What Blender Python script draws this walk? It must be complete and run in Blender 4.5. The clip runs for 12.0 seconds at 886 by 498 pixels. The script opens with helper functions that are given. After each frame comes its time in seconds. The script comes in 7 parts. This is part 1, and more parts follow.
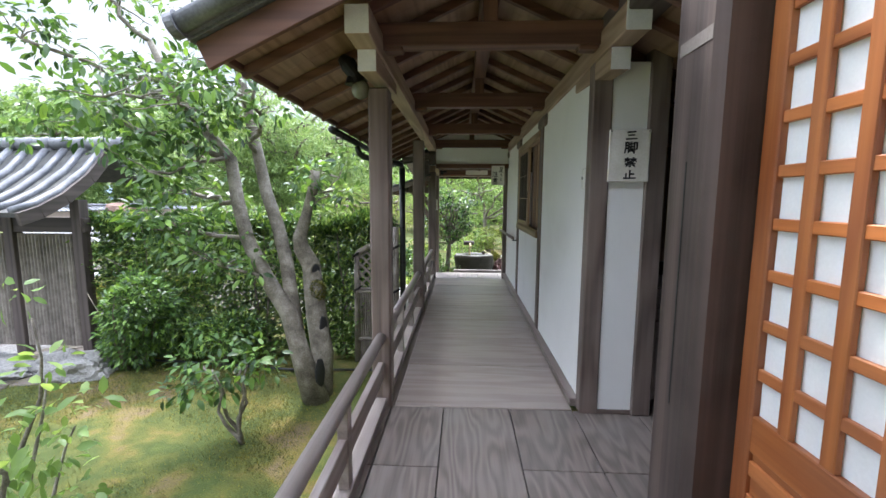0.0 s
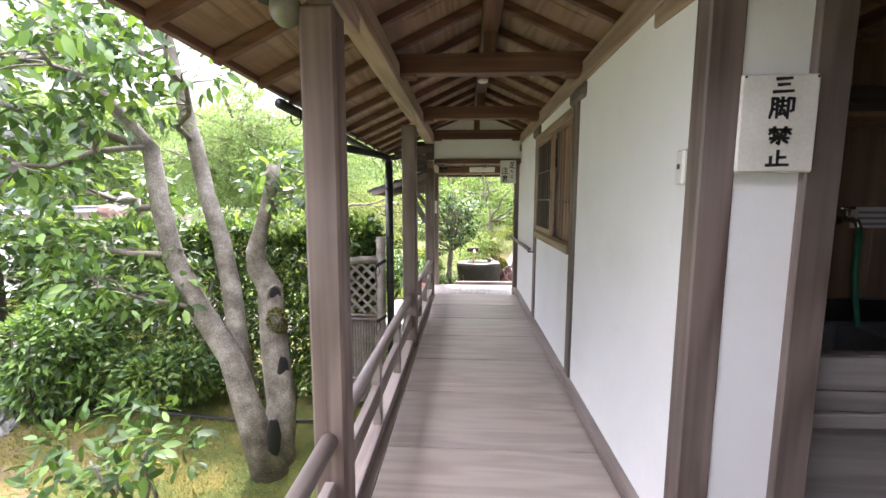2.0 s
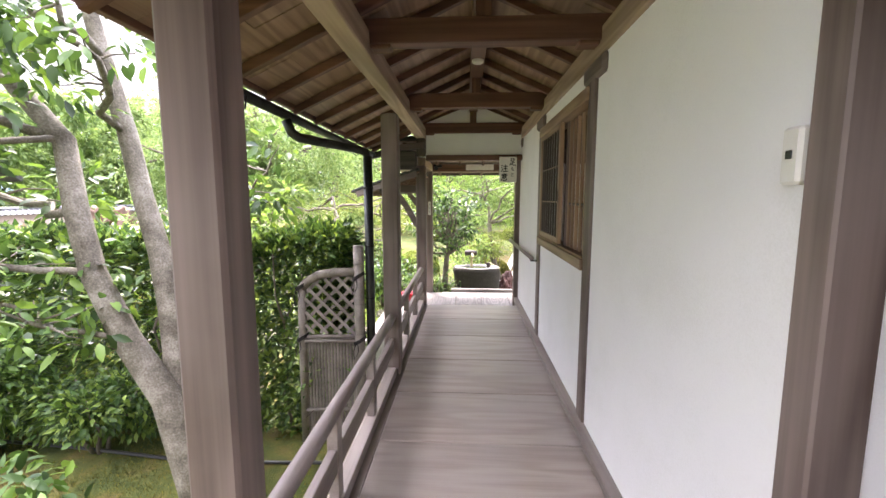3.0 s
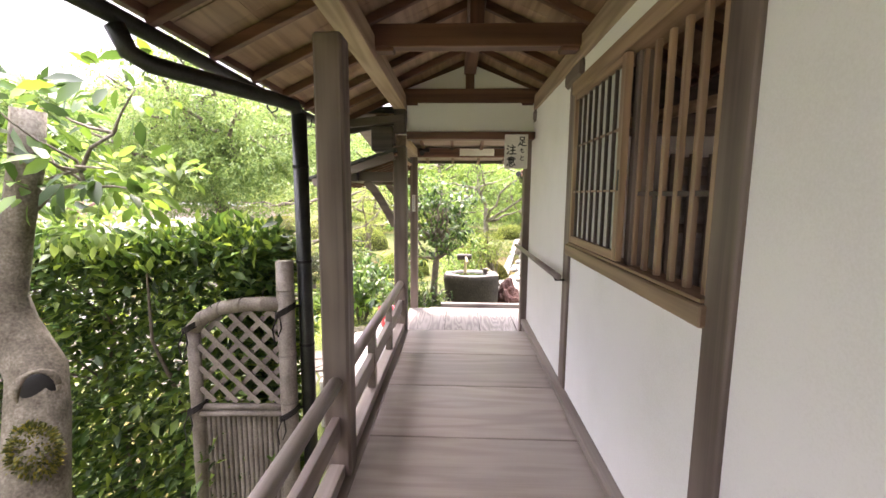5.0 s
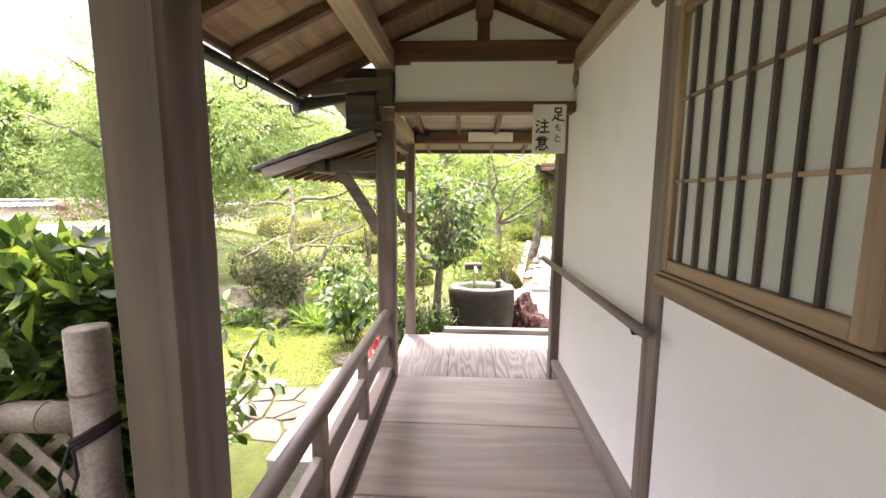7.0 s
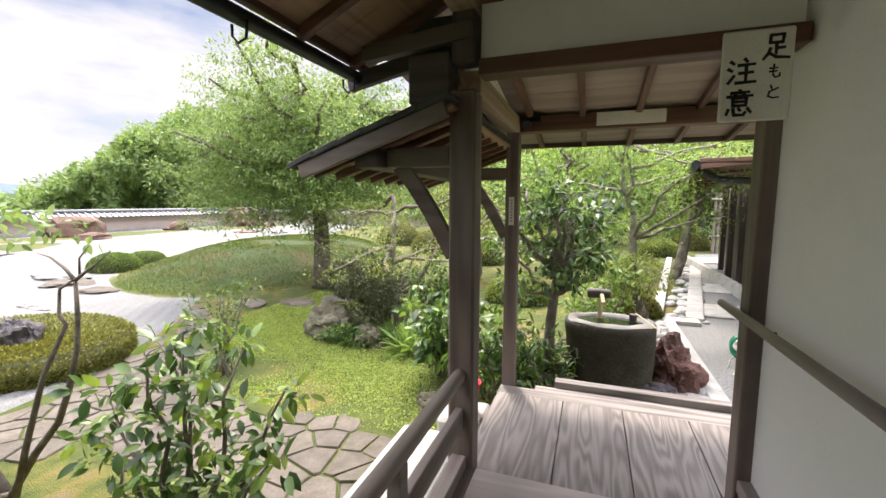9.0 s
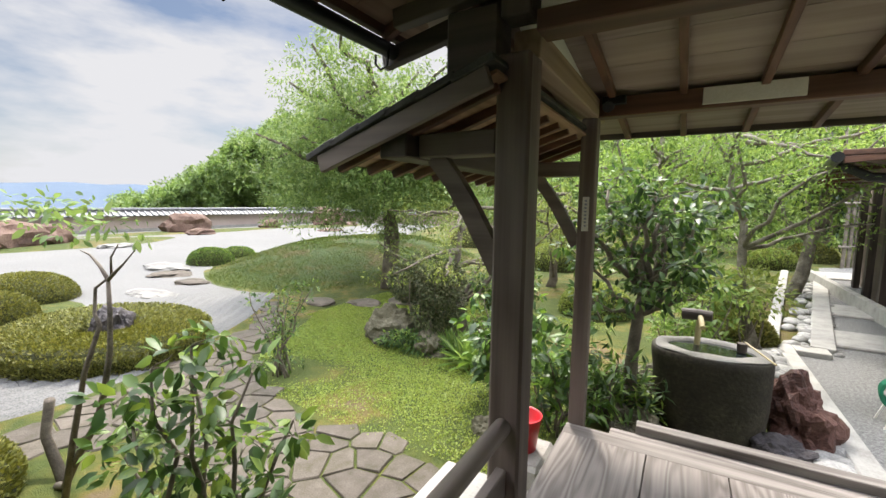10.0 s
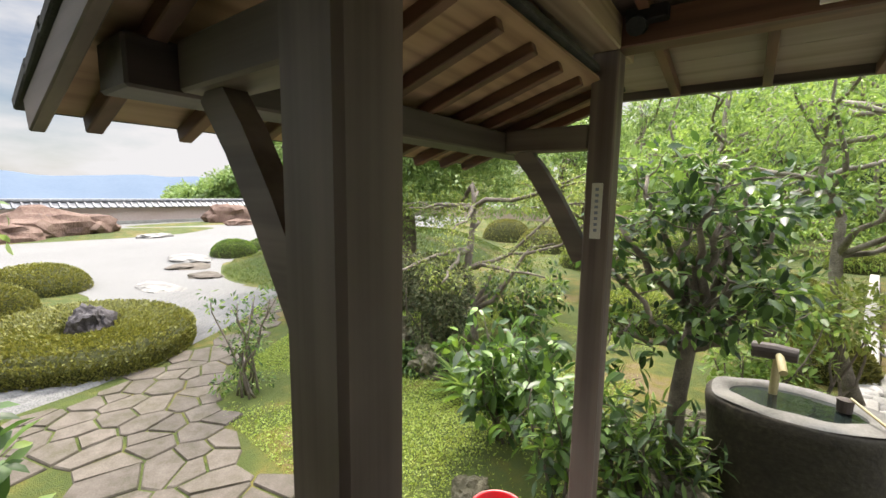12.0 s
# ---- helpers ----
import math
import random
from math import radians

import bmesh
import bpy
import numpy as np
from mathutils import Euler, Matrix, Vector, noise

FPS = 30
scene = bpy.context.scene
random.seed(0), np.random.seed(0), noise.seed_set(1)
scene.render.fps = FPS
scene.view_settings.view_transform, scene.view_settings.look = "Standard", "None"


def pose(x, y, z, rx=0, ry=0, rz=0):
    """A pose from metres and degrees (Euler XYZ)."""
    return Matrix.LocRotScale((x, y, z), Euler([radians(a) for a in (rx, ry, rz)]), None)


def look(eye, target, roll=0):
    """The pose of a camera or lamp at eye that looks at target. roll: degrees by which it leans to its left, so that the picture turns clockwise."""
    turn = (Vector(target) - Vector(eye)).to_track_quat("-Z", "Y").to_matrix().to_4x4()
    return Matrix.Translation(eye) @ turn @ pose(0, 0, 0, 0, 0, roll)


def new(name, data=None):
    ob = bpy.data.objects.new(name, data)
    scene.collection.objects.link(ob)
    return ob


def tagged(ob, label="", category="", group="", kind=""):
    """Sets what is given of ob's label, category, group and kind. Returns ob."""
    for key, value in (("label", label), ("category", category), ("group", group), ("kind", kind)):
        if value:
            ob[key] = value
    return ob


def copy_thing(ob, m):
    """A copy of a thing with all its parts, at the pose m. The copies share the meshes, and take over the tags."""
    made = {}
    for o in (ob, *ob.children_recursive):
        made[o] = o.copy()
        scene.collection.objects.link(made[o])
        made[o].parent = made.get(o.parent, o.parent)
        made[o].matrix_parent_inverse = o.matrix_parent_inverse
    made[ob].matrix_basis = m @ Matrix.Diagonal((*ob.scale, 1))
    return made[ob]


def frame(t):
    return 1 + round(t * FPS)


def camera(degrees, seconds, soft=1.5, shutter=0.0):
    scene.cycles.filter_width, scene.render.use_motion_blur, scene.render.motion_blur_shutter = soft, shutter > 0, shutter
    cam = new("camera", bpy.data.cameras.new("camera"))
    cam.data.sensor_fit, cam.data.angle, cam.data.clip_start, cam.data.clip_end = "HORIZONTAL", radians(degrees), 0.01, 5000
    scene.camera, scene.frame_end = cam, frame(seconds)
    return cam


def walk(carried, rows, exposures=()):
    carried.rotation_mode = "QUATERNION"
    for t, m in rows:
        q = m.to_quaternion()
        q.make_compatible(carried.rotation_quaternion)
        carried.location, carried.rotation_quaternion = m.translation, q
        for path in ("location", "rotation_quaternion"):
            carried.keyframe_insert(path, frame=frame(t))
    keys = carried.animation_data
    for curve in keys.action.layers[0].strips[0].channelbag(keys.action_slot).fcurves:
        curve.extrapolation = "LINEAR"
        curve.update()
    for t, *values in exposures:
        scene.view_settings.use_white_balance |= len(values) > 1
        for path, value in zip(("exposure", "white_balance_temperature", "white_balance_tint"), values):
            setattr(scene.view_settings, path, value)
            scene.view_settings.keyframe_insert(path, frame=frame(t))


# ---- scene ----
cam = camera(93.3, 12.0)
PATH = [
    (0, (0.066, 0.17, 1.491), (-0.025, 2.153, 1.252), 0.3),
    (0.5, (0.03, 0.483, 1.499), (-0.064, 2.466, 1.258), 0.3),
    (1, (0.082, 0.844, 1.504), (-0.019, 2.826, 1.26), 0.3),
    (1.5, (0.096, 1.114, 1.49), (-0.006, 3.097, 1.25), 0.2),
    (2, (0.054, 1.411, 1.509), (-0.05, 3.394, 1.271), 0.1),
    (2.5, (0.057, 1.704, 1.486), (-0.046, 3.687, 1.248), 0.1),
    (3, (0.129, 2.074, 1.535), (0.022, 4.056, 1.292), 0.0),
    (5, (0.115, 3.526, 1.474), (0.046, 5.508, 1.217), 0.4),
    (5.5, (0.077, 3.835, 1.474), (0.013, 5.817, 1.215), 0.5),
    (6, (0.122, 4.166, 1.473), (0.035, 6.146, 1.206), 0.3),
    (6.5, (0.101, 4.483, 1.463), (0.031, 6.464, 1.197), 0.5),
    (8.5, (0.168, 5.65, 1.412), (-0.325, 7.575, 1.19), 0.1),
    (9, (0.126, 5.921, 1.422), (-0.539, 7.795, 1.202), 0.2),
    (9.5, (0.119, 6.197, 1.431), (-0.73, 7.994, 1.212), 0.5),
    (10, (0.094, 6.433, 1.414), (-0.904, 8.153, 1.198), 0.7),
    (10.5, (0.065, 6.753, 1.427), (-1.032, 8.411, 1.205), 0.7),
    (11, (0.074, 7.047, 1.417), (-1.074, 8.669, 1.189), 0.9),
    (11.5, (0.07, 7.31, 1.427), (-1.095, 8.918, 1.187), 0.9),
    (12, (0.011, 7.589, 1.414), (-1.155, 9.193, 1.156), 0.8),
]
EXPOSURES = [(0.0, 1.85, 5850, 14), (1.5, 2.62, 6150, 24), (3.0, 2.68, 6450, 25), (5.0, 2.78, 6800, 28), (6.5, 2.88, 7000, 28), (8.5, 1.88, 6800, 22), (9.5, 1.4, 6600, 14), (10.5, 1.22, 6600, 12), (12.0, 1.36, 6800, 13)]
walk(cam, [(t, look(eye, target, roll)) for t, eye, target, roll in PATH], EXPOSURES)

# ---- world, sun, exposure ----
world = bpy.data.worlds.new("sky")
scene.world = world
world.use_nodes = True
wn, wl = world.node_tree.nodes, world.node_tree.links
wn.clear()
w_out = wn.new("ShaderNodeOutputWorld")
w_bg = wn.new("ShaderNodeBackground")
w_sky = wn.new("ShaderNodeTexSky")
w_sky.sky_type = "NISHITA"
w_sky.sun_disc = False
w_sky.sun_elevation, w_sky.sun_rotation = radians(57), radians(333)
w_co = wn.new("ShaderNodeTexCoord")
w_map = wn.new("ShaderNodeMapping")
w_map.inputs["Scale"].default_value = (1.0, 1.0, 3.2)
w_no = wn.new("ShaderNodeTexNoise")
w_no.inputs["Scale"].default_value = 1.7
w_no.inputs["Detail"].default_value = 7
w_no.inputs["Roughness"].default_value = 0.55
w_rp = wn.new("ShaderNodeValToRGB")
w_rp.color_ramp.elements[0].position, w_rp.color_ramp.elements[1].position = 0.38, 0.54
w_mix = wn.new("ShaderNodeMixRGB")
w_mix.inputs[2].default_value = (8.6, 8.8, 9.1, 1)
wl.new(w_co.outputs["Generated"], w_map.inputs[0])
wl.new(w_map.outputs[0], w_no.inputs["Vector"])
wl.new(w_no.outputs[0], w_rp.inputs[0])
wl.new(w_rp.outputs[0], w_mix.inputs[0])
wl.new(w_sky.outputs[0], w_mix.inputs[1])
# an overcast sky is brighter overhead than towards the horizon
w_sep = wn.new("ShaderNodeSeparateXYZ")
w_rng = wn.new("ShaderNodeMapRange")
w_rng.interpolation_type = "SMOOTHSTEP"
w_rng.inputs[1].default_value, w_rng.inputs[2].default_value = 0.38, 0.74
w_rng.inputs[3].default_value, w_rng.inputs[4].default_value = 0.30, 2.1
w_sc = wn.new("ShaderNodeVectorMath")
w_sc.operation = "SCALE"
wl.new(w_co.outputs["Generated"], w_sep.inputs[0])
wl.new(w_sep.outputs[2], w_rng.inputs[0])
wl.new(w_rng.outputs[0], w_sc.inputs["Scale"])
wl.new(w_mix.outputs[0], w_sc.inputs[0])
wl.new(w_sc.outputs[0], w_bg.inputs[0])
w_bg.inputs[1].default_value = 0.13
wl.new(w_bg.outputs[0], w_out.inputs[0])

sun = new("sun", bpy.data.lights.new("sun", "SUN"))
sun.data.energy, sun.data.angle, sun.data.color = 2.35, radians(7), (1.0, 0.94, 0.84)
sun.matrix_world = look((-0.25 * 40, 0.50 * 40, 0.85 * 40), (0, 0, 0))


# ---- materials ----
def mat_base(name):
    m = bpy.data.materials.new(name)
    m.use_nodes = True
    nt = m.node_tree
    return m, nt.nodes, nt.links, nt.nodes["Principled BSDF"]


def ramp(nodes, stops):
    r = nodes.new("ShaderNodeValToRGB")
    e = r.color_ramp.elements
    while len(e) < len(stops):
        e.new(0.5)
    for k, (p, c) in zip(e, stops):
        k.position, k.color = p, (*c, 1)
    return r


def math_node(nodes, op, a=None, b=None):
    n = nodes.new("ShaderNodeMath")
    n.operation = op
    if a is not None:
        n.inputs[0].default_value = a
    if b is not None:
        n.inputs[1].default_value = b
    return n


def wood(name, dark, light, axis="y", rough=0.55, rings=26.0, fine=60.0, bump=0.25, stretch=0.12, wear=0.25, grey=(0.3, 0.28, 0.26), cathedral=None):
    """Sawn wood: contour-like growth rings drawn out along the board's axis, fine fibre and grey weathering."""
    m, n, l, b = mat_base(name)
    co, inf = n.new("ShaderNodeTexCoord"), n.new("ShaderNodeObjectInfo")
    add = n.new("ShaderNodeVectorMath")
    add.operation = "MULTIPLY_ADD"
    add.inputs[1].default_value = (1, 1, 1)
    sc = math_node(n, "MULTIPLY", b=37.0)
    l.new(inf.outputs["Random"], sc.inputs[0])
    l.new(co.outputs["Object"], add.inputs[0])
    l.new(sc.outputs[0], add.inputs[2])

    def mapped(k, s):
        mp = n.new("ShaderNodeMapping")
        v = [k, k, k]
        v["xyz".index(axis)] = k * s
        mp.inputs["Scale"].default_value = v
        l.new(add.outputs[0], mp.inputs[0])
        return mp
    big = n.new("ShaderNodeTexNoise")
    big.inputs["Scale"].default_value = 1.0
    big.inputs["Detail"].default_value = 1.5
    l.new(mapped(6.5, cathedral or stretch * 0.8).outputs[0], big.inputs["Vector"])
    mul = math_node(n, "MULTIPLY", b=rings * 6.28 / 3)
    sin = math_node(n, "SINE")
    l.new(big.outputs[0], mul.inputs[0])
    l.new(mul.outputs[0], sin.inputs[0])
    fib = n.new("ShaderNodeTexNoise")
    fib.inputs["Scale"].default_value = 1.0
    fib.inputs["Detail"].default_value = 4
    l.new(mapped(fine, stretch * 0.3).outputs[0], fib.inputs["Vector"])
    ma = n.new("ShaderNodeMapRange")
    ma.inputs[1].default_value, ma.inputs[2].default_value = -1, 1
    l.new(sin.outputs[0], ma.inputs[0])
    mix = n.new("ShaderNodeMixRGB")
    mix.inputs[0].default_value = 0.55
    l.new(ma.outputs[0], mix.inputs[1])
    l.new(fib.outputs[0], mix.inputs[2])
    rp = ramp(n, [(0.2, dark), (0.75, light)])
    l.new(mix.outputs[0], rp.inputs[0])
    st = n.new("ShaderNodeTexNoise")
    st.inputs["Scale"].default_value = 2.3
    st.inputs["Detail"].default_value = 6
    l.new(add.outputs[0], st.inputs["Vector"])
    strp = ramp(n, [(0.4, (0, 0, 0)), (0.7, (wear, wear, wear))])
    l.new(st.outputs[0], strp.inputs[0])
    m2 = n.new("ShaderNodeMixRGB")
    m2.inputs[2].default_value = (*grey, 1)
    l.new(strp.outputs[0], m2.inputs[0])
    l.new(rp.outputs[0], m2.inputs[1])
    val = n.new("ShaderNodeHueSaturation")
    rv = n.new("ShaderNodeMapRange")
    rv.inputs[3].default_value, rv.inputs[4].default_value = 0.85, 1.15
    l.new(inf.outputs["Random"], rv.inputs[0])
    l.new(rv.outputs[0], val.inputs["Value"])
    l.new(m2.outputs[0], val.inputs["Color"])
    l.new(val.outputs[0], b.inputs["Base Color"])
    b.inputs["Roughness"].default_value = rough
    bp = n.new("ShaderNodeBump")
    bp.inputs["Strength"].default_value = bump
    bp.inputs["Distance"].default_value = 0.004
    l.new(mix.outputs[0], bp.inputs["Height"])
    l.new(bp.outputs[0], b.inputs["Normal"])
    return m


def surface(name, cols, scale=4.0, rough=0.8, bump=0.3, dist=0.01, detail=8, metal=0.0, fine=None, spec=0.5, island=0.0):
    """A mottled surface: two noises drive colour and relief."""
    m, n, l, b = mat_base(name)
    co = n.new("ShaderNodeTexCoord")
    no = n.new("ShaderNodeTexNoise")
    no.inputs["Scale"].default_value, no.inputs["Detail"].default_value = scale, detail
    no.inputs["Roughness"].default_value = 0.6
    l.new(co.outputs["Object"], no.inputs["Vector"])
    f2 = n.new("ShaderNodeTexNoise")
    f2.inputs["Scale"].default_value, f2.inputs["Detail"].default_value = fine or scale * 14, 5
    l.new(co.outputs["Object"], f2.inputs["Vector"])
    mx = n.new("ShaderNodeMixRGB")
    mx.inputs[0].default_value = 0.35
    l.new(no.outputs[0], mx.inputs[1])
    l.new(f2.outputs[0], mx.inputs[2])
    k = len(cols)
    rp = ramp(n, [(0.36 + 0.28 * i / max(1, k - 1), c) for i, c in enumerate(cols)])
    l.new(mx.outputs[0], rp.inputs[0])
    src = rp
    if island:
        inf = n.new("ShaderNodeObjectInfo")
        rv = n.new("ShaderNodeMapRange")
        rv.inputs[3].default_value, rv.inputs[4].default_value = 1 - island, 1 + island
        l.new(inf.outputs["Random"], rv.inputs[0])
        hs = n.new("ShaderNodeHueSaturation")
        l.new(rv.outputs[0], hs.inputs["Value"])
        l.new(rp.outputs[0], hs.inputs["Color"])
        src = hs
    l.new(src.outputs[0], b.inputs["Base Color"])
    b.inputs["Roughness"].default_value, b.inputs["Metallic"].default_value = rough, metal
    b.inputs["Specular IOR Level"].default_value = spec
    bp = n.new("ShaderNodeBump")
    bp.inputs["Strength"].default_value, bp.inputs["Distance"].default_value = bump, dist
    l.new(mx.outputs[0], bp.inputs["Height"])
    l.new(bp.outputs[0], b.inputs["Normal"])
    return m


def leaf_mat(name, cols, rough=0.38, trans=0.3, deep=0.55):
    """Leaves: colour differs from leaf to leaf, light shines through."""
    m, n, l, b = mat_base(name)
    ge = n.new("ShaderNodeNewGeometry")
    cols = [tuple(v * (deep + (1 - deep) * i / (len(cols) - 1)) for v in c) for i, c in enumerate(cols)]
    rp = ramp(n, [(i / max(1, len(cols) - 1), c) for i, c in enumerate(cols)])
    l.new(ge.outputs["Random Per Island"], rp.inputs[0])
    l.new(rp.outputs[0], b.inputs["Base Color"])
    b.inputs["Roughness"].default_value = rough
    tr = n.new("ShaderNodeBsdfTranslucent")
    hs = n.new("ShaderNodeHueSaturation")
    hs.inputs["Hue"].default_value, hs.inputs["Value"].default_value, hs.inputs["Saturation"].default_value = 0.485, 1.5, 1.1
    l.new(rp.outputs[0], hs.inputs["Color"])
    l.new(hs.outputs[0], tr.inputs[0])
    mix = n.new("ShaderNodeMixShader")
    mix.inputs[0].default_value = trans
    l.new(b.outputs[0], mix.inputs[1])
    l.new(tr.outputs[0], mix.inputs[2])
    l.new(mix.outputs[0], n["Material Output"].inputs[0])
    return m


BROWN_D, BROWN_L = (0.09, 0.064, 0.052), (0.19, 0.144, 0.122)
M = {}
for ax in "xyz":
    M["post_" + ax] = wood("weathered_post_wood_" + ax, BROWN_D, BROWN_L, ax, 0.6, 12, 60, 0.22, 0.06, 0.4, (0.22, 0.19, 0.168), 0.09)
    M["beam_" + ax] = wood("reddish_beam_wood_" + ax, (0.07, 0.03, 0.019), (0.155, 0.072, 0.043), ax, 0.55, 14, 60, 0.25, 0.08, 0.2, (0.2, 0.14, 0.11))
    M["pale_" + ax] = wood("pale_plate_wood_" + ax, (0.25, 0.17, 0.11), (0.40, 0.29, 0.195), ax, 0.6, 16, 60, 0.2, 0.08, 0.25, (0.3, 0.26, 0.22))
    M["win_" + ax] = wood("window_frame_wood_" + ax, (0.20, 0.125, 0.075), (0.36, 0.245, 0.155), ax, 0.5, 18, 70, 0.2, 0.08, 0.2, (0.26, 0.2, 0.15))
    M["lat_" + ax] = wood("orange_lattice_wood_" + ax, (0.26, 0.075, 0.02), (0.47, 0.165, 0.045), ax, 0.42, 14, 70, 0.2, 0.08, 0.25, (0.36, 0.2, 0.12))
    M["dark_" + ax] = wood("dark_old_wood_" + ax, (0.035, 0.026, 0.022), (0.085, 0.065, 0.056), ax, 0.6, 12, 60, 0.4, 0.07, 0.25, (0.11, 0.09, 0.08))
    M["grey_" + ax] = wood("grey_weathered_board_" + ax, (0.095, 0.08, 0.07), (0.29, 0.26, 0.235), ax, 0.75, 12, 90, 0.6, 0.07, 0.35, (0.3, 0.275, 0.25))
M["hall"] = wood("old_hall_pillar_wood", (0.02, 0.013, 0.011), (0.085, 0.058, 0.048), "z", 0.6, 9, 60, 0.8, 0.035, 0.35, (0.14, 0.112, 0.097))
M["floor_x"] = wood("corridor_floor_board", (0.262, 0.212, 0.182), (0.352, 0.296, 0.26), "x", 0.40, 12, 90, 0.12, 0.10, 0.5, (0.30, 0.275, 0.26), 0.13)
M["floor_y"] = wood("veranda_floor_board", (0.13, 0.104, 0.09), (0.245, 0.204, 0.178), "y", 0.45, 26, 90, 0.25, 0.08, 0.45, (0.26, 0.24, 0.225), 0.15)
M["deck"] = wood("weathered_platform_plank", (0.118, 0.098, 0.085), (0.25, 0.22, 0.197), "y", 0.7, 34, 100, 0.6, 0.07, 0.3, (0.26, 0.24, 0.22), 0.1)
M["rail"] = wood("railing_wood", (0.15, 0.115, 0.10), (0.27, 0.225, 0.2), "y", 0.5, 10, 80, 0.2, 0.06, 0.4, (0.3, 0.27, 0.25))
M["ceil"] = wood("ceiling_board", (0.20, 0.115, 0.065), (0.34, 0.215, 0.13), "y", 0.65, 16, 60, 0.15, 0.1, 0.3, (0.4, 0.33, 0.27))
M["canopy_board"] = wood("pale_canopy_board", (0.25, 0.19, 0.155), (0.35, 0.275, 0.23), "x", 0.65, 10, 60, 0.12, 0.1, 0.3, (0.36, 0.31, 0.27))
M["sinkwood"] = wood("grey_cabinet_wood", (0.22, 0.2, 0.18), (0.36, 0.335, 0.31), "x", 0.6, 14, 60, 0.2, 0.1, 0.3)
M["inner"] = wood("alcove_board", (0.17, 0.105, 0.066), (0.31, 0.21, 0.14), "z", 0.55, 16, 60, 0.2, 0.08, 0.2)
M["plaster"] = surface("white_lime_plaster", [(0.78, 0.78, 0.75), (0.84, 0.84, 0.82), (0.86, 0.86, 0.84)], 1.3, 0.85, 0.08, 0.004, fine=160)
M["doorpaper"] = surface("white_door_paper", [(0.74, 0.76, 0.74), (0.82, 0.84, 0.82)], 3, 0.8, 0.05, 0.002, fine=120)
# white screen paper with its shade put into a greyer colour
M["shoji_shaded"] = surface("shaded_shoji_paper", [(0.48, 0.5, 0.44), (0.56, 0.58, 0.52)], 3, 0.8, 0.05, 0.002, fine=120)
M["paint_white"] = surface("white_painted_beam_end", [(0.66, 0.67, 0.65), (0.8, 0.8, 0.78)], 9, 0.7, 0.1, 0.003)
M["sign"] = surface("old_white_signboard", [(0.66, 0.63, 0.55), (0.8, 0.78, 0.72)], 6, 0.6, 0.06, 0.002)
M["ink_and_hole_shade"] = surface("black_ink_and_hole_shade", [(0.012, 0.012, 0.012), (0.02, 0.02, 0.02)], 10, 0.6, 0.02)
M["grey_ink"] = surface("grey_print", [(0.22, 0.24, 0.3), (0.3, 0.32, 0.38)], 10, 0.6, 0.02)
M["plastic_white"] = surface("cream_plastic", [(0.7, 0.69, 0.62), (0.74, 0.73, 0.67)], 10, 0.4, 0.02)
M["metal_dark"] = surface("dark_aged_metal", [(0.02, 0.022, 0.022), (0.05, 0.052, 0.05)], 9, 0.42, 0.15, 0.003, metal=0.5)
M["iron"] = surface("black_iron", [(0.012, 0.012, 0.013), (0.03, 0.03, 0.03)], 12, 0.5, 0.2, 0.003, metal=0.6)
M["chrome"] = surface("worn_chrome", [(0.6, 0.6, 0.6), (0.75, 0.75, 0.75)], 10, 0.18, 0.05, 0.002, metal=1.0)
M["steel"] = surface("stainless_steel", [(0.36, 0.37, 0.37), (0.5, 0.5, 0.5)], 6, 0.32, 0.05, 0.002, metal=1.0)
M["globe"] = surface("frosted_lamp_glass", [(0.16, 0.165, 0.12), (0.22, 0.225, 0.17)], 10, 0.15, 0.02)
M["hose"] = surface("green_hose", [(0.01, 0.13, 0.07), (0.02, 0.2, 0.11)], 20, 0.35, 0.05)
M["red"] = surface("red_plastic", [(0.52, 0.012, 0.02), (0.62, 0.02, 0.03)], 8, 0.35, 0.05)
M["blackp"] = surface("black_plastic", [(0.012, 0.012, 0.013), (0.02, 0.02, 0.02)], 8, 0.3, 0.05)
M["tile"] = surface("grey_roof_tile", [(0.07, 0.074, 0.08), (0.135, 0.14, 0.15), (0.22, 0.226, 0.235)], 5, 0.45, 0.2, 0.006, island=0.2)
M["bark_roof"] = surface("dark_shingle", [(0.03, 0.03, 0.028), (0.07, 0.07, 0.062)], 12, 0.8, 0.4, 0.01)
M["concrete"] = surface("pale_concrete", [(0.28, 0.27, 0.25), (0.38, 0.37, 0.34), (0.45, 0.44, 0.41)], 4, 0.85, 0.3, 0.006)
M["flag"] = surface("flagstone", [(0.062, 0.056, 0.03), (0.098, 0.082, 0.064), (0.142, 0.12, 0.097)], 6, 0.85, 0.5, 0.02, island=0.16)
# basin sides carry their shade as dark colour, the rim its top light
M["granite_shaded"] = surface("shaded_basin_stone", [(0.014, 0.011, 0.006), (0.03, 0.025, 0.014), (0.062, 0.052, 0.034)], 2.4, 0.8, 0.7, 0.02)
M["rimstone_lit"] = surface("lit_basin_rim", [(0.12, 0.115, 0.1), (0.24, 0.23, 0.21)], 4, 0.75, 0.6, 0.01)
M["redrock"] = surface("red_jasper_rock", [(0.04, 0.016, 0.012), (0.09, 0.036, 0.026), (0.15, 0.078, 0.058)], 3, 0.7, 0.9, 0.05)
M["brownrock"] = surface("brown_garden_rock", [(0.075, 0.045, 0.035), (0.15, 0.09, 0.066), (0.22, 0.15, 0.115)], 1.2, 0.85, 1.0, 0.12)
M["greyrock"] = surface("grey_garden_rock", [(0.08, 0.08, 0.075), (0.2, 0.195, 0.18), (0.32, 0.31, 0.29)], 3.2, 0.8, 0.9, 0.05)
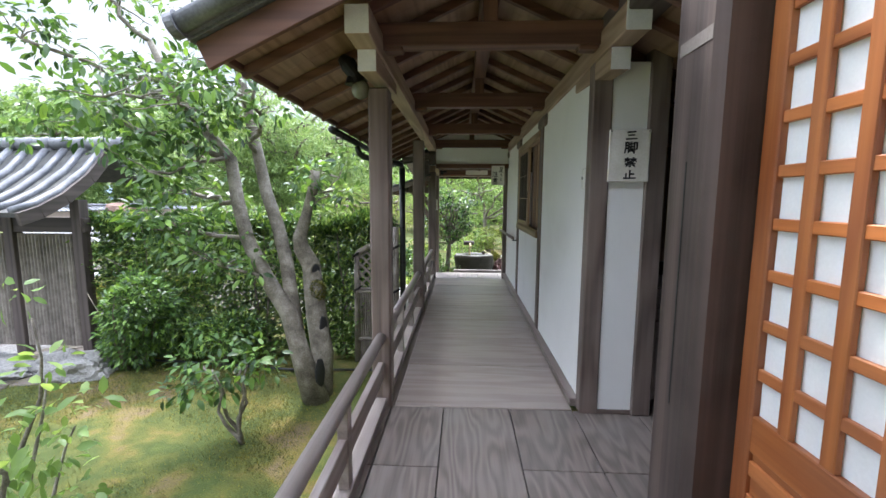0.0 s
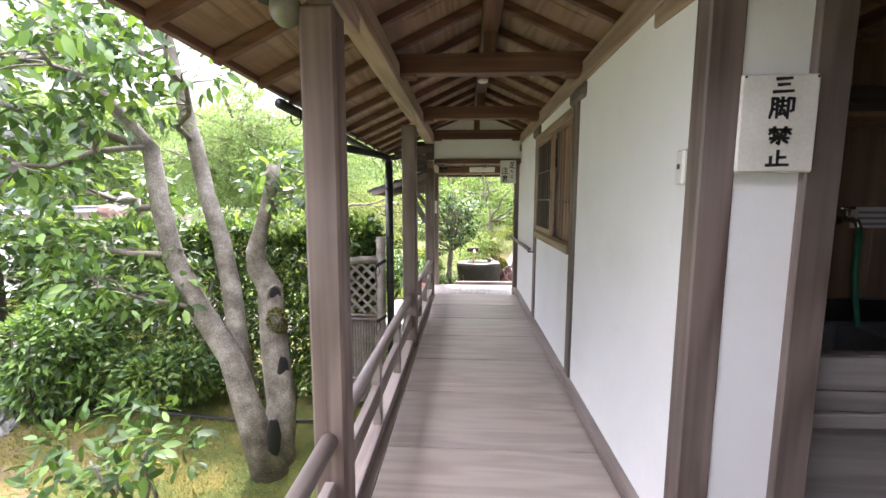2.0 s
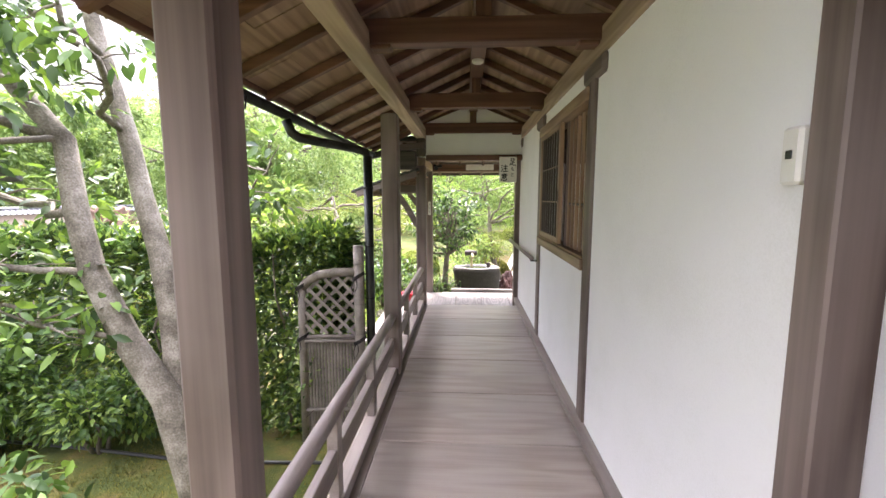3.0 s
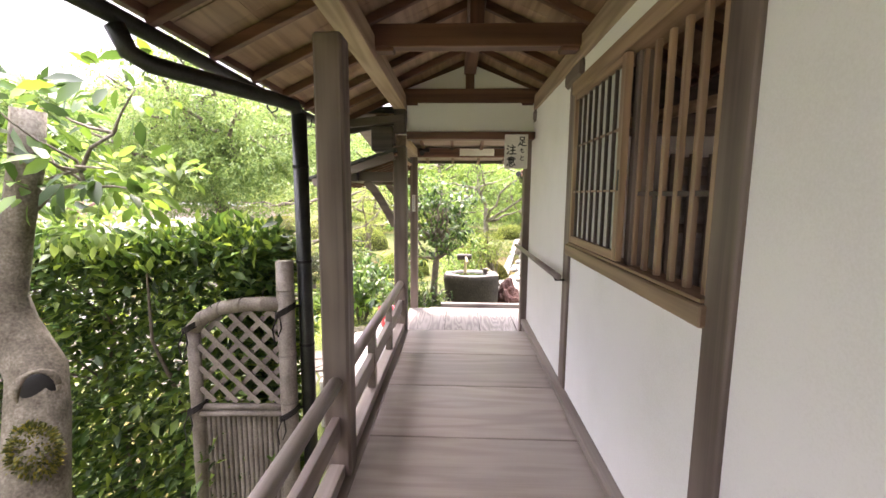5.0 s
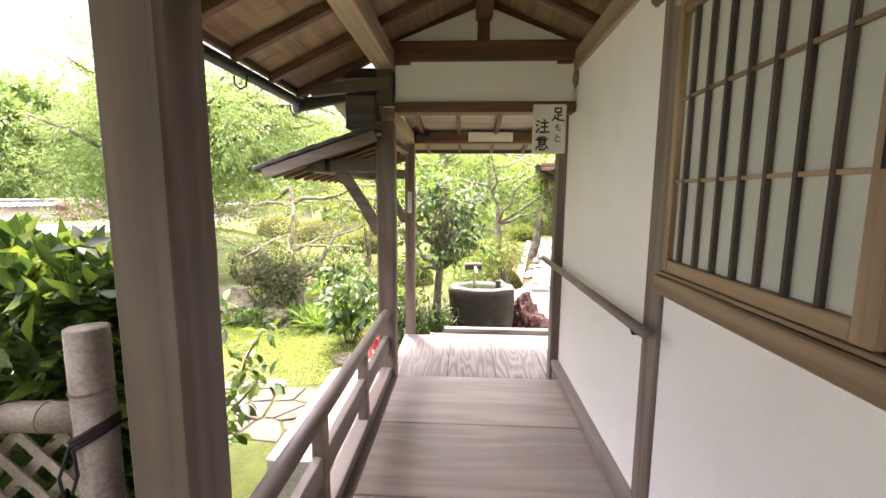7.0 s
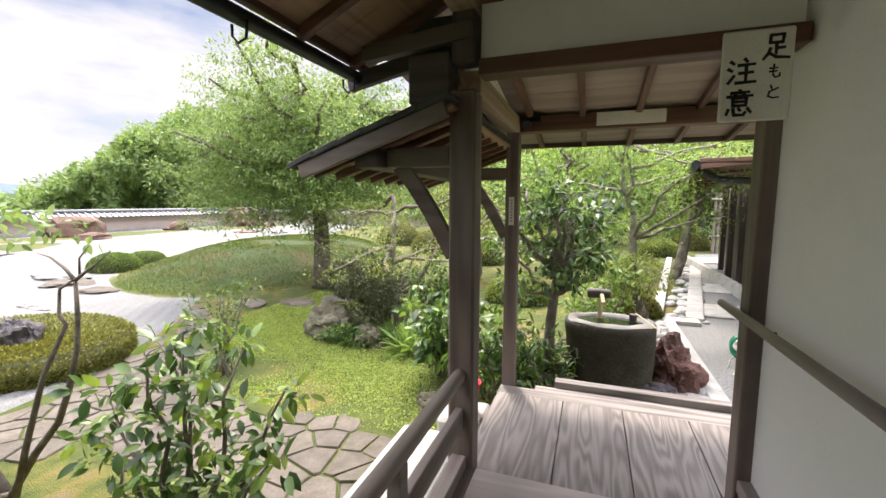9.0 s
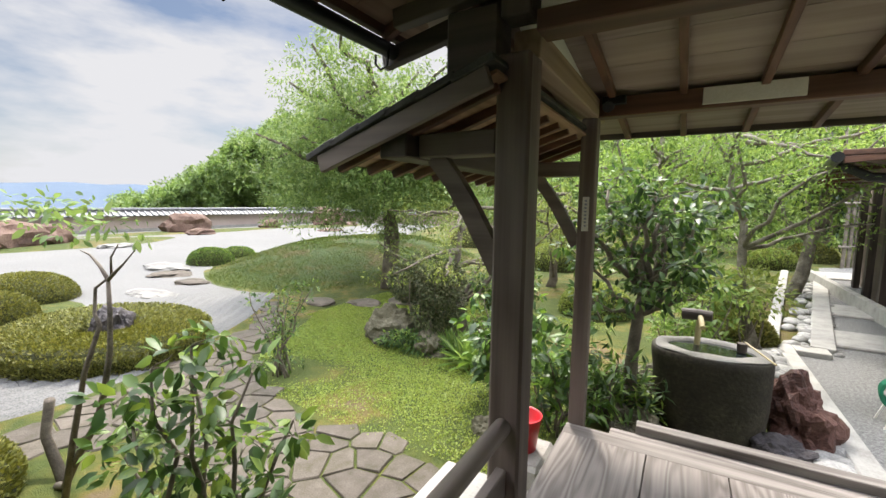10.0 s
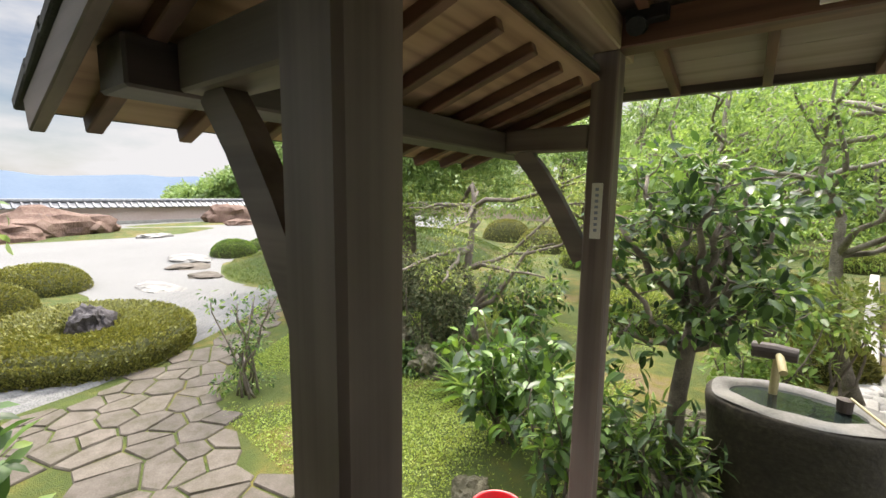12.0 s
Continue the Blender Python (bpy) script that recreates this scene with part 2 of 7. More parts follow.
M["darkrock"] = surface("dark_purple_rock", [(0.025, 0.022, 0.025), (0.06, 0.052, 0.055), (0.11, 0.098, 0.1)], 3, 0.75, 0.9, 0.05)
M["pebble"] = surface("river_pebble", [(0.22, 0.22, 0.21), (0.42, 0.41, 0.39)], 6, 0.6, 0.2, 0.006, island=0.35)
M["bark"] = surface("grey_tree_bark", [(0.07, 0.06, 0.042), (0.17, 0.15, 0.115), (0.32, 0.295, 0.245)], 6, 0.85, 0.7, 0.015)
M["bark_d"] = surface("dark_tree_bark", [(0.06, 0.05, 0.04), (0.14, 0.115, 0.09), (0.22, 0.19, 0.15)], 8, 0.85, 0.7, 0.015)
M["bamboo"] = surface("grey_dry_bamboo", [(0.12, 0.10, 0.083), (0.2, 0.172, 0.146), (0.28, 0.248, 0.215)], 7, 0.55, 0.2, 0.004, island=0.2)
M["bamboo_g"] = surface("yellow_bamboo_spout", [(0.38, 0.31, 0.14), (0.5, 0.43, 0.24)], 8, 0.45, 0.1)
M["rope"] = surface("black_palm_rope", [(0.012, 0.01, 0.01), (0.03, 0.026, 0.024)], 40, 0.9, 0.5, 0.004)
M["wallpink"] = surface("pinkish_garden_wall_plaster", [(0.46, 0.36, 0.32), (0.54, 0.45, 0.41)], 0.5, 0.85, 0.1)
# this blue is painted distance haze
M["hill"] = surface("haze_blue_far_hills", [(0.085, 0.125, 0.18), (0.105, 0.145, 0.2)], 0.004, 1.0, 0.0)
M["voidwall"] = surface("brown_inner_wall", [(0.09, 0.065, 0.05), (0.14, 0.105, 0.08)], 2, 0.8, 0.1)

M["leaf_tree"] = leaf_mat("camellia_leaf", [(0.045, 0.10, 0.03), (0.08, 0.165, 0.04), (0.115, 0.22, 0.046), (0.19, 0.32, 0.06)], 0.42, 0.3)
M["leaf_hedge"] = leaf_mat("hedge_leaf", [(0.04, 0.085, 0.025), (0.065, 0.14, 0.035), (0.12, 0.21, 0.045), (0.24, 0.34, 0.07)], 0.45, 0.34, 0.65)
M["leaf_lime"] = leaf_mat("bright_young_leaf", [(0.10, 0.18, 0.045), (0.16, 0.26, 0.065), (0.26, 0.36, 0.10)], 0.5, 0.48, 1.0)
M["leaf_willow"] = leaf_mat("weeping_tree_leaf", [(0.10, 0.17, 0.05), (0.16, 0.25, 0.075), (0.26, 0.35, 0.12)], 0.5, 0.35, 1.0)
M["leaf_bamboo"] = leaf_mat("bamboo_grove_leaf", [(0.10, 0.17, 0.055), (0.16, 0.25, 0.075), (0.25, 0.35, 0.115)], 0.5, 0.35, 1.0)
M["leaf_dark"] = leaf_mat("dark_evergreen_leaf", [(0.022, 0.05, 0.018), (0.04, 0.085, 0.028), (0.07, 0.13, 0.04)], 0.4, 0.2)
M["leaf_clip"] = leaf_mat("clipped_azalea_leaf", [(0.11, 0.125, 0.025), (0.18, 0.19, 0.038), (0.27, 0.27, 0.06)], 0.55, 0.2, 0.75)
M["leaf_azalea"] = leaf_mat("azalea_leaf", [(0.045, 0.075, 0.025), (0.09, 0.12, 0.04), (0.16, 0.15, 0.075)], 0.5, 0.25)
M["leaf_pine"] = leaf_mat("yellow_green_small_leaf", [(0.10, 0.15, 0.035), (0.19, 0.25, 0.06), (0.30, 0.35, 0.11)], 0.5, 0.45, 0.95)
M["leaf_camellia"] = leaf_mat("dark_glossy_camellia_leaf", [(0.03, 0.07, 0.022), (0.055, 0.12, 0.03), (0.09, 0.175, 0.04), (0.17, 0.28, 0.065)], 0.42, 0.35)
M["mossrock"] = surface("mossy_dark_rock", [(0.045, 0.045, 0.022), (0.10, 0.09, 0.055), (0.19, 0.175, 0.13)], 3.4, 0.85, 0.9, 0.05)
M["old_paper"] = surface("faded_paper_strip", [(0.16, 0.135, 0.115), (0.24, 0.21, 0.185)], 8, 0.8, 0.1, 0.002)
M["blade"] = leaf_mat("grass_blade", [(0.20, 0.27, 0.045), (0.27, 0.35, 0.06), (0.36, 0.42, 0.08)], 0.5, 0.35, 1.0)
M["clover"] = leaf_mat("clover_leaf", [(0.17, 0.25, 0.045), (0.24, 0.33, 0.06), (0.34, 0.40, 0.10)], 0.5, 0.4, 1.0)
M["moss_tuft"] = leaf_mat("moss_tuft_leaf", [(0.05, 0.07, 0.01), (0.10, 0.115, 0.015), (0.23, 0.2, 0.02)], 0.7, 0.2)


# ---- mesh helpers ----
def finish(name, me, mat, parent=None, label="", smooth=False):
    if mat is not None:
        me.materials.append(mat)
    if smooth:
        me.polygons.foreach_set("use_smooth", [True] * len(me.polygons))
    ob = new(name, me)
    ob.parent = parent
    if label:
        ob["label"] = label
    return ob


def part(name, bm, mat, parent=None, label="", smooth=False):
    """Links a bmesh as one mesh object under a thing or under a part."""
    me = bpy.data.meshes.new(name)
    bmesh.ops.recalc_face_normals(bm, faces=bm.faces)
    bm.to_mesh(me)
    bm.free()
    return finish(name, me, mat, parent, label, smooth)


def empty(name, label, category, at=(0, 0, 0), group="", kind=""):
    ob = new(name)
    ob.location = at
    ob.empty_display_size = 0.1
    return tagged(ob, label, category, group, kind)


def box(x0, x1, y0, y1, z0, z1, bev=0.004, bm=None):
    b = bmesh.new()
    r = bmesh.ops.create_cube(b, size=1)
    for v in b.verts:
        v.co = ((x0 + x1) / 2 + v.co.x * (x1 - x0), (y0 + y1) / 2 + v.co.y * (y1 - y0), (z0 + z1) / 2 + v.co.z * (z1 - z0))
    if bev:
        bmesh.ops.bevel(b, geom=b.edges[:], offset=min(bev, 0.45 * min(abs(x1 - x0), abs(y1 - y0), abs(z1 - z0))), segments=1, affect="EDGES")
    return absorb(bm, b)


def absorb(bm, b):
    if bm is None:
        return b
    me = bpy.data.meshes.new("tmp")
    b.to_mesh(me)
    b.free()
    bm.from_mesh(me)
    bpy.data.meshes.remove(me)
    return bm


def beam(p, q, w, h, bev=0.004, bm=None):
    """A squared timber from p to q, w wide and h high."""
    p, q = Vector(p), Vector(q)
    d = q - p
    b = box(-w / 2, w / 2, 0, d.length, -h / 2, h / 2, bev)
    up = Vector((0, 0, 1)) if abs(d.normalized().z) < 0.98 else Vector((0, 1, 0))
    yy = d.normalized()
    xx = yy.cross(up).normalized()
    zz = xx.cross(yy)
    m = Matrix((xx, yy, zz)).transposed().to_4x4()
    m.translation = p
    b.transform(m)
    return absorb(bm, b)


def tube(points, radii, seg=10, bm=None, caps=True):
    """A round pipe or limb along points; one radius for all or one a point."""
    b = bmesh.new()
    pts = [Vector(p) for p in points]
    rad = radii if isinstance(radii, (list, tuple)) else [radii] * len(pts)
    rings, xx = [], None
    for i, p in enumerate(pts):
        d = (pts[min(i + 1, len(pts) - 1)] - pts[max(i - 1, 0)]).normalized()
        if xx is None:
            xx = d.orthogonal().normalized()
        xx = (xx - d * xx.dot(d)).normalized()
        yy = d.cross(xx)
        rings.append([b.verts.new(p + rad[i] * (math.cos(a) * xx + math.sin(a) * yy)) for a in (2 * math.pi * k / seg for k in range(seg))])
    for a, c in zip(rings, rings[1:]):
        for k in range(seg):
            b.faces.new((a[k], a[(k + 1) % seg], c[(k + 1) % seg], c[k]))
    if caps:
        b.faces.new(rings[0][::-1])
        b.faces.new(rings[-1])
    return absorb(bm, b)


def bent(pts, w, h, bm=None):
    """A curved squared timber along points that lie in one plane of constant y."""
    b = bmesh.new()
    pts = [Vector(p) for p in pts]
    rings = []
    for i, p in enumerate(pts):
        d = (pts[min(i + 1, len(pts) - 1)] - pts[max(i - 1, 0)]).normalized()
        n = Vector((-d.z, 0, d.x))
        rings.append([b.verts.new(p + n * a * h / 2 + Vector((0, c * w / 2, 0))) for a, c in ((1, 1), (1, -1), (-1, -1), (-1, 1))])
    for r0, r1 in zip(rings, rings[1:]):
        for i in range(4):
            b.faces.new((r0[i], r0[(i + 1) % 4], r1[(i + 1) % 4], r1[i]))
    b.faces.new(rings[0][::-1])
    b.faces.new(rings[-1])
    return absorb(bm, b)


def fast(name, verts, faces, mat, parent=None, label="", smooth=False):
    """A mesh from arrays: verts (n, 3), faces (m, k)."""
    verts, faces = np.asarray(verts, dtype=np.float32), np.asarray(faces, dtype=np.int32)
    me = bpy.data.meshes.new(name)
    k = faces.shape[1]
    me.vertices.add(len(verts))
    me.vertices.foreach_set("co", verts.ravel())
    me.loops.add(faces.size)
    me.loops.foreach_set("vertex_index", faces.ravel())
    me.polygons.add(len(faces))
    me.polygons.foreach_set("loop_start", np.arange(0, faces.size, k, dtype=np.int32))
    me.update(calc_edges=True)
    me.validate()
    return finish(name, me, mat, parent, label, smooth)


RNG = np.random.default_rng(7)


def unit(v):
    return v / np.maximum(np.linalg.norm(v, axis=-1, keepdims=True), 1e-6)


def leaf_arrays(pos, out, size, width=0.42, droop=0.25, fold=0.18, long=False):
    """Arrays of small folded leaves at pos that point about along out."""
    n = len(pos)
    d = unit(out + RNG.normal(0, 0.45, (n, 3)) - np.array([0, 0, droop]))
    up = unit(np.array([0, 0, 1.0]) + RNG.normal(0, 0.5, (n, 3)))
    s = unit(np.cross(d, up))
    nn = np.cross(s, d)
    L = (size * RNG.uniform(0.65, 1.25, n))[:, None]
    W = L * width / 2
    if long:
        v = np.stack([pos, pos + d * L * 0.3 + s * W * 0.85 + nn * W * fold, pos + d * L * 0.68 + s * W * 0.8 + nn * W * fold - nn * L * 0.03,
                      pos + d * L - nn * L * 0.14, pos + d * L * 0.68 - s * W * 0.8 + nn * W * fold - nn * L * 0.03, pos + d * L * 0.3 - s * W * 0.85 + nn * W * fold,
                      pos + d * L * 0.5 - nn * L * 0.01], 1)
        f = np.array([[0, 6, 1], [1, 6, 2], [2, 6, 3], [3, 6, 4], [4, 6, 5], [5, 6, 0]])
        k = 7
    else:
        v = np.stack([pos, pos + d * L * 0.45 + s * W + nn * W * fold * 2, pos + d * L - nn * L * 0.1, pos + d * L * 0.45 - s * W + nn * W * fold * 2], 1)
        f = np.array([[0, 2, 1], [0, 3, 2]])
        k = 4
    faces = (np.arange(n)[:, None, None] * k + f[None]).reshape(-1, 3)
    return v.reshape(-1, 3), faces


def merge(arrs):
    vs, fs, o = [], [], 0
    for v, f in arrs:
        vs.append(v)
        fs.append(f + o)
        o += len(v)
    return np.concatenate(vs), np.concatenate(fs)


def blob(center, radius, n, shell=0.45):
    """Points in an ellipsoid, thicker towards its skin, and the way out."""
    u = unit(RNG.normal(0, 1, (n, 3)))
    r = RNG.uniform(shell, 1.0, n) ** 0.6
    rad = np.array(radius if np.ndim(radius) else (radius,) * 3)
    return np.array(center) + u * r[:, None] * rad, u


def clusters(cs, size, per, **kw):
    """Leaves for many clumps (x, y, z, r)."""
    arrs = []
    for c in cs:
        r = c[3]
        p, u = blob(c[:3], (r, r, r * 0.62), int(per * r * r * 12))
        arrs.append(leaf_arrays(p, u, size, **kw))
    return merge(arrs)


def limb(p, q, r0, r1, bend=0.15, steps=6, rng=None):
    """A crooked limb: points and radii."""
    rng = rng or random
    p, q = Vector(p), Vector(q)
    L = (q - p).length
    pts, rad = [], []
    off = Vector((0, 0, 0))
    for i in range(steps + 1):
        t = i / steps
        if 0 < i < steps:
            off = off * 0.6 + Vector((rng.uniform(-1, 1), rng.uniform(-1, 1), rng.uniform(-0.6, 0.6))) * bend * L * 0.35
        else:
            off = off * (0 if i == 0 else 0.3)
        pts.append(p.lerp(q, t) + off)
        rad.append(r0 + (r1 - r0) * t)
    return pts, rad


def rock(name, at, size, mat, label, seed=0, rough=0.35, flat=0.0, sub=4, kind="", group=""):
    """A craggy boulder sunk a little into the ground."""
    bm = bmesh.new()
    bmesh.ops.create_icosphere(bm, subdivisions=sub, radius=1)
    o = Vector((seed * 7.3, seed * 3.1, seed * 1.7))
    for v in bm.verts:
        c = v.co.copy()
        k = 1 + rough * noise.noise(c * 1.3 + o) + rough * 0.5 * noise.noise(c * 3.1 + o) + rough * 0.22 * noise.noise(c * 7 + o)
        cell = noise.cell(c * 2.2 + o)
        v.co = c * (k + 0.10 * rough * cell)
        if flat and v.co.z > flat:
            v.co.z = flat + (v.co.z - flat) * 0.15
    for v in bm.verts:
        v.co = Vector((v.co.x * size[0], v.co.y * size[1], v.co.z * size[2]))
    ob = part(name, bm, mat, None)
    ob.location = at
    return tagged(ob, label, "rock", group, kind)


# ---- corridor: floor, walls, ceiling ----
GZ = -0.78            # garden ground
XL, XR = -0.50, 0.915  # railing line and wall face
PY = (3.08, 5.61, 8.03)
RIDGE_X, RIDGE_Z, SLOPE = 0.225, 2.89, 0.46


def roof_z(x):
    return RIDGE_Z - SLOPE * abs(x - RIDGE_X)


floor = empty("floor_corridor", "corridor floor of wide weathered boards", "floor", kind="structure")
seams = [3.03, 3.80, 4.55, 5.23, 5.92, 6.62, 7.28, 7.98]
for a, b in zip(seams, seams[1:]):
    part("board", box(XL + 0.09, XR - 0.055, a + 0.004, b - 0.004, -0.05, 0.0, 0.004), M["floor_x"], floor)
part("edge_beam", box(XL - 0.08, XL + 0.088, 3.03, 7.978, -0.17, -0.004, 0.005), M["rail"], floor)
part("step_riser", box(XL + 0.09, XR - 0.02, 7.93, 7.976, -0.2, -0.051, 0.003), M["post_x"], floor)
part("joist", box(XL - 0.06, XR, 3.1, 7.9, -0.2, -0.172, 0), M["dark_y"], floor)
vfloor = empty("floor_veranda", "veranda floor of long weathered boards", "floor", kind="structure")
xs = [-0.58, -0.43, -0.054, 0.416, 0.86, 1.3]
for a, b in zip(xs, xs[1:]):
    cut = 1.9 if a > -0.1 and a < 0.3 else 2.35
    part("board", box(a + 0.0035, b - 0.0035, cut, 3.022, -0.05, -0.001, 0.0025), M["floor_y"], vfloor)
    part("board", box(a + 0.0035, b - 0.0035, -3.0, cut - 0.006, -0.05, -0.001, 0.0025), M["floor_y"], vfloor)
part("joist", box(-0.56, 1.3, -3.0, 3.0, -0.3, -0.052, 0), M["dark_y"], vfloor)

# the plastered wall, open at the window
wall = empty("wall_east", "white plastered corridor wall with wooden posts", "wall", kind="structure")
part("plaster_panel", box(XR, XR + 0.09, 3.08, 4.715, 0.06, 2.36, 0), M["plaster"], wall)
part("plaster_panel", box(XR, XR + 0.09, 4.85, 6.48, 0.06, 1.06, 0), M["plaster"], wall)
part("plaster_panel", box(XR, XR + 0.09, 4.85, 6.48, 2.23, 2.36, 0), M["plaster"], wall)
part("plaster_panel", box(XR, XR + 0.09, 6.62, 8.24, 0.06, 2.36, 0), M["plaster"], wall)
part("baseboard", box(XR - 0.06, XR + 0.06, 3.085, 8.238, 0.0, 0.062, 0.006), M["rail"], wall)
part("sill_beam", box(XR - 0.05, XR + 0.06, 7.98, 8.238, -0.14, -0.002, 0.004), M["post_y"], wall)
part("wall_post", box(XR - 0.018, XR + 0.11, 4.715, 4.85, 0.062, 2.36, 0.006), M["post_z"], wall)
part("wall_post", box(XR - 0.018, XR + 0.11, 6.48, 6.62, 0.062, 2.36, 0.006), M["post_z"], wall)
part("wall_post", box(XR - 0.07, XR + 0.12, 8.24, 8.36, -0.14, 2.36, 0.006), M["post_z"], wall)
part("corner_post", box(XR - 0.02, XR + 0.105, 2.985, 3.083, 0.0, 2.36, 0.007), M["post_z"], wall)
for y in (4.75, 6.55, 8.2):
    part("bracket", box(XR - 0.03, XR + 0.1, y - 0.2, y + 0.2, 2.24, 2.352, 0.02), M["post_y"], wall)
endwall = empty("wall_end", "narrow white plaster strip between posts", "wall", kind="structure")
part("plaster_panel", box(XR + 0.105, 1.25, 3.0, 3.08, 0.03, 2.36, 0), M["plaster"], endwall)
part("jamb", box(1.25, 1.375, 2.97, 3.12, 0.0, 2.6, 0.006), M["post_z"], endwall)
part("sill", box(XR + 0.1, 1.25, 2.99, 3.09, 0.0, 0.03, 0.003), M["post_x"], endwall)

# window with a sliding paper screen and an open barred half
window = empty("window_1", "half-open barred window with sliding paper screen", "window", kind="structure")
part("sill", box(XR - 0.04, XR + 0.12, 4.83, 6.50, 1.06, 1.135, 0.006), M["win_y"], window)
part("head", box(XR - 0.035, XR + 0.12, 4.83, 6.50, 2.145, 2.23, 0.006), M["win_y"], window)
part("track", box(XR - 0.028, XR - 0.005, 4.852, 6.478, 1.137, 1.15, 0.002), M["win_y"], window)
part("middle_post", box(XR + 0.035, XR + 0.1, 5.585, 5.64, 1.135, 2.145, 0.004), M["post_z"], window)
screen = empty("shoji_screen", "sliding lattice screen with white paper, pushed half open", "sliding screen")
for a, b in ((5.60, 5.655), (6.44, 6.478)):
    part("stile", box(XR - 0.022, XR + 0.012, a, b, 1.152, 2.143, 0.003), M["win_z"], screen)
part("bottom_rail", box(XR - 0.02, XR + 0.01, 5.656, 6.439, 1.152, 1.20, 0.003), M["win_y"], screen)
part("top_rail", box(XR - 0.02, XR + 0.01, 5.656, 6.439, 2.10, 2.143, 0.003), M["win_y"], screen)
part("paper", box(XR + 0.002, XR + 0.005, 5.656, 6.439, 1.201, 2.099, 0), M["shoji_shaded"], screen)
for i in range(7):
    y = 5.749 + 0.1043 * i
    part("lattice_bar", box(XR - 0.016, XR + 0.001, y - 0.007, y + 0.007, 1.201, 2.099, 0.001), M["dark_z"], screen)
for z in (1.50, 1.80):
    part("lattice_rail", box(XR - 0.013, XR + 0.0005, 5.656, 6.439, z - 0.006, z + 0.006, 0.001), M["win_y"], screen)
part("finger_pull", box(XR - 0.0235, XR - 0.0215, 5.615, 5.635, 1.50, 1.60, 0.0005), M["iron"], screen)
for i in range(6):
    y = 4.975 + 0.122 * i
    part("window_bar", box(XR + 0.05, XR + 0.074, y - 0.014, y + 0.014, 1.135, 2.145, 0.003), M["win_z"], window)
part("bar_rail", box(XR + 0.056, XR + 0.068, 4.82, 5.58, 1.475, 1.495, 0.002), M["dark_y"], window)
room = empty("wall_inner_room", "dim plastered inner room behind the window", "wall", kind="structure")
part("back_wall", box(2.6, 2.68, 4.2, 7.9, 0, 3.4, 0), M["plaster"], room)
part("partition", box(1.012, 2.6, 6.55, 6.63, 0.03, 2.5, 0), M["plaster"], room)
part("inner_ceiling", box(1.012, 2.6, 4.2, 7.9, 2.5, 2.55, 0), M["dark_y"], room)
part("inner_floor", box(1.012, 2.6, 4.12, 7.9, 0.0, 0.03, 0), M["floor_y"], room)
part("head_beam", box(1.012, 2.598, 6.46, 6.548, 1.885, 2.02, 0.004), M["post_x"], room)
part("upper_boarding", box(1.012, 2.598, 6.52, 6.548, 2.022, 2.498, 0.002), M["dark_x"], room)
screen_in = empty("board_partition", "low dark board partition with battens inside the dim room", "partition", (1.50, 6.40, 0.03))
part("boarding", box(0.0, 1.08, 0.03, 0.05, 0.0, 1.69, 0.002), M["sinkwood"], screen_in)
for z in (1.64, 1.52, 1.20, 0.6):
    part("rail", box(0.0, 1.08, -0.02, 0.028, z, z + 0.06, 0.003), M["post_x"], screen_in)
for i in range(9):
    part("batten", box(0.125 * i, 0.125 * i + 0.04, -0.05, -0.022, 0.0, 1.72, 0.003), M["post_z"], screen_in)
part("inner_brace", beam((1.10, 6.2, 1.90), (2.4, 5.2, 2.18), 0.05, 0.06, 0.004), M["win_y"], room)


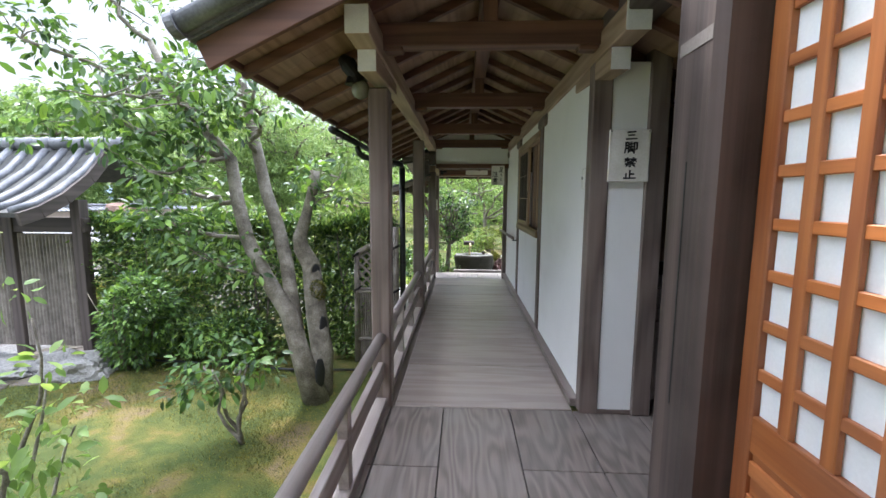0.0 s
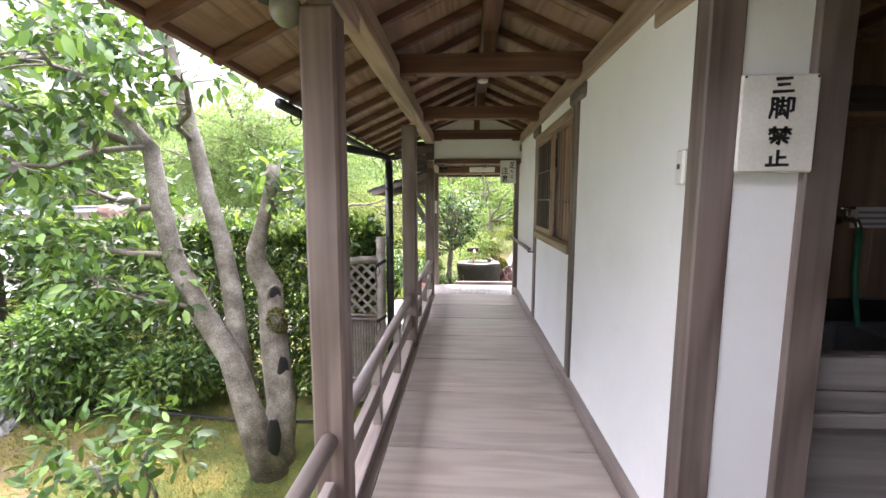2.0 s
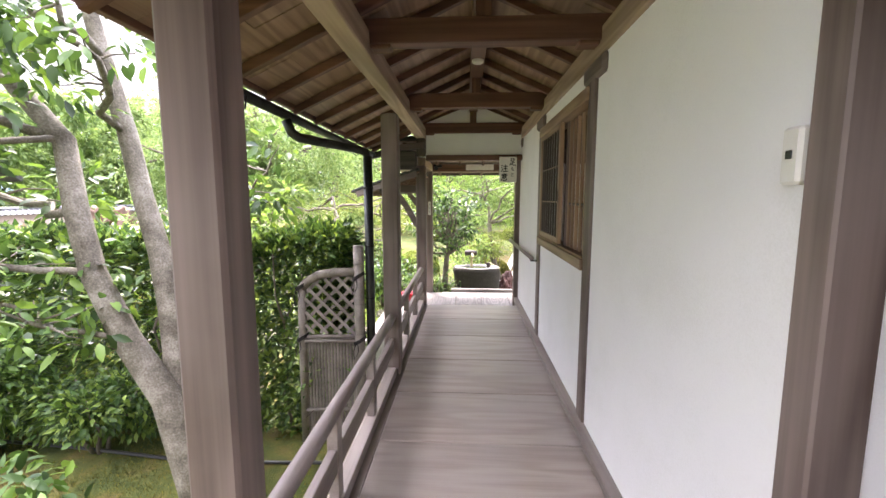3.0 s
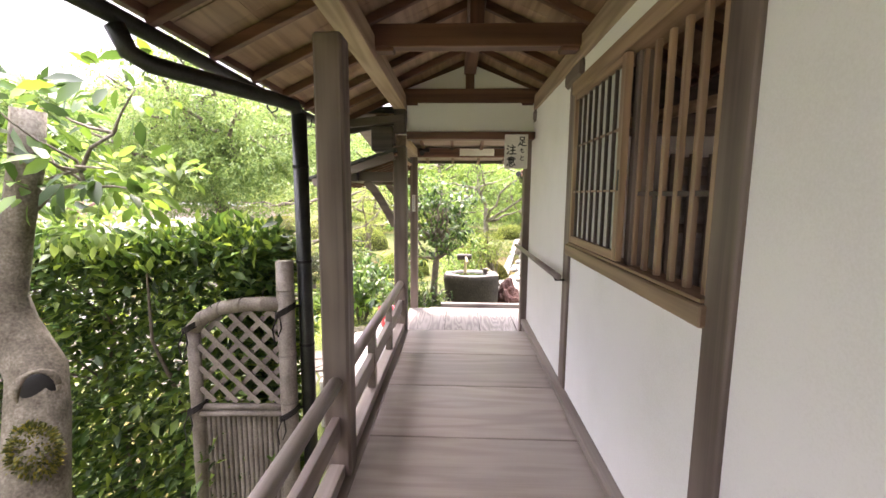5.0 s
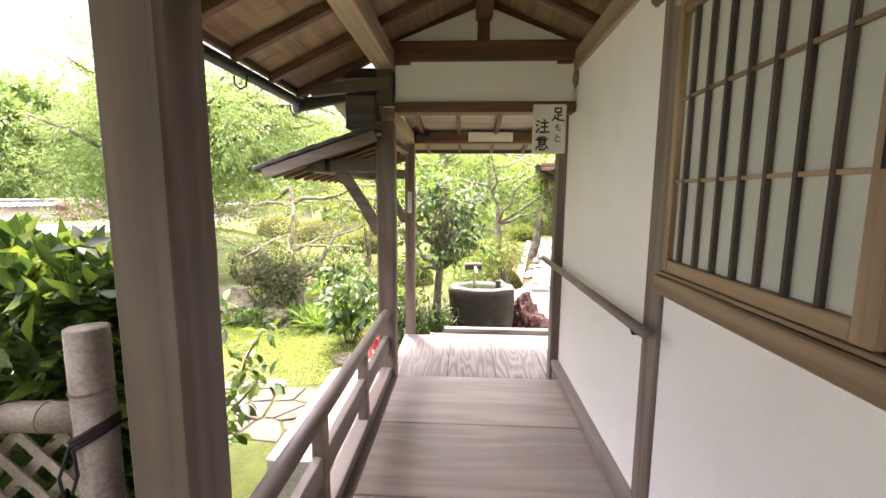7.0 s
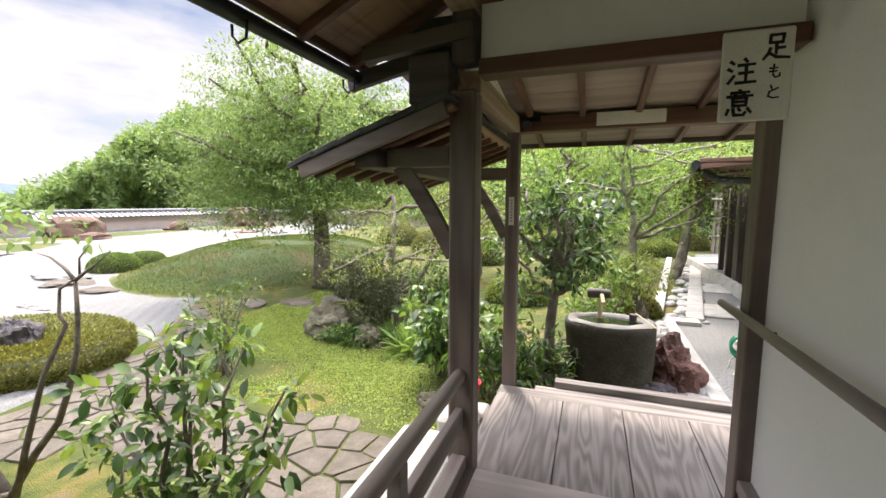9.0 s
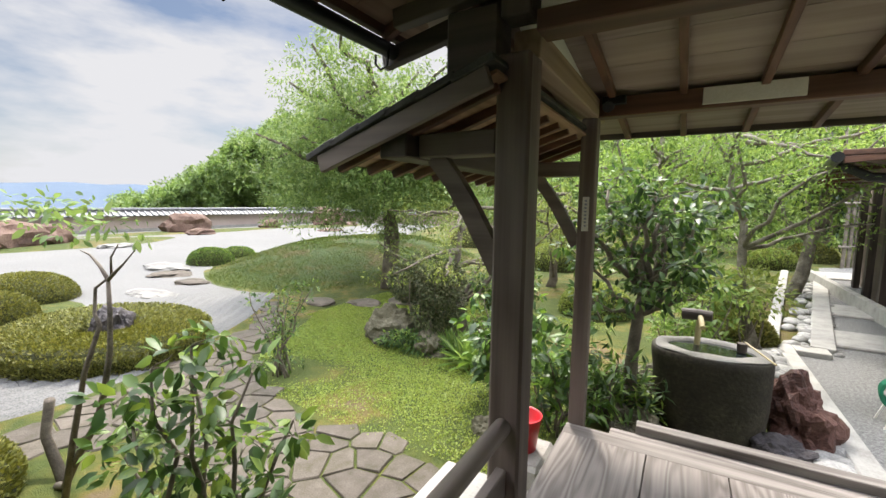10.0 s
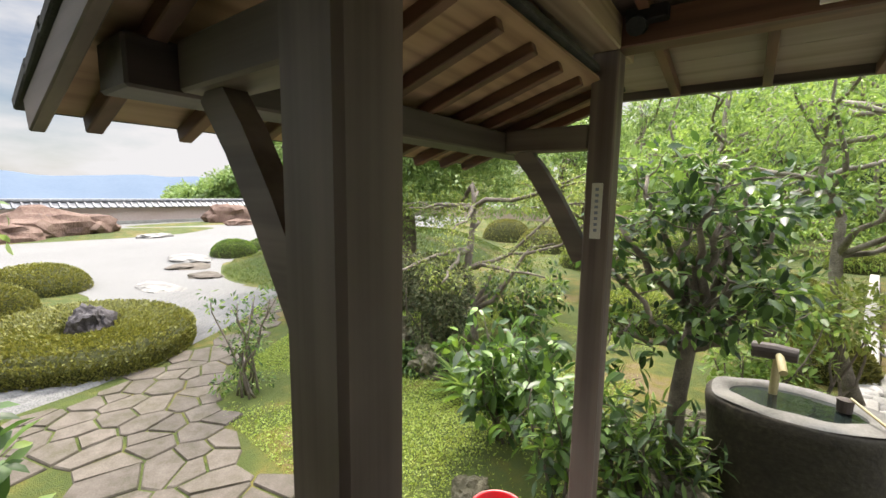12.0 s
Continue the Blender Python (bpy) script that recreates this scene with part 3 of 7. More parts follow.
# ---- corridor roof ----
roof = empty("corridor_roof", "open timber corridor roof with boarded soffit and grey tiles", "roof")
Y0, Y1 = 2.28, 8.30
for side in (-1, 1):
    xe = RIDGE_X + side * 1.44
    b = bmesh.new()
    ys = np.linspace(Y0, Y1, 29)
    for a, c in zip(ys, ys[1:]):
        for k in range(5):
            xa, xb = RIDGE_X + side * 1.44 * k / 5, RIDGE_X + side * 1.44 * (k + 1) / 5
            dz = 0.004 * ((k + int(a * 7)) % 2)
            beam((xa, (a + c) / 2, roof_z(xa) + 0.012 + dz), (xb, (a + c) / 2, roof_z(xb) + 0.012 + dz), (c - a) - 0.003, 0.012, 0, b)
    part("soffit_boards", b, M["ceil"], roof)
    for i in range(13):
        y = 2.64 + 0.455 * i
        part("rafter", beam((RIDGE_X, y, roof_z(RIDGE_X) - 0.027), (xe, y, roof_z(xe) - 0.027), 0.045, 0.055, 0.003), M["beam_x"], roof)
    part("fascia", box(xe - 0.02, xe + 0.02, Y0, Y1, roof_z(xe) - 0.02, roof_z(xe) + 0.05, 0.004), M["beam_y"], roof)
    b = bmesh.new()
    xe2 = xe + side * 0.06
    for i in range(34):
        y = Y0 - 0.06 + (Y1 - Y0 + 0.1) * i / 33
        tube([(RIDGE_X + side * 0.05, y, roof_z(RIDGE_X) + 0.10), (xe2, y, roof_z(xe2) + 0.085)], 0.038, 8, b)
    beam((RIDGE_X, (Y0 + Y1) / 2, roof_z(RIDGE_X) + 0.06), (xe2, (Y0 + Y1) / 2, roof_z(xe2) + 0.06), Y1 - Y0 + 0.1, 0.05, 0.004, b)
    part("tiles", b, M["tile"], roof, "grey interlocking roof tiles with round cover rows")
    part("verge_tile", tube([(RIDGE_X, Y0 - 0.10, roof_z(RIDGE_X) + 0.11), (xe2, Y0 - 0.10, roof_z(xe2) + 0.095)], 0.048, 12), M["tile"], roof, "", True)
    part("end_tile", tube([(xe2 - side * 0.01, Y0 - 0.10, roof_z(xe2) + 0.098), (xe2 + side * 0.03, Y0 - 0.10, roof_z(xe2) + 0.085)], 0.062, 18), M["tile"], roof, "round eave end tile")
    part("barge_board", beam((RIDGE_X, Y0 - 0.01, roof_z(RIDGE_X) - 0.05), (xe, Y0 - 0.01, roof_z(xe) - 0.05), 0.03, 0.14, 0.004), M["beam_x"], roof)
    part("verge_roll", tube([(RIDGE_X, Y0 - 0.04, roof_z(RIDGE_X) + 0.13), (RIDGE_X + side * 0.9, Y0 - 0.04, roof_z(RIDGE_X + side * 0.9) + 0.12), (xe2, Y0 - 0.04, roof_z(xe2) + 0.13)], 0.055, 12), M["tile"], roof, "", True)
part("ridge_beam", box(RIDGE_X - 0.06, RIDGE_X + 0.06, 2.32, 8.12, 2.71, 2.84, 0.006), M["beam_y"], roof)
part("ridge_tiles", tube([(RIDGE_X, Y0 - 0.06, 3.05), (RIDGE_X, Y1, 3.05)], 0.1, 10), M["tile"], roof, "", True)
disc = tagged(part("ceiling_lamp", tube([(RIDGE_X, 5.85, 2.712), (RIDGE_X, 5.85, 2.69), (RIDGE_X, 5.85, 2.682)], [0.052, 0.05, 0.038], 20), M["plastic_white"], None, "", False), "small round cream ceiling lamp under the ridge beam", "lamp")
# carved pendant under the gable's apex
b = bmesh.new()
prof = [(-0.16, 2.72), (-0.17, 2.62), (-0.10, 2.585), (-0.035, 2.56), (0, 2.52), (0.035, 2.56), (0.10, 2.585), (0.17, 2.62), (0.16, 2.72)]
f0 = [b.verts.new((RIDGE_X + x, 2.41, z)) for x, z in prof]
f1 = [b.verts.new((RIDGE_X + x, 2.44, z)) for x, z in prof]
b.faces.new(f0)
b.faces.new(f1[::-1])
for i in range(len(prof)):
    j = (i + 1) % len(prof)
    b.faces.new((f0[i], f1[i], f1[j], f0[j]))
part("gable_pendant", b, M["paint_white"], roof, "pale carved gable pendant")

for x, nm in ((XL, "left"), (XR + 0.04, "right")):
    plate = empty("wall_plate", "long pale timber wall plate with white painted end", "beam", group="wall plates")
    part("timber", box(x - 0.065, x + 0.065, 2.47, 8.12, 2.352, 2.50, 0.006), M["pale_y"], plate)
    part("painted_end", box(x - 0.064, x + 0.064, 2.464, 2.4695, 2.354, 2.498, 0.001), M["paint_white"], plate, "white painted beam end")
    b = box(x - 0.055, x + 0.055, 2.70, 3.46, 2.225, 2.351, 0.006)
    for v in b.verts:
        if v.co.z < 2.28 and v.co.y > 3.2:
            v.co.z += 0.05
    part("bracket", b, M["pale_y"], plate)
    part("painted_end", box(x - 0.054, x + 0.054, 2.694, 2.6995, 2.228, 2.349, 0.001), M["paint_white"], plate, "white painted bracket end")
TIES = (2.92, 4.66, 6.42, 8.08)
for y in TIES:
    tie = empty("tie_beam", "dark reddish tie beam with king post under the ridge", "beam", group="tie beams")
    b = box(XL - 0.1, XR + 0.14, y - 0.055, y + 0.055, 2.425, 2.565, 0.006)
    for s in (XL + 0.065, XR - 0.15):
        box(s, s + 0.12, y - 0.05, y + 0.05, 2.40, 2.43, 0.008, b)
    part("timber", b, M["beam_x"], tie)
    part("king_post", box(RIDGE_X - 0.045, RIDGE_X + 0.045, y - 0.045, y + 0.045, 2.565, 2.712, 0.004), M["beam_z"], tie)
gable = empty("wall_gable", "white plastered gable wall over the step", "wall", kind="structure")
part("panel", box(XL + 0.07, XR - 0.02, 8.05, 8.10, 2.13, 2.423, 0), M["plaster"], gable)
b = bmesh.new()
vs = [(XL + 0.06, 2.566), (XR - 0.06, 2.566), (RIDGE_X + 0.05, 2.80), (RIDGE_X - 0.05, 2.80)]
fa = [b.verts.new((x, 8.06, z)) for x, z in vs]
fb = [b.verts.new((x, 8.09, z)) for x, z in vs]
b.faces.new(fa)
b.faces.new(fb[::-1])
for i in range(4):
    b.faces.new((fa[i], fb[i], fb[(i + 1) % 4], fa[(i + 1) % 4]))
part("triangle", b, M["plaster"], gable)
part("lintel", box(XL + 0.07, XR - 0.01, 8.0, 8.13, 2.05, 2.128, 0.005), M["beam_x"], gable)

# ---- posts and railing ----
for y in PY:
    p = empty("corridor_post", "square weathered brown wooden corridor post", "post", (XL, y, GZ), "corridor posts")
    top = 2.22 if y < 8 else 1.98
    part("shaft", box(-0.069, 0.069, -0.069, 0.069, 0.06, top - GZ, 0.012), M["post_z"], p)
    part("base_stone", box(-0.15, 0.15, -0.15, 0.15, -0.05, 0.06, 0.03), M["greyrock"], p)
    if y > 8:
        part("upper_shaft", box(-0.06, 0.06, -0.06, 0.06, top - GZ + 0.131, 2.352 - GZ, 0.006), M["dark_z"], p)
for k, (y0, y1) in enumerate(((-2.6, PY[0] - 0.073), (PY[0] + 0.073, PY[1] - 0.073), (PY[1] + 0.073, PY[2] - 0.073))):
    r = empty("railing", "low wooden veranda railing with round handrail", "railing", group="railings")
    part("handrail", tube([(XL, y0, 0.513), (XL, y1, 0.513)], 0.037, 14), M["rail"], r, "", True)
    part("middle_rail", box(XL - 0.022, XL + 0.022, y0, y1, 0.215, 0.335, 0.005), M["rail"], r)
    part("bottom_rail", box(XL - 0.04, XL + 0.04, y0, y1, 0.0, 0.07, 0.005), M["rail"], r)
    n = 2 if k else 5
    for i in range(n):
        y = y0 + (y1 - y0) * (i + 1) / (n + 1)
        part("baluster", box(XL - 0.028, XL + 0.028, y - 0.034, y + 0.034, 0.07, 0.485, 0.004), M["rail"], r)

# handrail on the wall
hr = empty("wall_handrail", "round grey-brown wall handrail on metal brackets", "handrail")
part("bar", tube([(0.82, 6.42, 0.912), (0.82, 7.4, 0.897), (0.82, 8.56, 0.882)], 0.023, 12), M["rail"], hr, "", True)
for y in (6.55, 8.05):
    part("bracket", tube([(0.82, y, 0.895), (0.83, y, 0.865), (0.895, y, 0.865)], 0.008, 8), M["iron"], hr, "dark metal bracket")
sw = empty("wall_switch", "small cream plastic switch box on the plaster", "switch")
part("plate", box(XR - 0.03, XR - 0.001, 3.086, 3.146, 1.565, 1.70, 0.008), M["plastic_white"], sw)
part("toggle", box(XR - 0.034, XR - 0.03, 3.105, 3.125, 1.625, 1.645, 0.002), M["blackp"], sw)

# ---- end platform one step down, with its canopy ----
PZ = -0.137
low = empty("floor_platform", "grey weathered plank platform one step down", "floor", kind="structure")
xs = [-0.56, -0.03, 0.40, 0.84, 1.32]
for a, b in zip(xs, xs[1:]):
    part("board", box(a + 0.003, b - 0.003, 7.98, 9.22, PZ - 0.05, PZ, 0.003), M["deck"], low)
for i, (a, b) in enumerate(((9.225, 9.37), (9.374, 9.50))):
    part("board", box(-0.28 if i else -0.56, 1.42, a, b, PZ - 0.055 - 0.02 * i, PZ - 0.004 - 0.02 * i, 0.004), M["grey_x"], low)
part("front_rail", box(-0.12, 1.42, 9.505, 9.60, PZ - 0.1, PZ + 0.03, 0.005), M["grey_x"], low)
part("joist", box(-0.5, 1.3, 8.0, 9.48, PZ - 0.16, PZ - 0.08, 0), M["dark_y"], low)
p4 = empty("platform_post", "slim dark post with a small white name plate", "post", (-0.50, 9.42, GZ), "corridor posts")
part("shaft", box(-0.052, 0.052, -0.052, 0.052, 0.0, 1.985 - GZ, 0.006), M["post_z"], p4)
tag = part("plate", box(-0.022, 0.022, -0.0565, -0.053, 1.24 - GZ, 1.47 - GZ, 0.001), M["sign"], p4, "narrow white paper name plate")
for i in range(8):
    z = 1.27 + 0.024 * i - GZ
    part("mark", box(-0.007, 0.007, -0.0572, -0.0567, z, z + 0.012, 0), M["grey_ink"], tag)
side = empty("side_beam", "short side beam between the platform posts", "beam")
part("timber", box(-0.555, -0.445, 8.10, 9.6, 1.985, 2.105, 0.006), M["pale_y"], side)
part("gable_fill", box(-0.53, -0.5, 8.1, 9.4, 2.107, 2.26, 0), M["plaster"], side)
can = empty("canopy", "low boarded canopy roof over the platform", "roof")


def can_z(y):
    return 2.33 - 0.15 * (y - 8.1)


for i in range(7):
    a, c = 8.12 + 0.3 * i, 8.12 + 0.3 * (i + 1) - 0.004
    part("soffit_board", beam((0.35, a, can_z(a)), (0.35, c, can_z(c)), 2.9, 0.015, 0), M["canopy_board"], can)
for i in range(7):
    x = -0.75 + 0.39 * i
    part("rafter", beam((x, 8.13, can_z(8.13) - 0.035), (x, 10.22, can_z(10.22) - 0.035), 0.04, 0.05, 0.003), M["beam_y"], can)
part("eave_board", box(-1.05, 1.8, 10.22, 10.26, can_z(10.22) - 0.05, can_z(10.22) + 0.03, 0.004), M["dark_x"], can)
part("shingles", beam((0.35, 8.12, can_z(8.12) + 0.05), (0.35, 10.3, can_z(10.3) + 0.05), 2.95, 0.06, 0.005), M["bark_roof"], can)
part("front_beam", box(-0.46, 1.9, 9.37, 9.48, 1.985, 2.105, 0.006), M["beam_x"], can, "dark reddish front beam")
plq = part("plaque", box(0.13, 0.60, 9.355, 9.369, 2.005, 2.10, 0.002), M["sign"], can, "plain white plaque")
b = tube([(-0.38, 9.30, 2.03), (-0.38, 9.33, 2.05), (-0.38, 9.37, 2.05)], [0.035, 0.03, 0.03], 10)
box(-0.42, -0.28, 9.31, 9.365, 2.05, 2.1, 0.004, b)
floodlight = tagged(part("spotlight", b, M["iron"]), "small black spotlight under the canopy beam", "lamp")

# ---- side pent roof beside the platform ----
pent = empty("pent_roof", "small shingled pent roof on curved braces", "roof")
PX0, PX1, PYA, PYB = -0.52, -1.385, 7.86, 9.75


def pent_z(x):
    return 1.885 - 0.25 * (PX0 - x) / (PX0 - PX1) - 0.03 * ((PX0 - x) / (PX0 - PX1)) ** 2


b = bmesh.new()
for i in range(5):
    xa, xb = PX0 + (PX1 - PX0) * i / 5, PX0 + (PX1 - PX0) * (i + 1) / 5
    beam((xa, (PYA + PYB) / 2, pent_z(xa)), (xb, (PYA + PYB) / 2, pent_z(xb)), PYB - PYA, 0.014, 0, b)
part("soffit_boards", b, M["ceil"], pent)
b = bmesh.new()
for i in range(6):
    xa, xb = PX0 + (PX1 - 0.05 - PX0) * i / 6, PX0 + (PX1 - 0.05 - PX0) * (i + 1.12) / 6
    beam((xa, (PYA + PYB) / 2, pent_z(xa) + 0.045), (xb, (PYA + PYB) / 2, pent_z(xb) + 0.035), PYB - PYA + 0.08, 0.03, 0.004, b)
part("shingles", b, M["bark_roof"], pent)
for i in range(9):
    y = PYA + 0.09 + 0.215 * i
    part("rafter", beam((PX0 - 0.03, y, pent_z(PX0) - 0.03), (PX1 + 0.02, y, pent_z(PX1) - 0.03), 0.036, 0.042, 0.003), M["beam_x"], pent)
part("barge_board", beam((PX0 - 0.02, PYA - 0.015, pent_z(PX0) - 0.02), (PX1, PYA - 0.015, pent_z(PX1) - 0.02), 0.03, 0.08, 0.004), M["post_x"], pent)
part("purlin", box(-1.075, -0.935, PYA + 0.03, PYB, 1.605, 1.705, 0.006), M["dark_y"], pent)
for y in (8.03, 9.42):
    part("arm", box(-0.933, -0.573 if y < 9 else -0.552, y - 0.05, y + 0.05, 1.61, 1.71, 0.006), M["post_x"], pent)
    pts = [(-0.56, y, 1.14), (-0.625, y, 1.26), (-0.70, y, 1.39), (-0.78, y, 1.51), (-0.87, y, 1.618)]
    b = bent(pts, 0.05, 0.08)
    part("brace", b, M["post_x"], pent)
part("ridge_block", box(-0.80, -0.57, 7.98, 8.12, 1.93, 2.18, 0.01), M["dark_x"], pent)
# brackets that carry the corridor eave at its end
eb = empty("eave_bracket", "stacked bracket timbers under the eave end", "bracket")
part("timber", beam((-0.45, 8.2, 2.30), (-1.28, 8.2, 2.13), 0.05, 0.09, 0.004), M["dark_x"], eb)
part("timber", beam((-0.45, 7.98, 2.26), (-1.05, 7.98, 2.20), 0.06, 0.08, 0.004), M["dark_x"], eb)
part("painted_end", beam((-1.281, 8.2, 2.13), (-1.287, 8.2, 2.129), 0.05, 0.09, 0.001), M["paint_white"], eb, "white painted timber end")

# ---- gutter and downpipe ----
gut = empty("rain_gutter", "dark metal eave gutter with hooks and downpipe", "gutter")
ge = RIDGE_X - 1.44 + 0.0
part("trough", tube([(ge, 4.3, 2.155), (ge, 6.2, 2.145), (ge, 8.25, 2.155)], 0.036, 12), M["metal_dark"], gut, "", True)
part("leader", tube([(ge + 0.03, 5.15, 2.10), (ge + 0.06, 5.17, 2.01), (ge + 0.10, 5.22, 1.98), (-0.83, 5.72, 1.955), (-0.76, 5.80, 1.94), (-0.745, 5.82, 1.88)], 0.036, 12), M["metal_dark"], gut, "", True)
part("downpipe", tube([(-0.745, 5.82, 1.90), (-0.745, 5.82, GZ)], 0.04, 14), M["metal_dark"], gut, "dark bamboo-patterned metal downpipe", True)
for z in (1.62, 1.1, 0.62, 0.1):
    part("collar", tube([(-0.745, 5.82, z - 0.008), (-0.745, 5.82, z + 0.008)], 0.0435, 14), M["iron"], gut)
for y in (4.6, 6.6, 7.3, 8.1):
    pts = [(ge + 0.03, y, 2.15), (ge + 0.02, y, 2.07), (ge - 0.02, y, 2.055), (ge - 0.05, y, 2.085), (ge - 0.05, y, 2.13)]
    part("hook", tube(pts, 0.006, 6), M["iron"], gut)

# ---- wall lamp on the first post ----
lamp = empty("wall_lamp", "black metal lamp with frosted glass globe", "lamp")
b = tube([(XL - 0.073, 3.03, 2.29), (XL - 0.09, 3.03, 2.31), (XL - 0.13, 3.03, 2.37), (XL - 0.17, 3.03, 2.36), (XL - 0.17, 3.03, 2.30)], 0.016, 8)
tube([(XL - 0.17, 3.03, 2.31), (XL - 0.17, 3.03, 2.24)], [0.03, 0.055], 12, b)
tube([(XL - 0.24, 3.03, 2.41), (XL - 0.20, 3.03, 2.37), (XL - 0.14, 3.03, 2.29), (XL - 0.12, 3.03, 2.25)], [0.035, 0.055, 0.05, 0.06], 14, b)
part("arm", b, M["iron"], lamp)
b = bmesh.new()
bmesh.ops.create_uvsphere(b, u_segments=18, v_segments=12, radius=0.065)
for v in b.verts:
    v.co = Vector((v.co.x, v.co.y, v.co.z * 1.1)) * 0.92 + Vector((XL - 0.12, 3.03, 2.21))
part("globe", b, M["globe"], lamp, "frosted glass globe", True)

# ---- signs ----
def glyph(strokes, ox, oz, w, h, y, axis_y=True, th=0.09):
    """Brush strokes on a unit square as flat raised bars."""
    b = bmesh.new()
    for s in strokes:
        pts = [(ox + p[0] * w, oz + p[1] * h) for p in s]
        for (xa, za), (xb, zb) in zip(pts, pts[1:]):
            dx, dz = xb - xa, zb - za
            L = math.hypot(dx, dz) or 1e-6
            t0, t1 = th * w * 0.55, th * w * 0.42
            nx, nz = -dz / L, dx / L
            ex, ez = dx / L * th * w * 0.3, dz / L * th * w * 0.3
            q = [(xa - ex + nx * t0, za - ez + nz * t0), (xb + ex + nx * t1, zb + ez + nz * t1), (xb + ex - nx * t1, zb + ez - nz * t1), (xa - ex - nx * t0, za - ez - nz * t0)]
            va = [b.verts.new((x, y, z)) for x, z in q]
            vb = [b.verts.new((x, y + 0.0008, z)) for x, z in q]
            b.faces.new(va)
            b.faces.new(vb[::-1])
            for i in range(4):
                b.faces.new((va[i], vb[i], vb[(i + 1) % 4], va[(i + 1) % 4]))
    return b


G_SAN = [[(.2, .85), (.8, .9)], [(.28, .52), (.72, .56)], [(.1, .12), (.9, .17)]]
G_KYAKU = [[(.1, .9), (.1, .4), (.02, .05)], [(.1, .9), (.3, .9), (.3, .05)], [(.1, .65), (.3, .66)], [(.1, .42), (.3, .43)], [(.38, .78), (.64, .8)], [(.5, .95), (.5, .58)], [(.36, .56), (.66, .58)], [(.5, .56), (.4, .2), (.64, .26)], [(.57, .4), (.66, .14)], [(.74, .9), (.95, .9), (.95, .4), (.86, .34)], [(.74, .9), (.74, .02)]]
G_KIN = [[(.08, .82), (.46, .84)], [(.27, .98), (.27, .52)], [(.26, .8), (.08, .58)], [(.28, .8), (.44, .62)], [(.54, .82), (.94, .84)], [(.73, .98), (.73, .52)], [(.72, .8), (.54, .58)], [(.74, .8), (.94, .6)], [(.28, .47), (.72, .48)], [(.12, .32), (.88, .34)], [(.5, .32), (.5, .03), (.4, .08)], [(.32, .24), (.18, .08)], [(.66, .24), (.84, .08)]]
G_SHI = [[(.5, .95), (.5, .12)], [(.5, .55), (.82, .57)], [(.22, .6), (.22, .12)], [(.05, .1), (.95, .12)]]
G_ASHI = [[(.28, .95), (.72, .96), (.7, .66), (.28, .66), (.28, .95)], [(.5, .66), (.5, .22)], [(.5, .44), (.78, .45)], [(.3, .45), (.24, .25), (.08, .04)], [(.26, .28), (.5, .1), (.95, .05)]]
G_MO = [[(.45, .95), (.42, .3), (.55, .08), (.8, .15), (.82, .35)], [(.22, .7), (.66, .72)], [(.2, .48), (.64, .5)]]
G_TO = [[(.35, .92), (.45, .6)], [(.8, .72), (.3, .5), (.22, .2), (.5, .06), (.85, .1)]]
G_CHU = [[(.12, .9), (.24, .8)], [(.05, .62), (.18, .54)], [(.06, .08), (.26, .36)], [(.58, .97), (.68, .86)], [(.38, .74), (.92, .76)], [(.42, .44), (.88, .46)], [(.65, .74), (.65, .1)], [(.32, .08), (.98, .1)]]
G_I = [[(.5, 1), (.5, .92)], [(.2, .9), (.8, .92)], [(.35, .88), (.4, .78)], [(.66, .89), (.6, .78)], [(.08, .76), (.92, .78)], [(.28, .7), (.28, .4)], [(.28, .7), (.73, .71), (.72, .4)], [(.28, .56), (.72, .57)], [(.28, .41), (.72, .42)], [(.14, .28), (.08, .08)], [(.3, .3), (.34, .06), (.66, .05), (.72, .16)], [(.48, .32), (.54, .22)], [(.78, .3), (.9, .14)]]

sign1 = empty("tripod_sign", "white board sign forbidding tripods in black brush script", "sign")
part("board", box(1.0, 1.262, 2.955, 2.969, 1.603, 1.935, 0.01), M["sign"], sign1)
for g, z in zip((G_SAN, G_KYAKU, G_KIN, G_SHI), (1.868, 1.785, 1.700, 1.622)):
    part("character", glyph(g, 1.098, z, 0.082, 0.058 if g is not G_KYAKU else 0.075, 2.9538, th=0.13), M["ink_and_hole_shade"], sign1)
for x, z in ((1.012, 1.925), (1.25, 1.925)):
    part("nail", tube([(x, 2.9545, z), (x, 2.952, z)], 0.004, 8), M["iron"], sign1)
sign2 = empty("mind_your_step_sign", "yellowed hanging board sign in black brush script", "sign")
part("board", box(0.585, 0.822, 7.915, 7.93, 1.745, 2.09, 0.008), M["sign"], sign2)
for g, x, z, s in ((G_ASHI, .715, 1.97, .095), (G_MO, .735, 1.90, .055), (G_TO, .735, 1.825, .055), (G_CHU, .605, 1.885, .10), (G_I, .605, 1.765, .10)):
    part("character", glyph(g, x, z, s, s, 7.9138, th=0.12), M["ink_and_hole_shade"], sign2)
part("hanger", box(0.64, 0.76, 7.932, 8.0, 2.06, 2.10, 0.003), M["beam_x"], sign2)

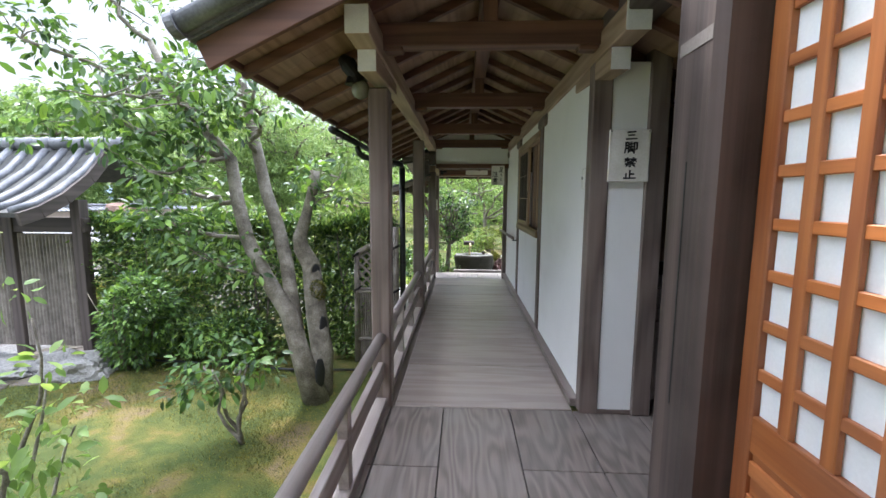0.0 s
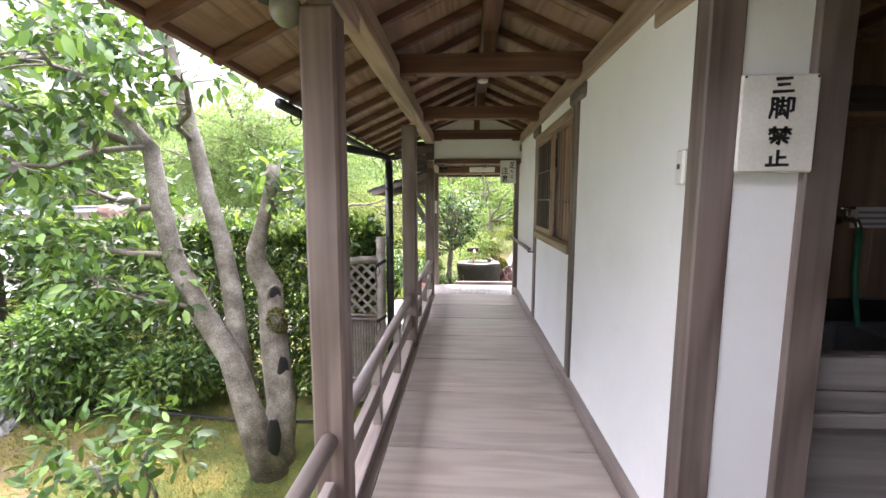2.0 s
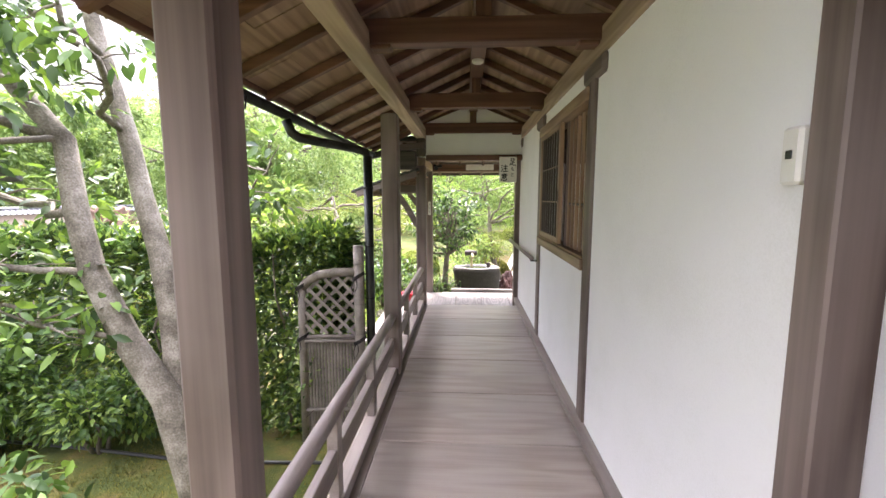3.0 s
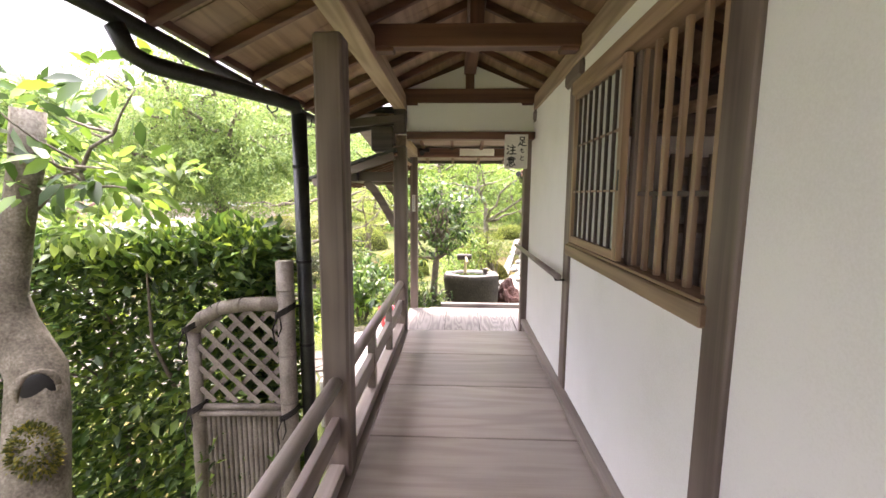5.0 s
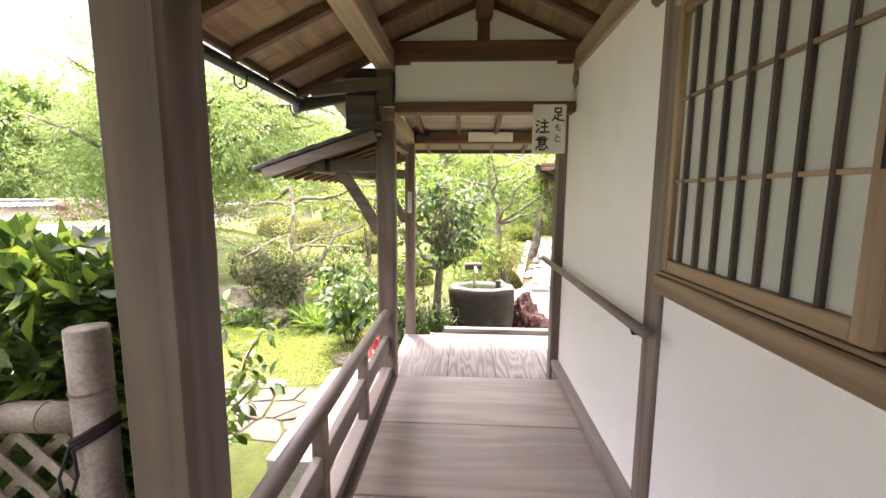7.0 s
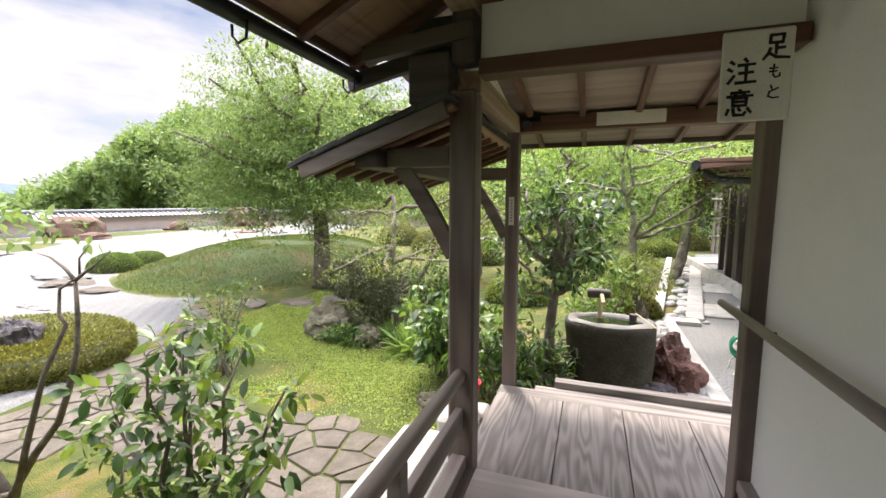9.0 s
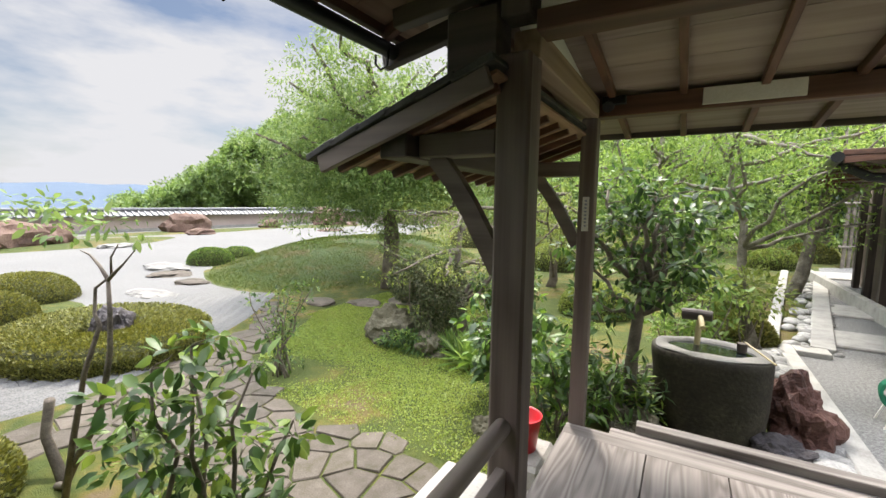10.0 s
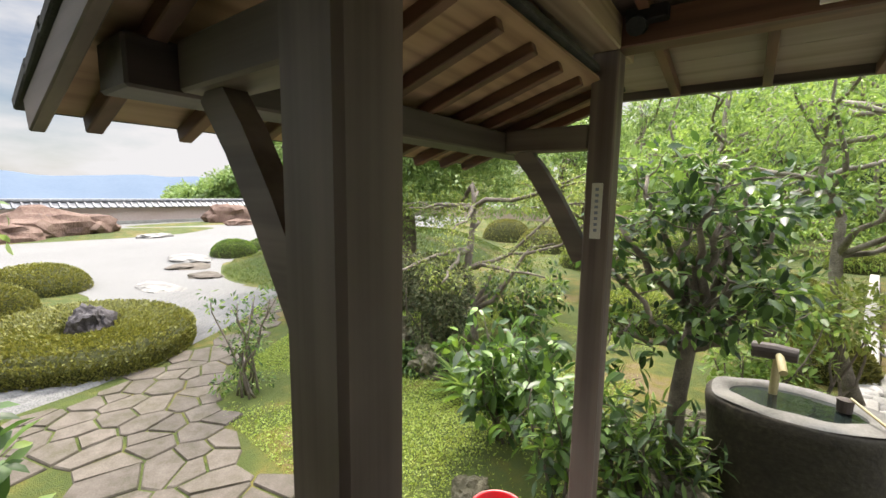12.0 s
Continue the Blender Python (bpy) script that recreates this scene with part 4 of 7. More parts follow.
# ---- sink alcove ----
alc = empty("wall_alcove", "dim boarded wash alcove beside the corridor", "wall", kind="structure")
for i in range(8):
    part("board", box(1.02 + 0.2 * i, 1.216 + 0.2 * i, 3.75, 3.78, 0, 2.6, 0.003), M["inner"], alc)
part("side_wall", box(2.62, 2.7, 0.9, 3.8, 0, 2.9, 0), M["voidwall"], alc)
part("inner_side", box(1.01, 1.04, 3.13, 3.75, 0, 2.6, 0), M["inner"], alc)
part("near_wall", box(1.0, 2.7, 0.9, 0.98, 0, 2.9, 0), M["voidwall"], alc)
part("top", box(1.0, 2.7, 0.9, 3.8, 2.62, 2.66, 0), M["dark_x"], alc)
part("alcove_floor", box(1.302, 2.7, 0.9, 3.8, -0.05, -0.002, 0), M["floor_y"], alc)
for z in (1.88, 2.3):
    shelf = tagged(part("wall_shelf", box(1.041, 2.618, 3.45, 3.748, z, z + 0.025, 0.003), M["inner"]), "plain brown wooden shelf in the alcove", "shelf", "alcove shelves")
sink = empty("sink_cabinet", "grey wooden sink cabinet with steel basin", "sink")
part("front_panel", box(1.41, 2.6, 3.17, 3.19, 0.03, 0.56, 0.003), M["sinkwood"], sink)
part("ledge", box(1.40, 2.61, 3.13, 3.2, 0.565, 0.625, 0.004), M["sinkwood"], sink)
part("apron", box(1.40, 2.61, 3.15, 3.19, 0.63, 0.72, 0.004), M["sinkwood"], sink)
part("apron", box(1.40, 2.61, 3.145, 3.19, 0.724, 0.865, 0.004), M["sinkwood"], sink)
for x in (1.42, 2.07):
    part("stile", box(x, x + 0.05, 3.155, 3.169, 0.03, 0.56, 0.002), M["sinkwood"], sink)
b = bmesh.new()
for a in ((1.40, 2.61, 3.195, 3.22), (1.40, 2.61, 3.64, 3.67), (1.40, 1.43, 3.2, 3.66), (2.58, 2.61, 3.2, 3.66), (2.0, 2.03, 3.2, 3.66)):
    box(a[0], a[1], a[2], a[3], 0.70, 0.872, 0.006, b)
box(1.40, 2.61, 3.2, 3.66, 0.69, 0.70, 0, b)
part("basin", b, M["steel"], sink, "dull stainless steel basin")
part("splash_board", box(1.40, 2.61, 3.70, 3.745, 0.7, 0.98, 0.004), M["blackp"], sink)
tap = empty("water_tap", "chrome wall tap with green hose", "tap")
b = tube([(2.02, 3.745, 1.41), (2.02, 3.66, 1.41), (2.02, 3.62, 1.40), (2.02, 3.60, 1.36)], [0.016, 0.016, 0.014, 0.013], 10)
tube([(2.02, 3.68, 1.42), (2.02, 3.68, 1.46)], 0.008, 8, b)
tube([(1.985, 3.68, 1.465), (2.055, 3.68, 1.465)], 0.008, 8, b)
tube([(2.02, 3.748, 1.41), (2.02, 3.735, 1.41)], 0.035, 14, b)
part("body", b, M["chrome"], tap, "", True)
part("hose", tube([(2.02, 3.60, 1.365), (2.02, 3.60, 1.15), (2.03, 3.59, 1.0), (2.04, 3.57, 0.86), (2.04, 3.55, 0.75)], 0.014, 10), M["hose"], tap, "short green rubber hose", True)
note = empty("notice_label", "small white notice with grey print on the alcove wall", "label")
part("card", box(2.10, 2.42, 3.742, 3.748, 1.36, 1.47, 0.002), M["plastic_white"], note)
for i in range(3):
    part("text_line", box(2.13, 2.39 - 0.03 * i, 3.7408, 3.7415, 1.375 + 0.03 * i, 1.388 + 0.03 * i, 0), M["grey_ink"], note)
b = tube([(2.42, 3.5, 0.872), (2.42, 3.5, 1.12), (2.42, 3.5, 1.16), (2.42, 3.5, 1.2)], [0.075, 0.075, 0.05, 0.045], 16)
kettle = tagged(part("black_canister", b, M["blackp"], None, "", True), "shiny black canister standing on the sink", "canister")
brush = empty("scrubbing_brush", "dark brush lying on the alcove shelf", "brush", (1.72, 3.5, 1.906))
part("head", box(0, 0.3, 0, 0.12, 0, 0.054, 0.01), M["dark_x"], brush)
b = bmesh.new()
for i in range(14):
    beam((0.28 + 0.02 * i, 0.05, 0.03 + 0.004 * i), (0.02 * i, 0.08, 0.134), 0.012, 0.02, 0.001, b)
part("bristle_mass", b, M["dark_x"], brush)["kind"] = "stuff"
cup = tagged(part("light_switch", box(1.376, 1.386, 3.03, 3.06, 1.50, 1.56, 0.003), M["plastic_white"]), "small white switch on the door jamb", "switch")

# ---- main hall: pillar, lattice doors, eaves ----
pil = empty("hall_pillar", "massive cracked dark wooden hall pillar", "pillar", (0.99, 1.68, 0))
b = box(-0.16, 0.17, -0.152, 0.125, -0.05, 3.3, 0.03)
part("shaft", b, M["hall"], pil)
part("crack", box(-0.1615, -0.159, -0.02, -0.013, 0.75, 1.62, 0), M["ink_and_hole_shade"], pil)
part("plate", box(-0.1625, -0.1605, -0.122, 0.075, 1.985, 2.03, 0.0008), M["old_paper"], pil, "faded paper strip")
door = empty("door_lattice", "orange-brown lattice door with white paper", "door", kind="structure")
DX = 1.0
part("stile", box(DX - 0.02, DX + 0.02, 1.457, 1.5255, 0.03, 2.4, 0.004), M["lat_z"], door)
part("stile", box(DX - 0.02, DX + 0.02, 0.33, 0.40, 0.03, 2.4, 0.004), M["lat_z"], door)
part("bottom_rail", box(DX - 0.018, DX + 0.018, 0.401, 1.456, 0.70, 0.82, 0.004), M["lat_y"], door)
part("lower_panel", box(DX - 0.004, DX + 0.004, 0.401, 1.456, 0.03, 0.70, 0), M["lat_y"], door)
for i in range(6):
    part("louvre", box(DX - 0.016, DX + 0.01, 0.401, 1.456, 0.07 + 0.11 * i, 0.12 + 0.11 * i, 0.003), M["lat_y"], door)
part("paper", box(DX + 0.004, DX + 0.008, 0.401, 1.456, 0.82, 2.4, 0), M["doorpaper"], door)
for i in range(7):
    y = 1.333 - 0.144 * i
    part("lattice_bar", box(DX - 0.018, DX + 0.003, y - 0.022, y + 0.022, 0.82, 2.4, 0.003), M["lat_z"], door)
for i in range(10):
    z = 0.955 + 0.155 * i
    part("lattice_rail", box(DX - 0.014, DX + 0.0025, 0.401, 1.456, z - 0.018, z + 0.018, 0.003), M["lat_y"], door)
hall = empty("wall_hall", "main hall wall beside the veranda", "wall", kind="structure")
part("lintel", box(0.9, 1.06, -3.0, 1.524, 2.42, 2.62, 0.006), M["dark_y"], hall)
part("upper_wall", box(0.96, 1.06, -3.0, 1.524, 2.62, 3.3, 0), M["plaster"], hall)
part("lower_wall", box(0.96, 1.06, -3.0, 0.32, 0, 2.42, 0), M["doorpaper"], hall)
part("lintel", box(0.9, 1.1, 1.84, 3.1, 2.45, 2.62, 0.006), M["dark_y"], hall)
part("upper_wall", box(1.0, 1.1, 1.84, 3.0, 2.62, 3.3, 0), M["voidwall"], hall)
eave = empty("ceiling_eave", "boarded eave of the main hall", "ceiling", kind="structure")
part("boards", beam((1.2, -1.1, 3.3), (-1.9, -1.1, 2.75), 4.3, 0.03, 0), M["ceil"], eave)
part("eave_roof", beam((1.2, -1.1, 3.42), (-2.1, -1.1, 2.82), 4.4, 0.12, 0.01), M["bark_roof"], eave)
for i in range(11):
    y = -3.1 + 0.385 * i
    part("rafter", beam((1.1, y, 3.24), (-1.85, y, 2.71), 0.06, 0.08, 0.004), M["beam_x"], eave)
part("back_wall", box(-0.6, 1.0, -3.1, -3.02, -0.05, 3.3, 0), M["voidwall"], eave)


# ---- ground ----
def smooth(a, b, x):
    t = np.clip((x - a) / (b - a), 0, 1)
    return t * t * (3 - 2 * t)


def mound(x, y):
    """The long mossy hill beside the raked gravel."""
    u, v = (x + 11.2) * 0.94 + (y - 19.5) * 0.35, -(x + 11.2) * 0.35 + (y - 19.5) * 0.94
    d = (u / 4.7) ** 2 + (v / 7.4) ** 2
    return 0.72 * (1 - smooth(0.05, 1.0, d))


def land(x, y):
    z = np.full_like(x, GZ)
    z = z + mound(x, y)
    r = np.hypot(x + 2, y - 5)
    z = z - 70 * smooth(60, 420, r) * smooth(-20, -60, x + 0 * y)
    z = z + 9 * smooth(45, 110, r) * smooth(-20, 25, x)
    return z


rr = np.concatenate([np.linspace(0, 12, 49)[1:], np.linspace(12, 45, 56)[1:], np.geomspace(45, 3800, 40)[1:]])
aa = np.linspace(0, 2 * np.pi, 145)[:-1]
RR, AA = np.meshgrid(rr, aa, indexing="ij")
gx, gy = -4 + RR * np.cos(AA), 10 + RR * np.sin(AA)
gz = land(gx, gy)
verts = [(-4, 10, GZ)] + list(zip(gx.ravel(), gy.ravel(), gz.ravel()))
n = len(aa)
tri = [(0, 1 + k, 1 + (k + 1) % n) for k in range(n)]
me = bpy.data.meshes.new("ground")
quads = []
for i in range(len(rr) - 1):
    for k in range(n):
        quads.append((1 + i * n + k, 1 + (i + 1) * n + k, 1 + (i + 1) * n + (k + 1) % n, 1 + i * n + (k + 1) % n))
me.from_pydata(verts, [], tri + quads)


def ground_mat():
    """Moss, thin grass and bare soil in patches."""
    m, nn, l, bs = mat_base("mossy_ground")
    co = nn.new("ShaderNodeTexCoord")
    a, c, d = nn.new("ShaderNodeTexNoise"), nn.new("ShaderNodeTexNoise"), nn.new("ShaderNodeTexNoise")
    for k, s in ((a, 0.8), (c, 4.5), (d, 90.0)):
        k.inputs["Scale"].default_value, k.inputs["Detail"].default_value = s, 6
        l.new(co.outputs["Object"], k.inputs["Vector"])
    mx = nn.new("ShaderNodeMixRGB")
    mx.inputs[0].default_value = 0.4
    l.new(a.outputs[0], mx.inputs[1])
    l.new(c.outputs[0], mx.inputs[2])
    rp = ramp(nn, [(0.36, (0.15, 0.11, 0.055)), (0.42, (0.14, 0.115, 0.024)), (0.465, (0.09, 0.10, 0.014)), (0.54, (0.05, 0.072, 0.009)), (0.66, (0.085, 0.11, 0.015))])
    l.new(mx.outputs[0], rp.inputs[0])
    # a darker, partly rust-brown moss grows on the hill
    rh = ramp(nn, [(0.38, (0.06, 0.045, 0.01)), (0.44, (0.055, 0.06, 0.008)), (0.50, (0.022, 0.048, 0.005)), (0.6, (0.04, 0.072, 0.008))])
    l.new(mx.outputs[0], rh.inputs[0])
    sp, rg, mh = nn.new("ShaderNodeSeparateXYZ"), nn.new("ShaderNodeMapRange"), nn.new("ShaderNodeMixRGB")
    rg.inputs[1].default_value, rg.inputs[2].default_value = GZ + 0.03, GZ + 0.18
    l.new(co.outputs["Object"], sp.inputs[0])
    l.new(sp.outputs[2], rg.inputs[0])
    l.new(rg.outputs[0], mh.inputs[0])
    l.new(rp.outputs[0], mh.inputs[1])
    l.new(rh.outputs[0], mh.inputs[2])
    m2 = nn.new("ShaderNodeMixRGB")
    m2.blend_type, m2.inputs[0].default_value = "OVERLAY", 0.65
    l.new(mh.outputs[0], m2.inputs[1])
    l.new(d.outputs[0], m2.inputs[2])
    l.new(m2.outputs[0], bs.inputs["Base Color"])
    bs.inputs["Roughness"].default_value = 0.95
    bp = nn.new("ShaderNodeBump")
    bp.inputs["Strength"].default_value, bp.inputs["Distance"].default_value = 0.8, 0.03
    l.new(d.outputs[0], bp.inputs["Height"])
    l.new(bp.outputs[0], bs.inputs["Normal"])
    return m


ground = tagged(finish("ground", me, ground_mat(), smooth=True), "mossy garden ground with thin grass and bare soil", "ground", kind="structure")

# raked white gravel: a flat sheet with furrows that follow its near shore
def gravel_mat():
    m, nn, l, bs = mat_base("raked_white_gravel")
    co = nn.new("ShaderNodeTexCoord")
    f = nn.new("ShaderNodeTexNoise")
    f.inputs["Scale"].default_value, f.inputs["Detail"].default_value = 55, 4
    l.new(co.outputs["Object"], f.inputs["Vector"])
    g = nn.new("ShaderNodeTexNoise")
    g.inputs["Scale"].default_value = 0.4
    l.new(co.outputs["Object"], g.inputs["Vector"])
    rp = ramp(nn, [(0.36, (0.125, 0.125, 0.12)), (0.5, (0.178, 0.178, 0.172)), (0.64, (0.225, 0.225, 0.218))])
    l.new(f.outputs[0], rp.inputs[0])
    m2 = nn.new("ShaderNodeMixRGB")
    m2.blend_type, m2.inputs[0].default_value = "MULTIPLY", 0.25
    l.new(rp.outputs[0], m2.inputs[1])
    l.new(g.outputs[0], m2.inputs[2])
    l.new(m2.outputs[0], bs.inputs["Base Color"])
    bs.inputs["Roughness"].default_value = 0.9
    bp = nn.new("ShaderNodeBump")
    bp.inputs["Strength"].default_value, bp.inputs["Distance"].default_value = 0.5, 0.01
    l.new(f.outputs[0], bp.inputs["Height"])
    l.new(bp.outputs[0], bs.inputs["Normal"])
    return m


SHORE = [(-9.5, -12), (-7.6, 0), (-6.6, 4.5), (-5.75, 7.0), (-5.55, 8.0), (-5.75, 9.0), (-6.25, 10.1), (-6.95, 11.3), (-8.1, 12.75)]
shore = np.array(SHORE)
tt = np.linspace(0, len(SHORE) - 1, 90)
sx, sy = np.interp(tt, range(len(SHORE)), shore[:, 0]), np.interp(tt, range(len(SHORE)), shore[:, 1])
for _ in range(4):
    sx[1:-1], sy[1:-1] = (sx[:-2] + 2 * sx[1:-1] + sx[2:]) / 4, (sy[:-2] + 2 * sy[1:-1] + sy[2:]) / 4
dx, dy = np.gradient(sx), np.gradient(sy)
ln = np.hypot(dx, dy)
nx, ny = -dy / ln, dx / ln
offs = np.arange(0, 2.6, 0.03)
P = np.stack([np.stack([sx + nx * o, sy + ny * o, np.full_like(sx, GZ - 0.004) + min(o / 0.12, 1) * (0.04 + 0.014 * math.sin(o / 0.24 * 2 * math.pi) * (o < 2.2))], 1) for o in offs])
k = len(sx)
idx = np.arange(len(offs) * k).reshape(len(offs), k)
q = np.stack([idx[:-1, :-1], idx[:-1, 1:], idx[1:, 1:], idx[1:, :-1]], -1).reshape(-1, 4)
gm = gravel_mat()
rake = tagged(fast("gravel_border", P.reshape(-1, 3), q, gm, smooth=True), "raked white gravel with furrows along the shore", "gravel", kind="structure")
far = [(sx[i] + nx[i] * 2.55, sy[i] + ny[i] * 2.55) for i in range(0, k, 4)] + [(-9.2, 13.4), (-10.5, 15.5), (-12, 19), (-14, 25), (-18, 33), (-21, 42), (-32.6, 42), (-32.6, -14), (-14, -14)]
b = bmesh.new()
b.faces.new([b.verts.new((x, y, GZ + 0.014)) for x, y in far])
bmesh.ops.triangulate(b, faces=b.faces[:])
gravel = tagged(part("gravel_sea", b, gm), "wide sea of white raked gravel", "gravel", kind="structure")
b = bmesh.new()
b.faces.new([b.verts.new((x, y, GZ + 0.009)) for x, y in ((-8.1, 12.75), (-6.95, 11.3), (-8.0, 10.5), (-10.9, 11.2), (-12.0, 14.0), (-9.3, 14.0), (-8.5, 13.2))])
shoal = tagged(part("gravel_inlet", b, gm), "inlet of white gravel along the mossy hill", "gravel", kind="structure")

# moss islands on the gravel
def patch(name, cx, cy, rx, ry, h, label, mat, seed):
    v, f = [(cx, cy, GZ + h)], []
    m = 40
    for j, s in enumerate((0.45, 0.8, 0.95, 1.0)):
        for i in range(m):
            a = 2 * math.pi * i / m
            w = 1 + 0.22 * noise.noise((math.cos(a) * 1.3 + seed, math.sin(a) * 1.3, seed))
            v.append((cx + rx * s * w * math.cos(a), cy + ry * s * w * math.sin(a), GZ + 0.01 + h * (1 - s ** 2.2)))
    for i in range(m):
        f.append((0, 1 + i, 1 + (i + 1) % m))
    me = bpy.data.meshes.new(name)
    for j in range(3):
        for i in range(m):
            f.append((1 + j * m + i, 1 + (j + 1) * m + i, 1 + (j + 1) * m + (i + 1) % m, 1 + j * m + (i + 1) % m))
    me.from_pydata(v, [], f)
    return tagged(finish(name, me, mat, smooth=True), label, "moss", kind="structure")


GM = ground.data.materials[0]
patch("ground_moss_island", -26, 13.0, 3.2, 7.0, 0.10, "flat moss island around red-brown rocks", GM, 3)
patch("ground_moss_island", -30, 23.5, 2.0, 6.5, 0.08, "flat moss island along the garden wall", GM, 5)
patch("ground_moss_island", -29, 35, 2.5, 5, 0.08, "flat moss island under the large rock", GM, 8)
patch("ground_moss_island", -26.0, 1, 3.0, 4, 0.1, "flat moss island at the edge of the gravel", GM, 9)
patch("ground_moss_island", -11.6, 8.0, 2.6, 2.2, 0.06, "moss bed under the clipped bushes", GM, 11)

# ---- flagstone path ----
def in_path(x, y):
    ok = np.zeros_like(x, bool)
    for (ax, ay, wa), (bx, by, wb) in zip(PATHWAY, PATHWAY[1:]):
        t = np.clip(((x - ax) * (bx - ax) + (y - ay) * (by - ay)) / ((bx - ax) ** 2 + (by - ay) ** 2), 0, 1)
        ok |= np.hypot(x - ax - t * (bx - ax), y - ay - t * (by - ay)) < wa + (wb - wa) * t
    return ok


PATHWAY = [(-1.35, 8.75, 0.55), (-2.6, 8.75, 0.6), (-3.9, 8.8, 0.6), (-4.85, 9.0, 0.65), (-5.6, 10.0, 0.55), (-6.5, 11.0, 0.45), (-7.4, 12.0, 0.35)]
SIDEPATH = [(-4.85, 9.0, 0.6), (-5.0, 8.0, 0.65), (-5.25, 6.6, 0.6), (-5.9, 4.5, 0.5)]
pav = empty("pavement_path", "irregular flagstone path with moss joints", "pavement", kind="structure")
seeds = []
rng = random.Random(5)
for i in range(60):
    for j in range(48):
        x = -8.6 + 0.30 * (i * 0.87) + rng.uniform(-0.12, 0.12)
        y = 3.8 + 0.30 * (j + 0.5 * (i % 2)) + rng.uniform(-0.13, 0.13)
        if rng.random() > 0.22:
            seeds.append((x, y))
seeds = np.array(seeds)
keep = in_path(seeds[:, 0], seeds[:, 1])
PATHWAY = SIDEPATH
keep |= in_path(seeds[:, 0], seeds[:, 1])
keep &= ~((seeds[:, 0] < np.interp(seeds[:, 1], sy, sx) + 0.12))


def cell(c, others, gap):
    poly = [(c[0] + a, c[1] + d) for a, d in ((-.34, -.3), (-.1, -.36), (.3, -.34), (.36, .1), (.3, .34), (-.3, .36))]
    for o in others:
        ex, ey = o[0] - c[0], o[1] - c[1]
        L = math.hypot(ex, ey)
        ex, ey = ex / L, ey / L
        lim = L / 2 - gap
        res = []
        for i in range(len(poly)):
            p, r = poly[i], poly[(i + 1) % len(poly)]
            dp = (p[0] - c[0]) * ex + (p[1] - c[1]) * ey - lim
            dr = (r[0] - c[0]) * ex + (r[1] - c[1]) * ey - lim
            if dp <= 0:
                res.append(p)
            if dp * dr < 0:
                t = dp / (dp - dr)
                res.append((p[0] + (r[0] - p[0]) * t, p[1] + (r[1] - p[1]) * t))
        poly = res
        if len(poly) < 3:
            return []
    return poly


def stone_slab(c, poly, top, h, mat, parent, name="flagstone", rnd=rng):
    b = bmesh.new()
    tz = [rnd.uniform(-0.004, 0.004) for _ in poly]
    lo = [b.verts.new((x, y, top - h)) for x, y in poly]
    mid = [b.verts.new((x, y, top - 0.012)) for x, y in poly]
    up = [b.verts.new((c[0] + (x - c[0]) * 0.955, c[1] + (y - c[1]) * 0.955, top + z)) for (x, y), z in zip(poly, tz)]
    m = len(poly)
    for i in range(m):
        j = (i + 1) % m
        b.faces.new((lo[i], lo[j], mid[j], mid[i]))
        b.faces.new((mid[i], mid[j], up[j], up[i]))
    b.faces.new(up)
    return part(name, b, mat, parent)




# ---- stone basin, rocks, kerbs beside the platform ----
basin = empty("stone_water_basin", "tall rough stone water basin filled with water", "basin", (0.40, 11.22, GZ))
b = bmesh.new()
seg, prof = 40, [(0.0, 0.46, 0.34), (0.12, 0.475, 0.345), (0.35, 0.485, 0.35), (0.6, 0.49, 0.355), (0.76, 0.49, 0.355), (0.83, 0.485, 0.35), (0.845, 0.465, 0.335), (0.835, 0.40, 0.26), (0.76, 0.37, 0.23), (0.70, 0.34, 0.2)]
rings = []
for h, a, c in prof:
    ring = []
    for i in range(seg):
        t = 2 * math.pi * i / seg
        e = 2.6
        ct, st = math.cos(t), math.sin(t)
        px = a * abs(ct) ** (2 / e) * (1 if ct > 0 else -1)
        py = c * abs(st) ** (2 / e) * (1 if st > 0 else -1)
        w = 1 + 0.05 * noise.noise((px * 3, py * 3, h * 3)) * (1 if h < 0.84 else 0.3)
        lean = -0.05 * h if px < 0 else 0.0
        ring.append(b.verts.new((px * w + lean * (abs(px) / 0.5), py * w, h * 0.945 + 0.012 * noise.noise((px * 4, py * 4, 2)))))
    rings.append(ring)
for r0, r1 in zip(rings, rings[1:]):
    for i in range(seg):
        b.faces.new((r0[i], r0[(i + 1) % seg], r1[(i + 1) % seg], r1[i]))
b.faces.new(rings[-1])
part("body", b, M["granite_shaded"], basin, "", True)
# separate rim ring, painted paler as the lit top of the stone
b = bmesh.new()
rr0 = [b.verts.new((0.462 * math.copysign(abs(math.cos(t)) ** 0.77, math.cos(t)) - (0.04 if math.cos(t) < 0 else 0), 0.333 * math.copysign(abs(math.sin(t)) ** 0.77, math.sin(t)), 0.806 + 0.008 * math.sin(5 * t))) for t in (6.2832 * i / 48 for i in range(48))]
rr1 = [b.verts.new((0.385 * math.cos(t) - 0.02, 0.232 * math.sin(t) + 0.03, 0.808 + 0.005 * math.sin(7 * t))) for t in (6.2832 * i / 48 for i in range(48))]
rr2 = [b.verts.new((0.36 * math.cos(t) - 0.02, 0.21 * math.sin(t) + 0.03, 0.76)) for t in (6.2832 * i / 48 for i in range(48))]
for ra, rb in ((rr0, rr1), (rr1, rr2)):
    for i in range(48):
        b.faces.new((ra[i], ra[(i + 1) % 48], rb[(i + 1) % 48], rb[i]))
part("rim", b, M["rimstone_lit"], basin, "stone rim, coloured paler for the light on its top", True)
